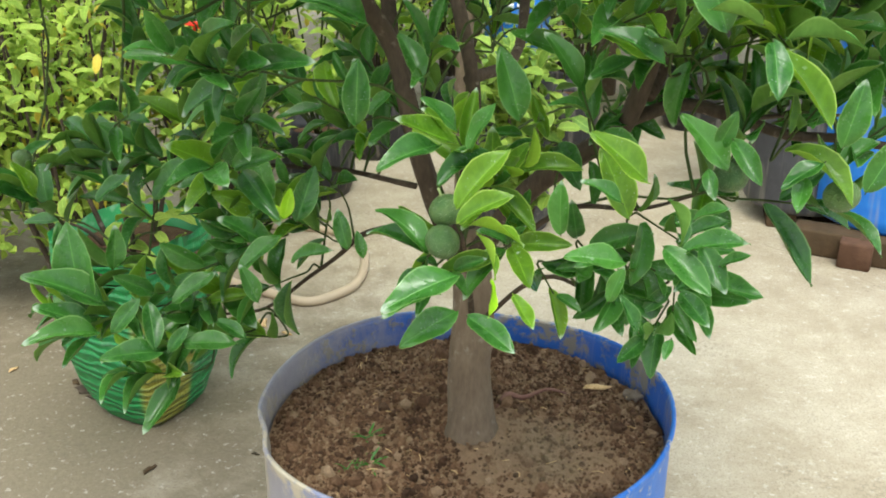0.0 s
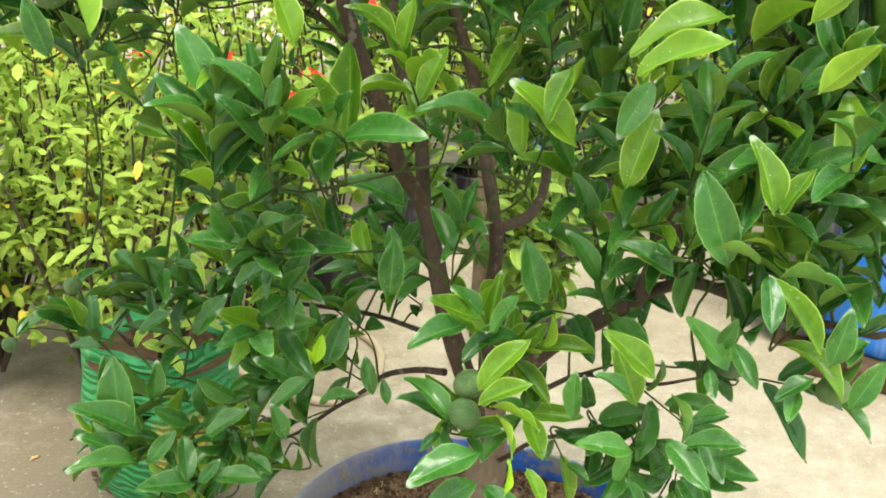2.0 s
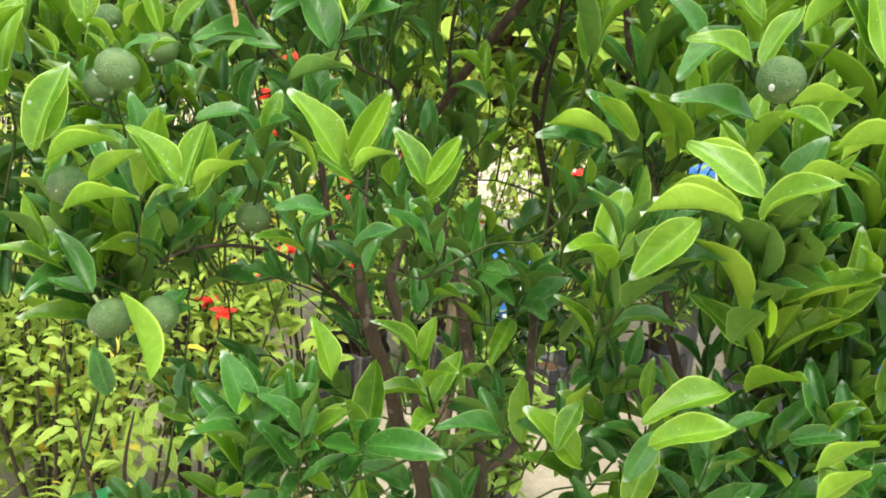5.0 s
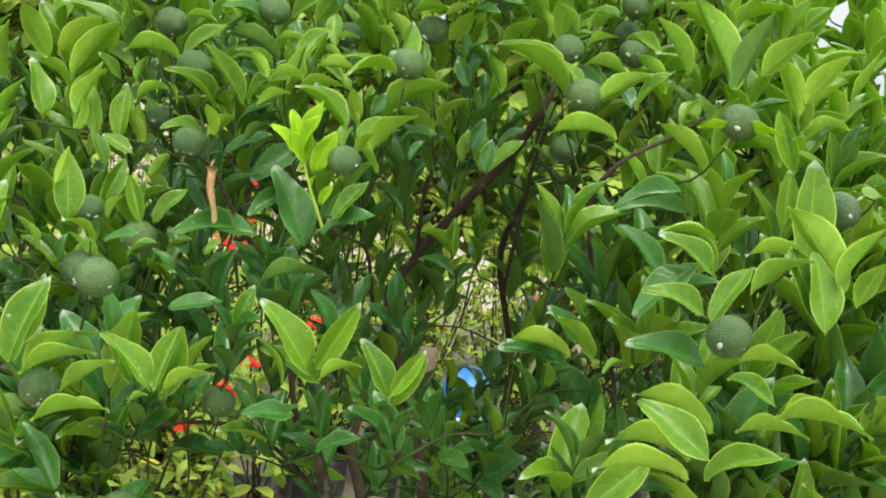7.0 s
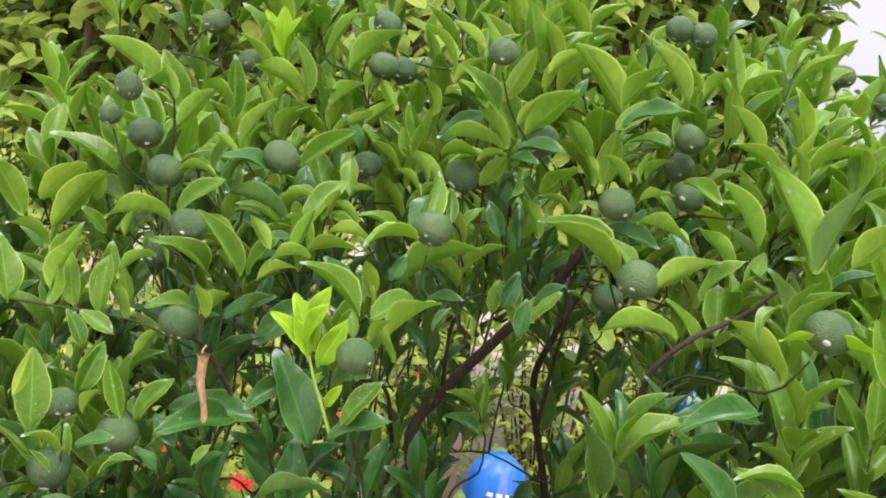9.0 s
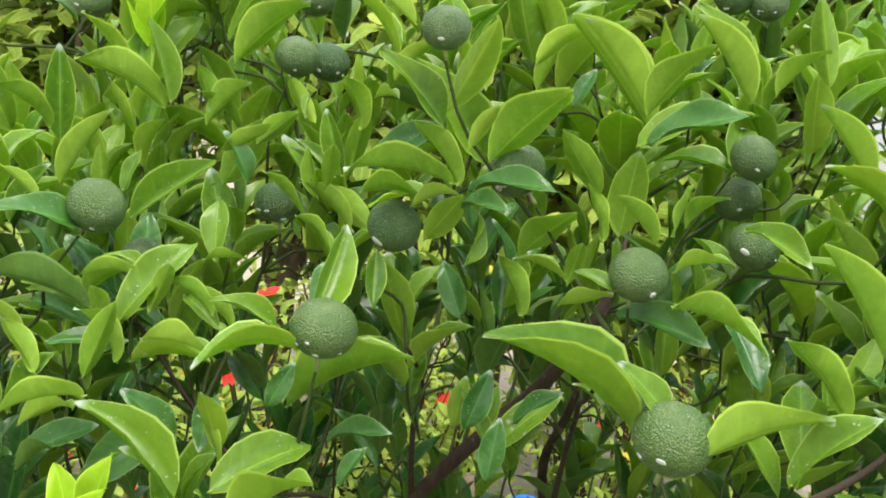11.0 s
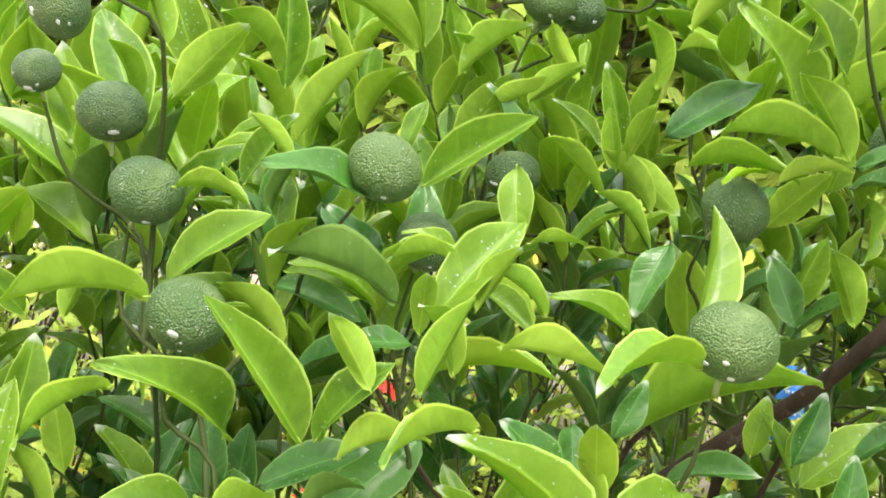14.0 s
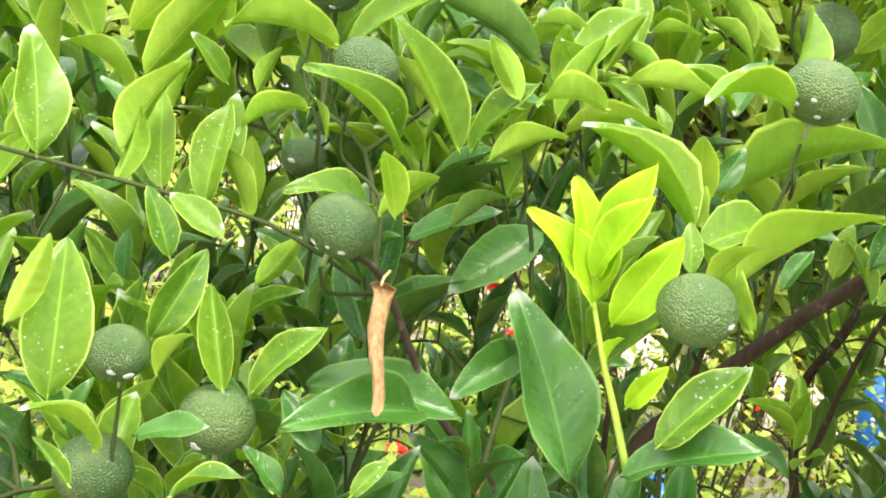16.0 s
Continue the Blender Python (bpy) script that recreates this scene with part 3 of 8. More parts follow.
tube(bm, [Vector((0.2895 * math.cos(a), 0.2895 * math.sin(a), 0)) for a in np.linspace(0, 2 * math.pi, 97)], 0.0035, 6, cap=False)
for v in bm.verts:
    a = math.atan2(v.co.y, v.co.x) % (2 * math.pi)
    q = dent(a, Vector((v.co.x, v.co.y, 0.54)))
    v.co = Vector((q.x, q.y, q.z + v.co.z))
part("rim", bm, DRUM_OUT, drum, "rolled blue rim")

# ---- soil ----
bm = bmesh.new()
soil_z = 0.502


def soil_height(x, y):
    r = math.hypot(x, y)
    return (soil_z - 0.012 * math.exp(-((r - 0.28) / 0.03) ** 2) + 0.014 * math.exp(-((x - 0.02) ** 2 + (y + 0.03) ** 2) / 0.006)
            + 0.009 * noise.noise(Vector((x * 9, y * 9, 0))) + 0.006 * noise.noise(Vector((x * 28, y * 28, 3))) + 0.003 * noise.noise(Vector((x * 80, y * 80, 5))))


rings = []
for i in range(58):
    r = 0.2815 * i / 57
    rings.append([bm.verts.new((r * math.cos(a), r * math.sin(a), soil_height(r * math.cos(a), r * math.sin(a)))) for a in np.linspace(0, 2 * math.pi, 121)[:-1]] if i else [bm.verts.new((0, 0, soil_height(0, 0)))])
for k in range(120):
    bm.faces.new((rings[0][0], rings[1][k], rings[1][(k + 1) % 120]))
for r0, r1 in zip(rings[1:], rings[2:]):
    for k in range(120):
        bm.faces.new((r0[k], r1[k], r1[(k + 1) % 120], r0[(k + 1) % 120]))
soil = new("soil", mesh_from("soil", bm, SOIL))
tagged(soil, "dry crumbly brown soil filling the drum", "soil", kind="stuff")


def lump_arrays(rng, detail=1):
    bm = bmesh.new()
    bmesh.ops.create_icosphere(bm, subdivisions=detail, radius=1)
    s = rng.uniform(0, 100)
    for v in bm.verts:
        v.co *= 1 + 0.6 * noise.noise(v.co * 1.9 + Vector((s, 0, 0)))
        v.co.z *= 0.75
    bm.verts.ensure_lookup_table()
    vs = np.array([v.co[:] for v in bm.verts])
    fs = [[v.index for v in f.verts] for f in bm.faces]
    bm.free()
    return vs, fs


def scattered(name, label, spots, mat, rng):
    """Crumbs of one kind as one object: spots are (x, y, z, size)."""
    kinds = [lump_arrays(rng) for _ in range(6)]
    vs, fs, n = [], [], 0
    for x, y, z, s in spots:
        v, f = kinds[rng.randrange(6)]
        m3 = np.array(Euler((rng.uniform(0, 6), rng.uniform(0, 6), rng.uniform(0, 6))).to_matrix())
        vs.append(v @ m3.T * s + (x, y, z))
        fs.extend([[i + n for i in q] for q in f])
        n += len(v)
    me = bpy.data.meshes.new(name)
    me.from_pydata(np.concatenate(vs).tolist(), [], fs)
    me.materials.append(mat)
    ob = new(name, me)
    return tagged(ob, label, name.replace("_", " "), kind="stuff")


rng = random.Random(5)
spots = []
for i in range(22000):
    r, a = 0.277 * math.sqrt(rng.random()), rng.uniform(0, 2 * math.pi)
    x, y = r * math.cos(a), r * math.sin(a)
    if math.hypot(x - 0.02, y + 0.03) < 0.04:
        continue
    s = rng.choice((0.0011, 0.0014, 0.0017, 0.002, 0.0024, 0.0034)) * rng.uniform(0.6, 1.5) * (2.6 if rng.random() < 0.03 else 1)
    if math.hypot(x - 0.10, y + 0.07) < 0.11 and rng.random() < 0.75:
        continue
    spots.append((x, y, soil_height(x, y) + s * 0.25, s))
scattered("soil_clods", "loose clods and crumbs lying on the soil", spots, SOIL, rng)

# bits that lie on the soil
stone_rng = random.Random(2)
sv, sf = lump_arrays(stone_rng, 3)
me = bpy.data.meshes.new("stone")
me.from_pydata((sv * (0.014, 0.013, 0.012)).tolist(), [], sf)
me.materials.append(STONE)
me.shade_smooth()
ob = new("stone", me)
ob.location = (0.250, 0.092, soil_height(0.25, 0.092) + 0.006)
tagged(ob, "round grey-brown stone lying on the soil", "stone")
bm = bmesh.new()
lathe_pts = [Vector((-0.024 + 0.008 * i, 0.003 * math.sin(i), 0.004 + 0.002 * (i % 2))) for i in range(7)]
tube(bm, lathe_pts, [0.001, 0.005, 0.007, 0.0075, 0.006, 0.004, 0.001], 8)
for v in bm.verts:
    v.co.z *= 0.45
ob = new("fallen_leaf", mesh_from("fallen_leaf", bm, DEAD))
ob.location = (0.198, 0.102, soil_height(0.198, 0.102) + 0.003)
ob.rotation_euler = (0, 0.1, 0.35)
tagged(ob, "curled tan fallen leaf lying on the soil", "leaf")
bm = bmesh.new()
tube(bm, curve_points([(0.04, 0.02, 0.0), (0.06, 0.055, 0.012), (0.085, 0.06, 0.006), (0.12, 0.075, 0.012), (0.15, 0.085, 0.0)], 6), [0.005 - 0.00014 * i for i in range(25)], 8, 0.3)
m = Nodes("root_skin")
ROOT = m.done(m.mix(m.noise(60.0, 4.0), (0.13, 0.06, 0.045), (0.30, 0.17, 0.13)), 0.8, m.bump(m.noise(180.0), 0.5, 0.002), 0.2)
ob = new("surface_root", mesh_from("surface_root", bm, ROOT))
ob.location = (0, 0, soil_z + 0.003)
tagged(ob, "reddish-brown root showing at the soil's surface", "root")
bits = random.Random(9)
for k in range(70):
    r, a = 0.26 * math.sqrt(bits.random()), bits.uniform(0, 6.28)
    x, y = r * math.cos(a), r * math.sin(a)
    bm = bmesh.new()
    l = bits.uniform(0.005, 0.018)
    tube(bm, [(-l / 2, 0, 0), (0, bits.uniform(-0.002, 0.002), 0.001), (l / 2, 0, 0)], bits.uniform(0.0004, 0.0009), 5)
    ob = new("straw_bit", mesh_from("straw_bit", bm, DEAD))
    ob.matrix_world = Matrix.Translation((x, y, soil_height(x, y) + 0.0035)) @ Matrix.Rotation(bits.uniform(0, 6.28), 4, 'Z') @ Matrix.Rotation(bits.uniform(-0.3, 0.3), 4, 'Y')
    tagged(ob, "pale dry straw fragment lying on the soil", "straw", "straw on the soil")
for wx, wy, ws in ((-0.135, -0.045, 0.028), (-0.125, -0.105, 0.034), (-0.15, -0.12, 0.022)):
    items = []
    for k in range(14):
        a = bits.uniform(0, 6.28)
        foot = (bits.uniform(-0.008, 0.008), bits.uniform(-0.008, 0.008), 0)
        items.append((leaf_frame(foot, (math.cos(a), math.sin(a), bits.uniform(0.1, 1.4)), (0, -0.2, 1), ws * bits.uniform(0.5, 1.1)), k))
    wd = joined_leaves("weed", items, "mature", BLADE, None, "thin green grass sprouting from the soil", kind="")
    wd.location = (wx, wy, soil_height(wx, wy))
    wd["category"] = "weed"

for gx, gy, gs, gm in ((-0.968, 0.892, 0.03, LIMB), (-0.93, 0.86, 0.02, LIMB), (-1.0, 0.93, 0.018, MOSS), (-1.184, 0.987, 0.016, DEAD), (-0.70, 0.567, 0.016, MOSS), (-0.69, 0.58, 0.01, MOSS), (-0.60, 1.28, 0.03, DEAD), (-0.52, 1.22, 0.018, DEAD), (0.78, 0.42, 0.008, DEAD), (-0.48, 0.64, 0.01, LIMB), (-0.9, 0.4, 0.014, LIMB), (-1.3, 0.7, 0.012, DEAD)):
    bm = bmesh.new()
    tube(bm, [Vector((-gs, 0, 0.002)), Vector((-gs * 0.4, gs * 0.2, 0.006)), Vector((gs * 0.3, -gs * 0.1, 0.007)), Vector((gs, gs * 0.1, 0.002))], [0.001, gs * 0.35, gs * 0.42, 0.001], 8, 0.4, int(gx * 90))
    for v in bm.verts:
        v.co.z = max(0.0005, v.co.z * 0.5)
    ob = new("ground_litter", mesh_from("ground_litter", bm, gm))
    ob.location = (gx, gy, 0.0015)
    ob.rotation_euler = (0, 0, gx * 7)
    tagged(ob, "dry curled leaf scrap lying on the concrete", "leaf litter", "litter on the concrete")

# ---- the citrus tree ----
tree = thing("citrus_tree", "bushy citrus tree, glossy leaves, green fruits in the drum", "tree", at=(0.012, -0.035, 0.5))
TREE_INV = Matrix.Translation((-0.012, 0.035, -0.5))
NODES = []                     # (place, radius) along all limbs, for the twigs to grow from


def limb(name, pts, r0, r1, mat=LIMB, sides=10, label=""):
    q = curve_points(pts, 6)
    n = len(q)
    rad = [r0 + (r1 - r0) * (i / (n - 1)) ** 0.9 for i in range(n)]
    if r1 > 0.004:
        # runs on and thins out, turning upwards
        way, reach = (q[-1] - q[-4]).normalized(), 15 * r1
        ext = curve_points([q[-1], q[-1] + (way * 0.7 + Vector((0, 0.4, 0.3))) * reach * 0.5, q[-1] + (way * 0.6 + Vector((0, 0.9, 0.6))) * reach], 6)[1:]
        rad += [r1 * (1 - 0.85 * (i + 1) / len(ext)) for i in range(len(ext))]
        q += ext
    for i, p in enumerate(q):
        p += Vector((noise.noise(p * 9), noise.noise(p * 9 + Vector((7, 0, 0))), 0)) * 0.004 * min(1, i / 4)
        NODES.append((p.copy(), rad[i]))
    bm = bmesh.new()
    tube(bm, q, rad, sides, 0.16, len(NODES))
    ob = part(name, bm, mat, tree, label)
    ob.matrix_parent_inverse = TREE_INV
    return ob


# trunk: flared foot, slight lean
tq = curve_points([(0.012, -0.035, 0.49), (0.010, -0.033, 0.53), (0.006, -0.028, 0.60), (0.010, -0.02, 0.68), (0.008, -0.01, 0.75), (0.0, 0.0, 0.80)], 6)
bm = bmesh.new()
tube(bm, tq, [0.008 * math.exp(-max(0, i - 4) / 3.0) + 0.0312 - 0.0002 * i for i in range(len(tq))], 24, 0.10, 3)
trunk = part("trunk", bm, BARK, tree, "smooth grey-brown trunk")
trunk.matrix_parent_inverse = TREE_INV
NODES.append((Vector((0.008, -0.01, 0.75)), 0.03))
limb("limb", [(-0.008, -0.015, 0.76), (-0.034, -0.04, 0.84), (-0.058, -0.055, 0.91), (-0.072, -0.05, 0.978), (-0.092, -0.03, 1.048), (-0.122, -0.06, 1.115), (-0.138, -0.1, 1.186), (-0.165, -0.14, 1.264), (-0.178, -0.16, 1.318)], 0.0157, 0.0081)
limb("limb", [(-0.092, -0.03, 1.048), (-0.108, 0.03, 1.133), (-0.143, 0.07, 1.223), (-0.163, 0.09, 1.266), (-0.162, 0.1, 1.279)], 0.0102, 0.0068)
limb("limb", [(0.001, 0.0, 0.78), (-0.0, 0.1, 0.888), (-0.001, 0.14, 0.98), (-0.047, 0.25, 1.173), (-0.1, 0.29, 1.317), (-0.146, 0.31, 1.456), (-0.109, 0.29, 1.537), (-0.044, 0.23, 1.645), (0.004, 0.17, 1.716), (0.038, 0.12, 1.789)], 0.0119, 0.0064)
limb("limb", [(-0.003, 0.15, 0.967), (0.069, 0.3, 0.985), (0.078, 0.47, 1.194), (0.092, 0.52, 1.323), (0.035, 0.48, 1.523), (0.053, 0.42, 1.63)], 0.0093, 0.0051)
limb("limb", [(0.006, -0.015, 0.762), (0.074, -0.08, 0.882), (0.132, -0.12, 0.943), (0.179, -0.15, 0.995), (0.225, -0.18, 1.184), (0.249, -0.21, 1.205), (0.282, -0.27, 1.302), (0.321, -0.29, 1.386), (0.33, -0.32, 1.435)], 0.0145, 0.0068)
limb("limb", [(0.2, -0.15, 1.022), (0.218, -0.12, 1.045), (0.25, -0.1, 1.14), (0.235, -0.1, 1.208), (0.212, -0.08, 1.279)], 0.0093, 0.0051)
limb("limb", [(0.212, -0.08, 1.279), (0.18, 0.0, 1.463), (0.146, 0.0, 1.56), (0.1, -0.1, 1.679)], 0.0036, 0.0014)
limb("limb", [(0.181, -0.14, 0.99), (0.242, -0.14, 1.01), (0.301, -0.16, 1.0), (0.346, -0.18, 0.989), (0.394, -0.2, 0.991), (0.438, -0.22, 0.989)], 0.0085, 0.0043)
limb("limb", [(0.301, -0.16, 1.0), (0.373, -0.1, 0.988), (0.492, -0.02, 0.969)], 0.0036, 0.0014)
limb("limb", [(-0.055, -0.03, 0.817), (-0.095, 0.0, 0.804), (-0.143, 0.02, 0.783), (-0.178, 0.04, 0.745), (-0.228, 0.06, 0.701), (-0.292, 0.06, 0.65), (-0.348, 0.05, 0.644)], 0.0054, 0.0018)
limb("limb", [(-0.064, -0.05, 0.878), (-0.172, 0.03, 0.872), (-0.298, 0.08, 0.862), (-0.382, 0.1, 0.871), (-0.486, 0.05, 0.86), (-0.6, 0.06, 0.868)], 0.0042, 0.0014)
limb("limb", [(0.008, -0.03, 0.688), (0.004, -0.2, 0.85), (-0.0, -0.33, 0.929)], 0.0042, 0.0014)
limb("limb", [(0.027, -0.05, 0.698), (0.091, -0.2, 0.824), (0.147, -0.27, 0.837), (0.206, -0.33, 0.879)], 0.0036, 0.0011)
limb("limb", [(0.054, -0.1, 0.816), (0.112, -0.2, 0.906), (0.182, -0.27, 0.934), (0.231, -0.3, 0.96)], 0.0042, 0.0014)
limb("limb", [(-0.185, -0.1, 1.269), (-0.266, -0.15, 1.348), (-0.337, -0.22, 1.371), (-0.396, -0.27, 1.357), (-0.464, -0.3, 1.327)], 0.0033, 0.0014)
limb("limb", [(-0.203, -0.11, 1.315), (-0.228, -0.14, 1.401), (-0.258, -0.15, 1.537), (-0.299, -0.18, 1.589), (-0.342, -0.22, 1.664), (-0.359, -0.25, 1.678)], 0.0048, 0.0014)
limb("limb", [(-0.111, 0.29, 1.546), (-0.114, 0.2, 1.645), (-0.101, 0.1, 1.711), (-0.113, 0.0, 1.766)], 0.0036, 0.0014)
limb("limb", [(0.045, 0.4, 1.477), (0.049, 0.3, 1.654), (0.038, 0.1, 1.724), (0.041, 0.0, 1.772)], 0.0036, 0.0014)
limb("limb", [(0.102, -0.16, 1.603), (0.083, -0.2, 1.689), (0.109, -0.22, 1.744), (0.173, -0.2, 1.787), (0.235, -0.15, 1.84)], 0.0042, 0.0014)
limb("limb", [(-0.173, 0.33, 1.44), (-0.194, 0.25, 1.538), (-0.265, 0.15, 1.591), (-0.391, 0.05, 1.799)], 0.0036, 0.0014)



def fruit_mesh():
    bm = bmesh.new()
    bmesh.ops.create_icosphere(bm, subdivisions=4, radius=1.0)
    for v in bm.verts:
        n = v.co.normalized()
        d = 1 + 0.018 * noise.noise(n * 3.0) + 0.010 * noise.noise(n * 11.0) + 0.007 * noise.noise(n * 24.0)
        d -= 0.05 * math.exp(-((1 - n.z) / 0.03)) + 0.035 * math.exp(-((1 + n.z) / 0.02))
        v.co = Vector((n.x, n.y, n.z * 0.88)) * d
    return mesh_from("fruit", bm, PEEL)


def button_mesh():
    bm = bmesh.new()
    for k in range(5):
        a = k * 2 * math.pi / 5
        m4 = Matrix.Translation((0.10 * math.cos(a), 0.10 * math.sin(a), 0.87)) @ Matrix.Rotation(a, 4, 'Z')
        bmesh.ops.create_icosphere(bm, subdivisions=1, radius=0.1, matrix=m4 @ Matrix.Diagonal((1.2, 0.8, 0.35, 1)))
    tube(bm, [(0, 0, 0.84), (0.01, 0, 1.05), (0.03, 0.01, 1.3)], [0.09, 0.075, 0.085], 7)
    return mesh_from("calyx", bm, BUTTON)




def drop_mesh():
    """A bead of water that clings to the peel: flat on one side, sagging."""
    bm = bmesh.new()
    bmesh.ops.create_icosphere(bm, subdivisions=2, radius=1.0)
    for v in bm.verts:
        v.co = Vector((v.co.x * (1 + 0.2 * noise.noise(v.co * 1.7)), v.co.y * (1 + 0.25 * noise.noise(v.co * 2 + Vector((4, 0, 0)))), v.co.z * 0.35))
    return mesh_from("water_drop", bm, WATER)


FRUIT_ME, CALYX_ME, DROP_ME = fruit_mesh(), button_mesh(), drop_mesh()
DROPS = random.Random(77)
FRUITS = []


def fruit(x, y, z, r=0.0205, stem=(0, 0, 1)):
    """A round green fruit; its stalk points along stem."""
    ob = new("fruit", FRUIT_ME)
    q = Vector(stem).normalized().to_track_quat('Z', 'Y').to_matrix().to_4x4()
    ob.matrix_world = Matrix.Translation((x, y, z)) @ q @ Matrix.Rotation(len(FRUITS) * 1.3, 4, 'Z') @ Matrix.Diagonal((r * 0.95, r * 0.95, r * 0.95, 1))
    ob.parent = tree
    ob.matrix_parent_inverse = TREE_INV
    c = new("calyx", CALYX_ME)
    c.parent = ob
    if z > 1.2:
        # beads of rain on the underside of the peel
        back = ob.matrix_world.to_3x3().inverted()
        for k in range(DROPS.randint(1, 4)):
            n = Vector((DROPS.uniform(-0.8, 0.8), DROPS.uniform(-1.0, -0.3), DROPS.uniform(-0.9, -0.1))).normalized()
            n = (back @ n).normalized()
            p = Vector((n.x, n.y, n.z * 0.90))
            w = DROPS.uniform(0.05, 0.13) * (1.4 if k == 0 else 0.8)
            dr = new("water_drop", DROP_ME)
            dr.parent = ob
            dr.matrix_local = Matrix.Translation(p) @ n.to_track_quat('Z', 'Y').to_matrix().to_4x4() @ Matrix.Diagonal((w * DROPS.uniform(0.8, 1.6), w * 0.8, w, 1))
            tagged(dr, "bead of rainwater, whitened for the sky it mirrors")
    FRUITS.append((Vector((x, y, z)), Vector(stem).normalized(), r))
    return ob


BLADES = {}
PLACED = {"mature": [], "fresh": [], "brightened": [], "young": [], "autumn": []}      # leaves that stay in the joined crown
SINGLE = [0]
TWIGS = bmesh.new()
YTWIGS = bmesh.new()


def lone_leaf(m4, si, tone):
    """A leaf as a part of its own, on a shared mesh."""
    key = (si % len(SHAPES), tone)
    if key not in BLADES:
        BLADES[key] = blade_mesh("leaf", FINE[key[0]], tone)
    ob = new("leaf", BLADES[key])
    ob.matrix_world = m4
    ob.parent = tree
    ob.matrix_parent_inverse = TREE_INV
    SINGLE[0] += 1


CLEAR = []                     # outer leaves that nothing grows in front of


def leaf(base, tip, face=(0, -0.5, 1), tone="fresh", shape=0, lone=True):
    """A leaf from base to tip, upper side towards face."""
    base, tip = Vector(base), Vector(tip)
    d = tip - base
    v = SHAPES[shape][0]
    end = v[len(v) // 2 - 3]
    m4 = leaf_frame(base, d, face, d.length) @ Matrix.Rotation(math.atan2(end[2], end[0]), 4, 'Y') @ Matrix.Scale(1 / math.hypot(end[0], end[2]), 4)
    CLEAR.append(base.lerp(tip, 0.5))
    tube(TWIGS if tone == "mature" else YTWIGS, [base - d.normalized() * 0.0015, base + d * 0.04], [0.0006, 0.0004], 4)
    if lone and SINGLE[0] < 300:
        lone_leaf(m4, shape, tone)
    else:
        PLACED[tone].append((m4, shape))


def crown_front(x, z):
    """How far forward (towards -y) the crown reaches."""
    if z < 0.70:
        f = -0.10
    elif z < 0.95:
        f = -0.10 - 0.25 * (z - 0.70) / 0.25
    elif z < 1.25:
        f = -0.35 - 0.13 * (z - 0.95) / 0.30
    elif z < 1.60:
        f = -0.48
    elif z < 1.95:
        f = -0.48 + 0.44 * (z - 1.60) / 0.35
    else:
        f = -0.04 + 1.6 * (z - 1.95)
    return f + 0.55 * max(0, abs(x + 0.02) - 0.25) ** 1.2


def twig_to_limb(p, d, rng, thick=0.0016):
    """A twig from the nearest lower limb out to the shoot."""
    near = []
    for q, r in NODES:
        ln = (q - p).length
        if ln > 0.03:
            near.append((math.hypot(q.x - p.x, q.y - p.y) * 1.5 + abs(q.z - p.z) * 0.7 + max(0, q.z - p.z + 0.03) * 2.5, q))
    near.sort(key=lambda f: f[0])
    blades = np.array([c[:] for c in CLEAR] + [f[0][:] for f in FRUITS]) if FRUITS else np.zeros((1, 3))
    blades = blades[np.linalg.norm(blades - np.array(p[:]), axis=1) > 0.05]
    turn = Vector((rng.uniform(-1, 1), rng.uniform(-1, 1), rng.uniform(-0.2, 0.6)))
    first = None
    for score, best in near[:40:4]:
        ln = (best - p).length
        a = best
        b = best + (p - best) * 0.4 + turn * ln * 0.05 + Vector((0, 0.22 * ln, 0))
        c = p - (Vector(d).normalized() * 0.5 + (p - best) / ln * 0.6) * min(0.05, ln * 0.3)
        pts = curve_points([a, b, c, p], 3)
        first = first or (pts, ln)
        if len(blades) == 0 or np.min(np.linalg.norm(np.array([q[:] for q in pts])[:, None] - blades[None], axis=2)) > 0.024:
            break
    else:
        pts, ln = first
    n = len(pts)
    tube(TWIGS, pts, [thick * 0.75 + (0.0004 + min(ln, 0.3) * 0.0028) * (1 - i / (n - 1)) for i in range(n)], 5, cap=False)
    if ln > 0.10:
        NODES.extend((q, thick * 1.3) for q in pts[3:-2] if q.y > crown_front(q.x, q.z) + 0.10)


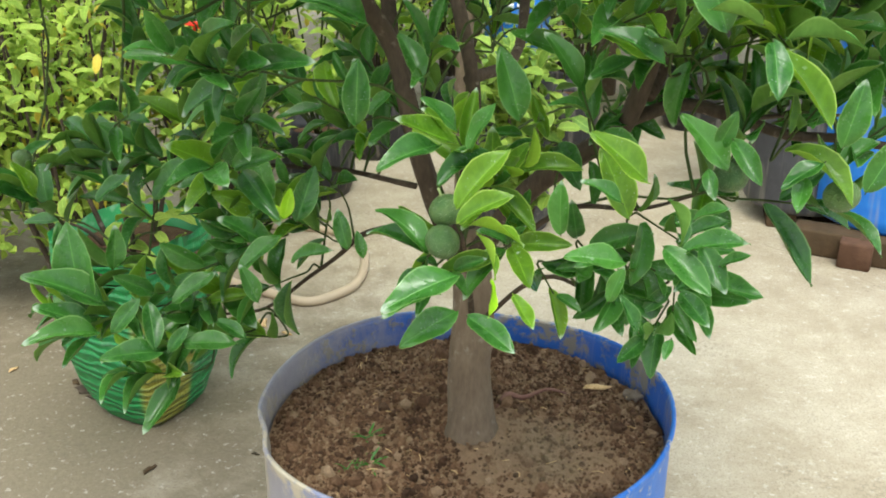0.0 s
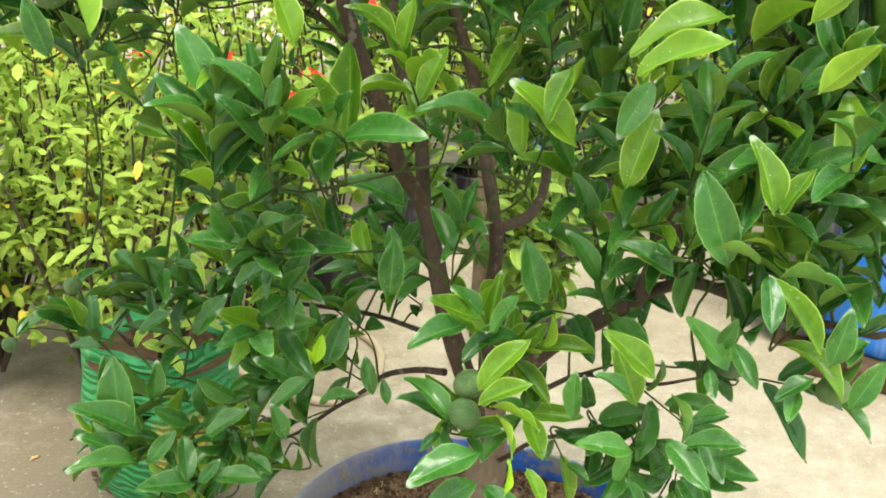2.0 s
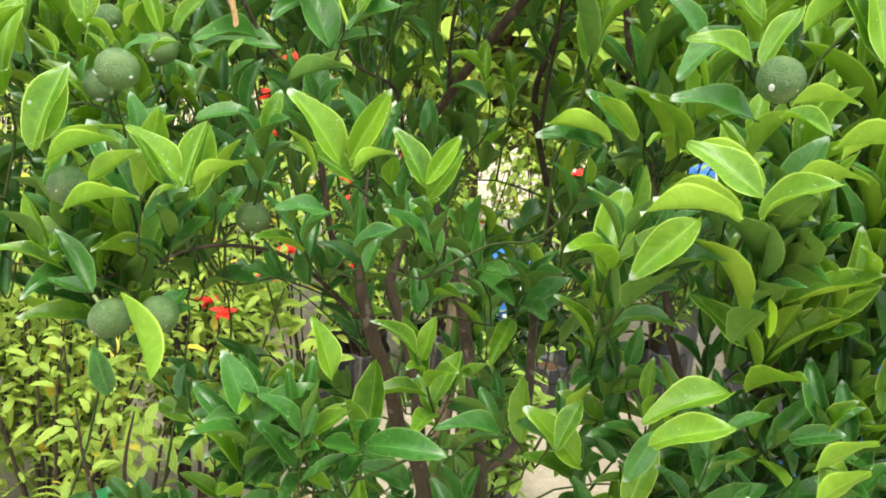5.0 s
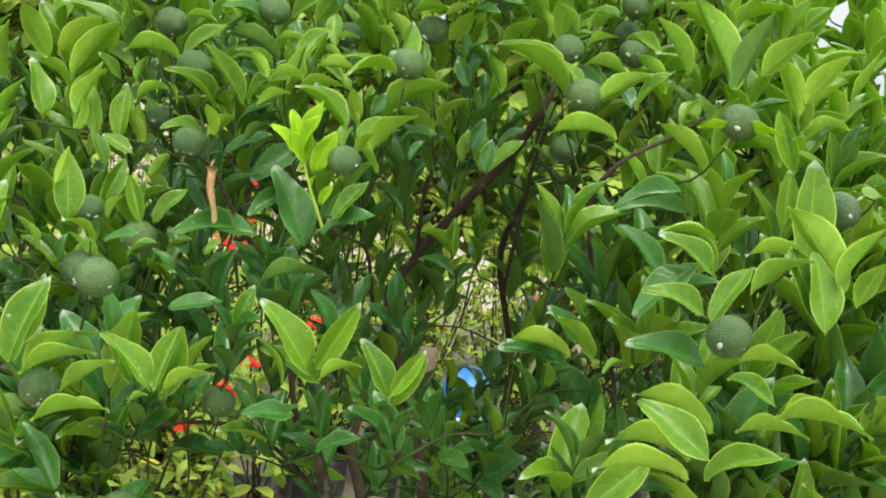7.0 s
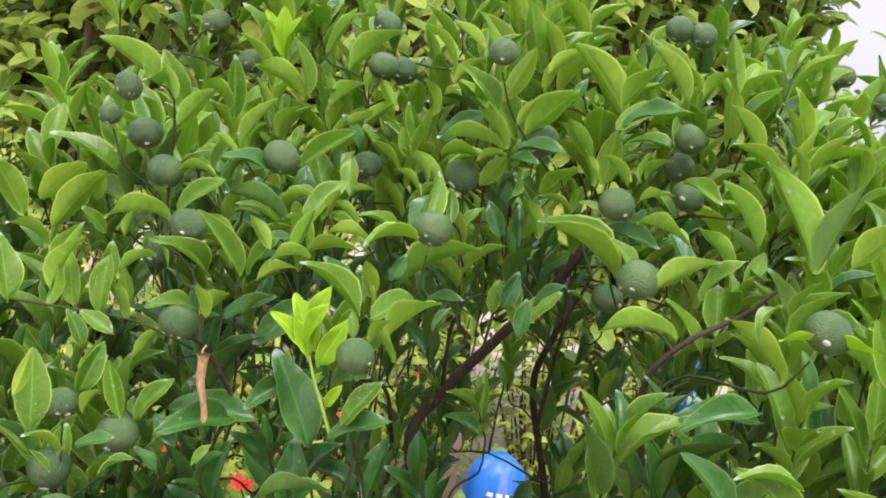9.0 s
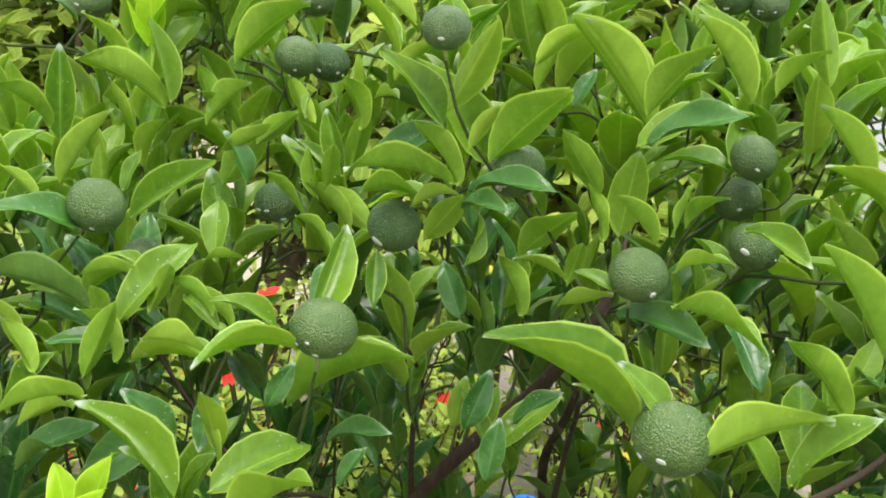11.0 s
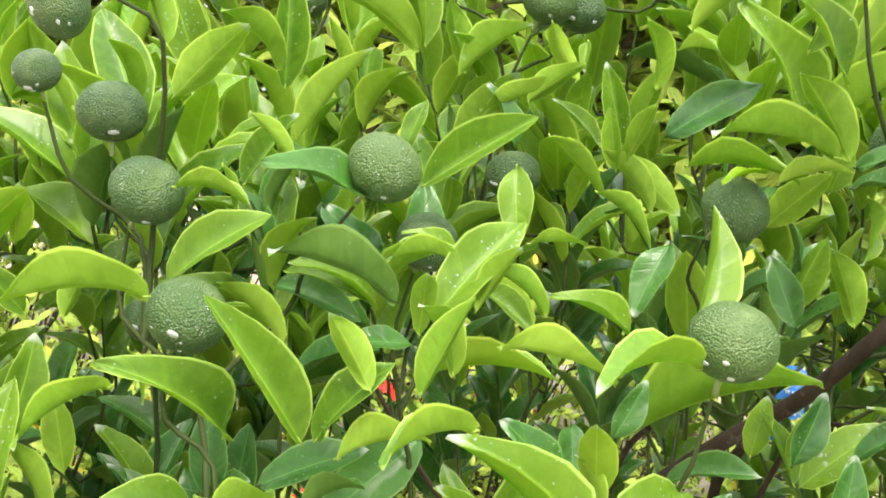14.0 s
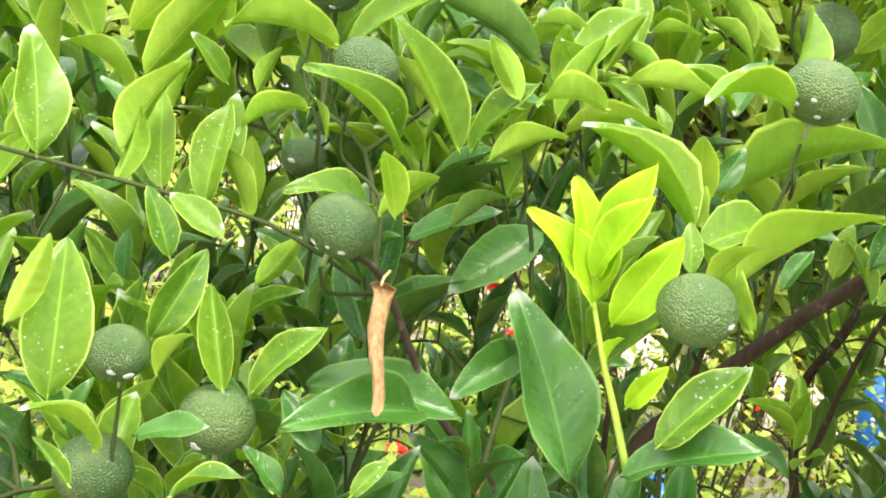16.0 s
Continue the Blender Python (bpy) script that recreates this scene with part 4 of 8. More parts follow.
# openings in the foliage: lines outwards from a limb or the ground behind, and how wide the gap is
GAPS = (
    ((-0.17, -0.13, 1.24), (0.00, -1.33, 1.49), 0.034),
    ((-0.15, -0.10, 1.19), (0.00, -1.33, 1.49), 0.036),
    ((-0.14, -0.06, 1.12), (0.00, -1.33, 1.49), 0.036),
    ((-0.10, -0.03, 1.05), (0.00, -1.33, 1.49), 0.045),
    ((-0.08, -0.05, 0.98), (0.00, -1.33, 1.49), 0.032),
    ((-0.06, -0.06, 0.91), (0.00, -1.33, 1.49), 0.032),
    ((-0.12, 0.03, 1.13), (0.00, -1.33, 1.49), 0.035),
    ((-0.30, 1.66, 0.00), (0.00, -1.33, 1.49), 0.05),
    ((-0.37, 1.41, 0.00), (0.00, -1.33, 1.49), 0.04),
    ((0.30, 1.60, 0.00), (0.00, -1.33, 1.49), 0.06),
    ((0.17, 2.63, 0.00), (0.00, -1.33, 1.49), 0.05),
    ((0.41, 1.51, 0.00), (0.00, -1.33, 1.49), 0.05),
    ((0.01, 2.35, 0.00), (0.00, -1.33, 1.49), 0.045),
    ((0.65, 1.96, 0.00), (0.00, -1.33, 1.49), 0.05),
    ((1.35, 7.58, 0.00), (0.00, -1.33, 1.49), 0.03),
    ((-1.20, 1.20, 0.80), (0.00, -1.33, 1.49), 0.09),
    ((-1.25, 1.20, 0.56), (0.00, -1.33, 1.49), 0.09),
    ((-1.06, 1.20, 0.67), (0.00, -1.33, 1.49), 0.07),
    ((-0.48, 1.20, 0.98), (0.00, -1.33, 1.49), 0.05),
    ((-0.82, 1.20, 0.96), (0.00, -1.33, 1.49), 0.06),
    ((-1.50, 1.83, 0.00), (0.00, -1.33, 1.49), 0.06),
    ((-0.11, 0.29, 1.52), (-0.08, -1.35, 1.76), 0.04),
    ((-0.04, 0.23, 1.65), (-0.08, -1.35, 1.76), 0.04),
    ((-0.15, 0.30, 1.45), (-0.08, -1.35, 1.76), 0.035),
    ((0.06, 0.47, 1.43), (-0.08, -1.35, 1.76), 0.04),
    ((0.04, 0.48, 1.52), (-0.08, -1.35, 1.76), 0.04),
    ((0.05, 0.42, 1.63), (-0.08, -1.35, 1.76), 0.035),
    ((0.03, 1.50, 1.09), (-0.08, -1.35, 1.76), 0.06),
    ((0.25, 1.50, 1.12), (-0.08, -1.35, 1.76), 0.03),
    ((-1.49, 1.60, 1.81), (-0.24, -0.68, 1.81), 0.035),
    ((-1.33, 1.60, 1.87), (-0.24, -0.68, 1.81), 0.03),
    ((-1.26, 1.80, 2.03), (-0.20, -0.59, 1.95), 0.06),
    ((-1.01, 1.80, 2.06), (-0.20, -0.59, 1.95), 0.05),
    ((0.59, 1.80, 2.33), (-0.20, -0.59, 1.95), 0.06),
    ((-1.24, 1.80, 1.85), (-0.20, -0.59, 1.95), 0.05),
    ((-1.40, 1.60, 1.98), (-0.10, -1.23, 1.87), 0.07),
    ((-1.22, 1.60, 2.04), (-0.10, -1.23, 1.87), 0.06),
    ((-1.34, 1.60, 1.86), (-0.08, -1.35, 1.76), 0.06),
)


def in_gap(p):
    for q, e, r in GAPS:
        q, e = Vector(q), Vector(e)
        s = (p - q).dot(e - q) / (e - q).length_squared
        if 0.02 < s < 0.85 and (p - q.lerp(e, s)).length < r:
            return True
    return False


def shoot(p, d, n, size, tone, rng, spread=1.0, lone=False, twig=True, droop=0.0):
    """A leafy shoot that ends near p and points along d."""
    p, d = Vector(p), Vector(d).normalized()
    if in_gap(p - d * 0.03):
        return
    long = 0.011 * n
    side = d.orthogonal().normalized()
    start = p - d * long
    if twig:
        twig_to_limb(start, d, rng)
    tube(TWIGS if tone != "young" else YTWIGS, [start, start + d * long * 0.5, p], [0.0013, 0.0011, 0.0008], 5)
    a = rng.uniform(0, 6.28)
    for i in range(n):
        t = i / max(1, n - 1)
        a += 2.4 + rng.uniform(-0.3, 0.3)
        q = start + d * (long * t)
        rad = Matrix.Rotation(a, 3, d) @ side
        open_ = (1.1 - 0.6 * t) * spread * rng.uniform(0.7, 1.2)
        ld = d * math.cos(open_) + rad * math.sin(open_)
        ld = (ld + Vector((0, 0, (0.48 if q.z > 1.3 else 0.22) - droop + rng.uniform(-0.3, 0.15)))).normalized()
        face = d * 0.9 + Vector((0, 0, 0.9)) - rad * 0.25 + Vector((rng.uniform(-1, 1), rng.uniform(-1, 1) - 0.7, rng.uniform(-1, 1))) * 0.45
        ln = size * rng.uniform(0.65, 1.22) * (1 - 0.30 * t)
        m4 = leaf_frame(q + ld * 0.004, ld, face, ln)
        tn = tone
        if tone != "young" and rng.random() < 0.15:
            tn = "fresh" if tone != "fresh" else "mature"
        if lone and SINGLE[0] < 300:
            lone_leaf(m4, rng.randrange(10), tn)
        else:
            PLACED[tn].append((m4, rng.choice((0, 2, 4, 7, 0, 1, 6, 9, 4, 3))))


fruit(-0.011, -0.359, 0.962, 0.0180, (-0.40, 0.24, 1))
fruit(-0.014, -0.377, 0.937, 0.0177, (-0.48, 0.33, -0.6))
fruit(0.262, -0.307, 0.983, 0.0189, (0.27, 0.13, -0.6))
fruit(0.356, -0.347, 0.978, 0.0180, (-0.33, 0.06, 1))
fruit(-0.342, 0.118, 1.003, 0.0145, (-0.47, 0.38, -0.6))
fruit(-0.619, 0.067, 0.869, 0.0143, (-0.31, 0.19, -0.6))
fruit(-0.538, 0.046, 0.860, 0.0134, (0.11, 0.40, 1))
fruit(-0.292, -0.269, 1.417, 0.0198, (-0.03, 0.05, -0.6))
fruit(-0.342, -0.423, 1.346, 0.0195, (-0.21, 0.42, -0.6))
fruit(-0.189, -0.312, 1.701, 0.0181, (0.01, 0.25, -0.6))
fruit(0.181, -0.384, 1.797, 0.0203, (-0.34, 0.18, -1))
fruit(0.161, -0.544, 1.621, 0.0196, (-0.04, 0.60, 0.3))
fruit(-0.380, -0.451, 1.571, 0.0208, (-0.35, 0.40, -1))
fruit(-0.127, -0.067, 1.864, 0.0202, (-0.30, 0.38, -0.6))
fruit(0.036, -0.126, 1.862, 0.0198, (-0.06, 0.35, -0.8))
fruit(0.135, 0.014, 1.880, 0.0211, (-0.40, 0.04, -0.8))
fruit(-0.104, -0.138, 1.995, 0.0160, (0.08, 0.52, -1))
fruit(-0.248, 0.099, 1.978, 0.0201, (-0.32, 0.28, -1))
fruit(0.133, 0.056, 1.947, 0.0201, (-0.42, 0.58, -0.6))
fruit(-0.049, -0.079, 1.914, 0.0208, (0.46, 0.01, -0.6))
fruit(-0.385, -0.183, 1.774, 0.0201, (-0.35, 0.39, -1))
fruit(-0.430, -0.133, 1.821, 0.0200, (-0.31, 0.27, -0.8))
fruit(-0.469, -0.094, 1.855, 0.0199, (0.10, 0.10, -1))
fruit(0.401, 0.376, 2.089, 0.0201, (-0.05, 0.22, -0.6))
fruit(-0.446, -0.297, 1.611, 0.0160, (0.07, 0.26, -0.8))
fruit(-0.225, 0.120, 1.978, 0.0203, (-0.29, 0.04, -1))
fruit(-0.514, 0.285, 2.015, 0.0208, (0.10, 0.58, -1))
fruit(-0.398, -0.276, 1.585, 0.0205, (0.08, 0.19, -1))
fruit(-0.413, -0.468, 1.467, 0.0197, (0.03, 0.46, 0.3))
fruit(-0.377, -0.457, 1.348, 0.0207, (-0.30, 0.12, 0.3))
fruit(-0.314, -0.126, 1.854, 0.0202, (-0.46, 0.25, -0.8))
fruit(-0.144, -0.196, 1.812, 0.0207, (-0.07, 0.13, -0.8))
fruit(-0.362, -0.253, 1.692, 0.0195, (-0.25, 0.15, -0.8))
fruit(0.045, -0.284, 1.804, 0.0209, (-0.08, 0.16, -0.6))
fruit(-0.456, -0.200, 1.901, 0.0153, (0.43, 0.34, 0.3))
fruit(-0.496, -0.130, 1.870, 0.0128, (0.15, 0.52, -1))
fruit(-0.262, 0.200, 2.040, 0.0204, (-0.41, 0.13, -0.8))
fruit(0.163, 0.250, 2.098, 0.0201, (0.16, 0.48, -0.6))
fruit(0.130, 0.250, 2.101, 0.0210, (0.03, 0.39, -0.6))
fruit(0.446, 0.300, 2.049, 0.0201, (-0.11, 0.30, -0.6))
fruit(-0.250, 0.100, 1.853, 0.0212, (0.17, 0.03, -0.8))
fruit(-0.288, -0.100, 1.818, 0.0178, (-0.23, 0.51, -0.8))
fruit(0.135, 0.100, 1.912, 0.0207, (-0.04, 0.28, 0.3))
fruit(0.069, 0.050, 1.743, 0.0212, (-0.28, 0.00, -0.8))
fruit(0.285, -0.400, 1.731, 0.0195, (0.38, 0.07, 0.3))
fruit(-0.455, -0.280, 1.543, 0.0211, (0.05, 0.53, -0.8))
fruit(-0.732, 0.080, 0.759, 0.0135, (0.11, 0.49, 0.3))
fruit(-0.496, 0.100, 1.697, 0.0212, (-0.06, 0.05, -1))
fruit(-0.462, 0.300, 1.968, 0.0204, (0.36, 0.36, -0.8))
# leaves on the outer shoots
leaf((-0.221, -0.276, 1.601), (-0.270, -0.248, 1.681), (0.28, -0.53, 0.80), "mature", 2)
leaf((-0.201, -0.313, 1.623), (-0.147, -0.323, 1.652), (-0.31, -0.51, 0.80), "mature", 0)
leaf((-0.191, -0.319, 1.641), (-0.161, -0.314, 1.684), (-0.06, -0.56, 0.83), "fresh", 2)
leaf((-0.231, -0.297, 1.689), (-0.252, -0.292, 1.744), (0.32, -0.57, 0.75), "young", 2)
leaf((-0.233, -0.295, 1.700), (-0.219, -0.302, 1.758), (-0.30, -0.58, 0.76), "young", 2)
leaf((-0.234, -0.300, 1.703), (-0.217, -0.313, 1.744), (-0.00, -0.61, 0.79), "young", 0)
leaf((-0.221, -0.298, 1.684), (-0.201, -0.304, 1.729), (0.31, -0.58, 0.76), "young", 2)
leaf((-0.234, -0.296, 1.697), (-0.269, -0.304, 1.726), (-0.29, -0.58, 0.76), "young", 0)
leaf((-0.220, -0.301, 1.668), (-0.215, -0.309, 1.681), (-0.01, -0.14, 0.99), "young", 7)
leaf((-0.207, -0.314, 1.653), (-0.195, -0.321, 1.676), (0.28, -0.56, 0.78), "young", 0)
leaf((-0.299, -0.236, 1.740), (-0.262, -0.253, 1.760), (0.27, 0.55, 0.79), "fresh", 3)
leaf((-0.310, -0.227, 1.743), (-0.282, -0.235, 1.784), (-0.22, -0.65, 0.73), "fresh", 0)
leaf((-0.316, -0.228, 1.741), (-0.360, -0.249, 1.799), (0.10, -0.64, 0.77), "fresh", 4)
leaf((-0.350, -0.214, 1.731), (-0.397, -0.257, 1.766), (0.46, -0.51, 0.72), "fresh", 3)
leaf((-0.169, -0.259, 1.709), (-0.122, -0.296, 1.756), (-0.22, 0.57, 0.79), "fresh", 1)
leaf((-0.348, -0.237, 1.699), (-0.318, -0.259, 1.727), (0.22, 0.59, 0.77), "fresh", 3)
leaf((-0.354, -0.227, 1.702), (-0.394, -0.259, 1.703), (-0.16, -0.64, 0.75), "fresh", 5)
leaf((-0.377, -0.192, 1.589), (-0.284, -0.196, 1.595), (0.13, -0.54, 0.83), "mature", 0)
leaf((-0.256, -0.242, 1.654), (-0.287, -0.271, 1.625), (0.34, -0.54, 0.77), "mature", 0)
leaf((-0.396, -0.281, 1.601), (-0.419, -0.266, 1.649), (-0.08, -0.58, 0.81), "fresh", 4)
leaf((-0.383, -0.276, 1.603), (-0.354, -0.268, 1.643), (0.16, -0.52, 0.84), "fresh", 0)
leaf((-0.438, -0.281, 1.617), (-0.425, -0.264, 1.665), (0.50, -0.37, 0.79), "fresh", 0)
leaf((-0.427, -0.292, 1.603), (-0.410, -0.300, 1.630), (-0.51, 0.41, 0.76), "fresh", 7)
leaf((-0.445, -0.359, 1.603), (-0.457, -0.345, 1.670), (0.25, -0.47, 0.84), "fresh", 2)
leaf((-0.444, -0.403, 1.644), (-0.439, -0.391, 1.679), (0.02, 0.66, 0.75), "fresh", 4)
leaf((-0.403, -0.217, 1.745), (-0.425, -0.257, 1.725), (-0.43, 0.42, 0.80), "fresh", 1)
leaf((-0.490, -0.244, 1.700), (-0.464, -0.240, 1.755), (-0.25, 0.51, 0.82), "fresh", 3)
leaf((-0.489, -0.246, 1.686), (-0.486, -0.240, 1.726), (0.07, 0.63, 0.77), "fresh", 1)
leaf((-0.446, -0.227, 1.683), (-0.448, -0.212, 1.739), (-0.06, -0.65, 0.76), "fresh", 0)
leaf((-0.422, -0.218, 1.680), (-0.444, -0.222, 1.716), (-0.19, 0.54, 0.82), "fresh", 2)
leaf((-0.500, -0.307, 1.696), (-0.523, -0.294, 1.755), (0.58, -0.33, 0.74), "fresh", 2)
leaf((-0.417, -0.363, 1.588), (-0.439, -0.390, 1.608), (-0.18, -0.22, 0.96), "fresh", 3)
leaf((-0.414, -0.388, 1.582), (-0.432, -0.390, 1.598), (0.22, -0.46, 0.86), "fresh", 4)
leaf((-0.378, -0.372, 1.582), (-0.350, -0.368, 1.597), (0.31, -0.02, 0.95), "fresh", 1)
leaf((-0.420, -0.319, 1.582), (-0.384, -0.323, 1.597), (-0.04, -0.57, 0.82), "mature", 2)
leaf((-0.313, -0.330, 1.587), (-0.301, -0.322, 1.605), (0.09, -0.51, 0.85), "fresh", 2)
leaf((-0.357, -0.275, 1.555), (-0.382, -0.275, 1.575), (0.40, -0.41, 0.82), "mature", 2)
leaf((-0.353, -0.237, 1.568), (-0.382, -0.225, 1.593), (-0.14, -0.56, 0.82), "mature", 2)
leaf((-0.157, -0.263, 1.691), (-0.190, -0.255, 1.728), (0.09, 0.57, 0.82), "fresh", 9)
leaf((-0.188, -0.225, 1.732), (-0.203, -0.223, 1.758), (0.38, 0.49, 0.79), "fresh", 0)
leaf((-0.236, -0.137, 1.831), (-0.208, -0.138, 1.836), (-0.27, 0.49, 0.83), "fresh", 0)
leaf((-0.271, -0.223, 1.769), (-0.256, -0.226, 1.815), (-0.03, 0.54, 0.84), "fresh", 4)
leaf((-0.255, -0.174, 1.800), (-0.240, -0.188, 1.834), (0.33, -0.13, 0.93), "fresh", 7)
leaf((-0.400, -0.196, 1.782), (-0.444, -0.254, 1.778), (-0.41, 0.41, 0.81), "fresh", 1)
leaf((-0.319, -0.126, 1.837), (-0.368, -0.161, 1.848), (0.15, -0.55, 0.82), "mature", 0)
leaf((-0.294, -0.118, 1.848), (-0.243, -0.112, 1.893), (0.42, -0.47, 0.77), "fresh", 4)
leaf((-0.309, -0.097, 1.863), (-0.302, -0.091, 1.892), (-0.15, -0.62, 0.77), "fresh", 2)
leaf((-0.273, -0.172, 1.793), (-0.240, -0.142, 1.842), (0.10, -0.51, 0.85), "fresh", 0)
leaf((-0.268, -0.162, 1.819), (-0.299, -0.181, 1.816), (0.26, 0.62, 0.74), "fresh", 3)
leaf((-0.249, -0.076, 1.865), (-0.241, -0.095, 1.824), (-0.22, -0.60, 0.77), "fresh", 2)
leaf((-0.135, -0.081, 1.846), (-0.130, -0.101, 1.811), (0.25, -0.58, 0.77), "fresh", 9)
leaf((-0.158, -0.070, 1.839), (-0.173, -0.090, 1.798), (-0.32, -0.53, 0.78), "mature", 2)
leaf((-0.098, -0.116, 1.935), (-0.143, -0.130, 1.977), (-0.13, -0.62, 0.77), "fresh", 0)
leaf((-0.097, -0.116, 1.947), (-0.072, -0.136, 2.005), (0.43, 0.44, 0.79), "fresh", 4)
leaf((-0.123, -0.134, 1.995), (-0.158, -0.142, 2.017), (-0.19, 0.54, 0.82), "fresh", 4)
leaf((-0.084, -0.102, 1.900), (-0.120, -0.112, 1.938), (0.13, 0.55, 0.82), "fresh", 0)
leaf((-0.089, -0.100, 1.900), (-0.158, -0.121, 1.900), (0.45, 0.45, 0.77), "fresh", 1)
leaf((-0.077, -0.093, 1.897), (-0.020, -0.121, 1.905), (-0.42, -0.50, 0.75), "mature", 5)
leaf((-0.067, -0.094, 1.918), (-0.022, -0.139, 1.968), (0.14, 0.54, 0.83), "fresh", 0)
leaf((-0.069, -0.097, 1.883), (-0.073, -0.123, 1.850), (0.47, 0.44, 0.77), "fresh", 0)
leaf((-0.080, -0.104, 1.886), (-0.049, -0.133, 1.890), (-0.42, -0.50, 0.76), "mature", 1)
leaf((-0.280, 0.028, 1.963), (-0.218, -0.009, 2.013), (-0.07, 0.53, 0.84), "fresh", 1)
leaf((-0.318, 0.001, 1.925), (-0.342, -0.005, 1.988), (0.46, -0.51, 0.72), "fresh", 4)
leaf((-0.321, 0.000, 1.922), (-0.372, -0.054, 1.948), (-0.39, 0.46, 0.80), "fresh", 1)
leaf((-0.296, 0.025, 1.912), (-0.255, -0.009, 1.948), (-0.09, 0.55, 0.83), "fresh", 7)
leaf((-0.398, -0.024, 1.895), (-0.427, -0.066, 1.921), (0.14, 0.62, 0.78), "fresh", 1)
leaf((-0.378, -0.044, 1.856), (-0.342, -0.047, 1.916), (-0.46, 0.43, 0.78), "fresh", 4)
leaf((-0.399, -0.004, 1.884), (-0.408, -0.003, 1.958), (0.20, -0.58, 0.79), "fresh", 4)
leaf((-0.252, 0.006, 1.873), (-0.276, 0.007, 1.910), (0.39, -0.54, 0.75), "mature", 0)
leaf((-0.185, 0.030, 1.887), (-0.205, 0.034, 1.938), (-0.30, -0.58, 0.75), "fresh", 4)
leaf((-0.180, 0.031, 1.890), (-0.169, 0.013, 1.942), (0.01, 0.57, 0.82), "fresh", 4)
leaf((-0.161, 0.010, 1.898), (-0.110, 0.008, 1.940), (0.31, -0.60, 0.74), "mature", 2)
leaf((-0.396, -0.078, 1.827), (-0.373, -0.072, 1.872), (-0.05, -0.61, 0.79), "fresh", 4)
leaf((-0.289, -0.097, 1.803), (-0.297, -0.076, 1.849), (0.10, -0.54, 0.84), "mature", 2)
leaf((-0.308, -0.103, 1.796), (-0.343, -0.103, 1.828), (0.41, -0.44, 0.80), "mature", 2)
leaf((-0.180, -0.153, 1.797), (-0.223, -0.160, 1.811), (-0.27, -0.50, 0.82), "fresh", 3)
leaf((-0.222, -0.153, 1.800), (-0.253, -0.160, 1.820), (-0.04, 0.61, 0.79), "fresh", 1)
leaf((-0.269, -0.142, 1.819), (-0.298, -0.145, 1.826), (0.39, -0.47, 0.79), "fresh", 1)
leaf((-0.300, -0.165, 1.800), (-0.337, -0.183, 1.811), (-0.13, -0.56, 0.82), "mature", 1)
leaf((-0.292, -0.175, 1.797), (-0.345, -0.218, 1.816), (-0.14, 0.60, 0.79), "mature", 1)
leaf((-0.106, -0.052, 1.856), (-0.082, -0.072, 1.892), (0.43, 0.48, 0.76), "fresh", 2)
leaf((-0.038, -0.058, 1.856), (-0.006, -0.095, 1.892), (-0.13, 0.62, 0.77), "fresh", 2)
leaf((0.015, -0.084, 1.876), (0.001, -0.074, 1.912), (0.22, 0.53, 0.82), "fresh", 2)
leaf((-0.172, 0.013, 1.925), (-0.188, -0.006, 1.964), (0.35, 0.51, 0.78), "fresh", 3)
leaf((-0.164, 0.013, 1.951), (-0.143, -0.008, 1.952), (-0.26, 0.54, 0.80), "fresh", 7)
leaf((-0.234, 0.012, 1.919), (-0.278, 0.005, 1.893), (-0.04, 0.56, 0.83), "fresh", 9)
leaf((-0.250, 0.009, 1.903), (-0.219, 0.003, 1.932), (0.29, 0.56, 0.78), "fresh", 0)
leaf((-0.219, 0.034, 1.948), (-0.218, 0.023, 1.928), (-0.29, -0.63, 0.72), "fresh", 1)
leaf((-0.293, 0.046, 1.916), (-0.311, 0.033, 1.960), (-0.08, 0.55, 0.83), "fresh", 9)
leaf((-0.117, -0.076, 1.887), (-0.143, -0.095, 1.877), (0.42, 0.48, 0.77), "young", 2)
leaf((-0.073, -0.040, 1.802), (-0.093, -0.026, 1.840), (-0.38, -0.47, 0.80), "mature", 2)
leaf((-0.029, -0.007, 1.805), (-0.054, -0.012, 1.850), (0.17, 0.57, 0.80), "fresh", 0)
leaf((0.056, -0.296, 1.798), (0.105, -0.322, 1.833), (0.47, 0.48, 0.75), "fresh", 1)
leaf((0.096, -0.307, 1.797), (0.124, -0.327, 1.839), (-0.41, -0.43, 0.80), "fresh", 0)
leaf((0.044, -0.280, 1.811), (0.014, -0.280, 1.836), (-0.10, -0.56, 0.82), "fresh", 2)
leaf((0.044, -0.125, 1.882), (0.014, -0.140, 1.910), (0.41, 0.48, 0.78), "fresh", 4)
leaf((0.056, -0.138, 1.868), (0.086, -0.163, 1.880), (-0.21, 0.58, 0.79), "fresh", 1)
leaf((0.058, -0.141, 1.847), (0.107, -0.185, 1.833), (0.09, 0.57, 0.82), "fresh", 1)
leaf((0.030, -0.052, 1.971), (-0.019, -0.073, 2.021), (0.37, 0.47, 0.80), "fresh", 4)
leaf((0.033, -0.052, 1.963), (0.068, -0.081, 2.013), (-0.22, 0.54, 0.81), "fresh", 0)
leaf((0.035, -0.072, 1.944), (0.093, -0.102, 1.970), (-0.08, -0.65, 0.75), "mature", 0)
leaf((0.115, 0.015, 1.985), (0.064, -0.003, 2.043), (0.41, 0.43, 0.81), "fresh", 4)
leaf((0.131, 0.011, 1.993), (0.157, -0.019, 2.027), (-0.16, 0.55, 0.82), "fresh", 1)
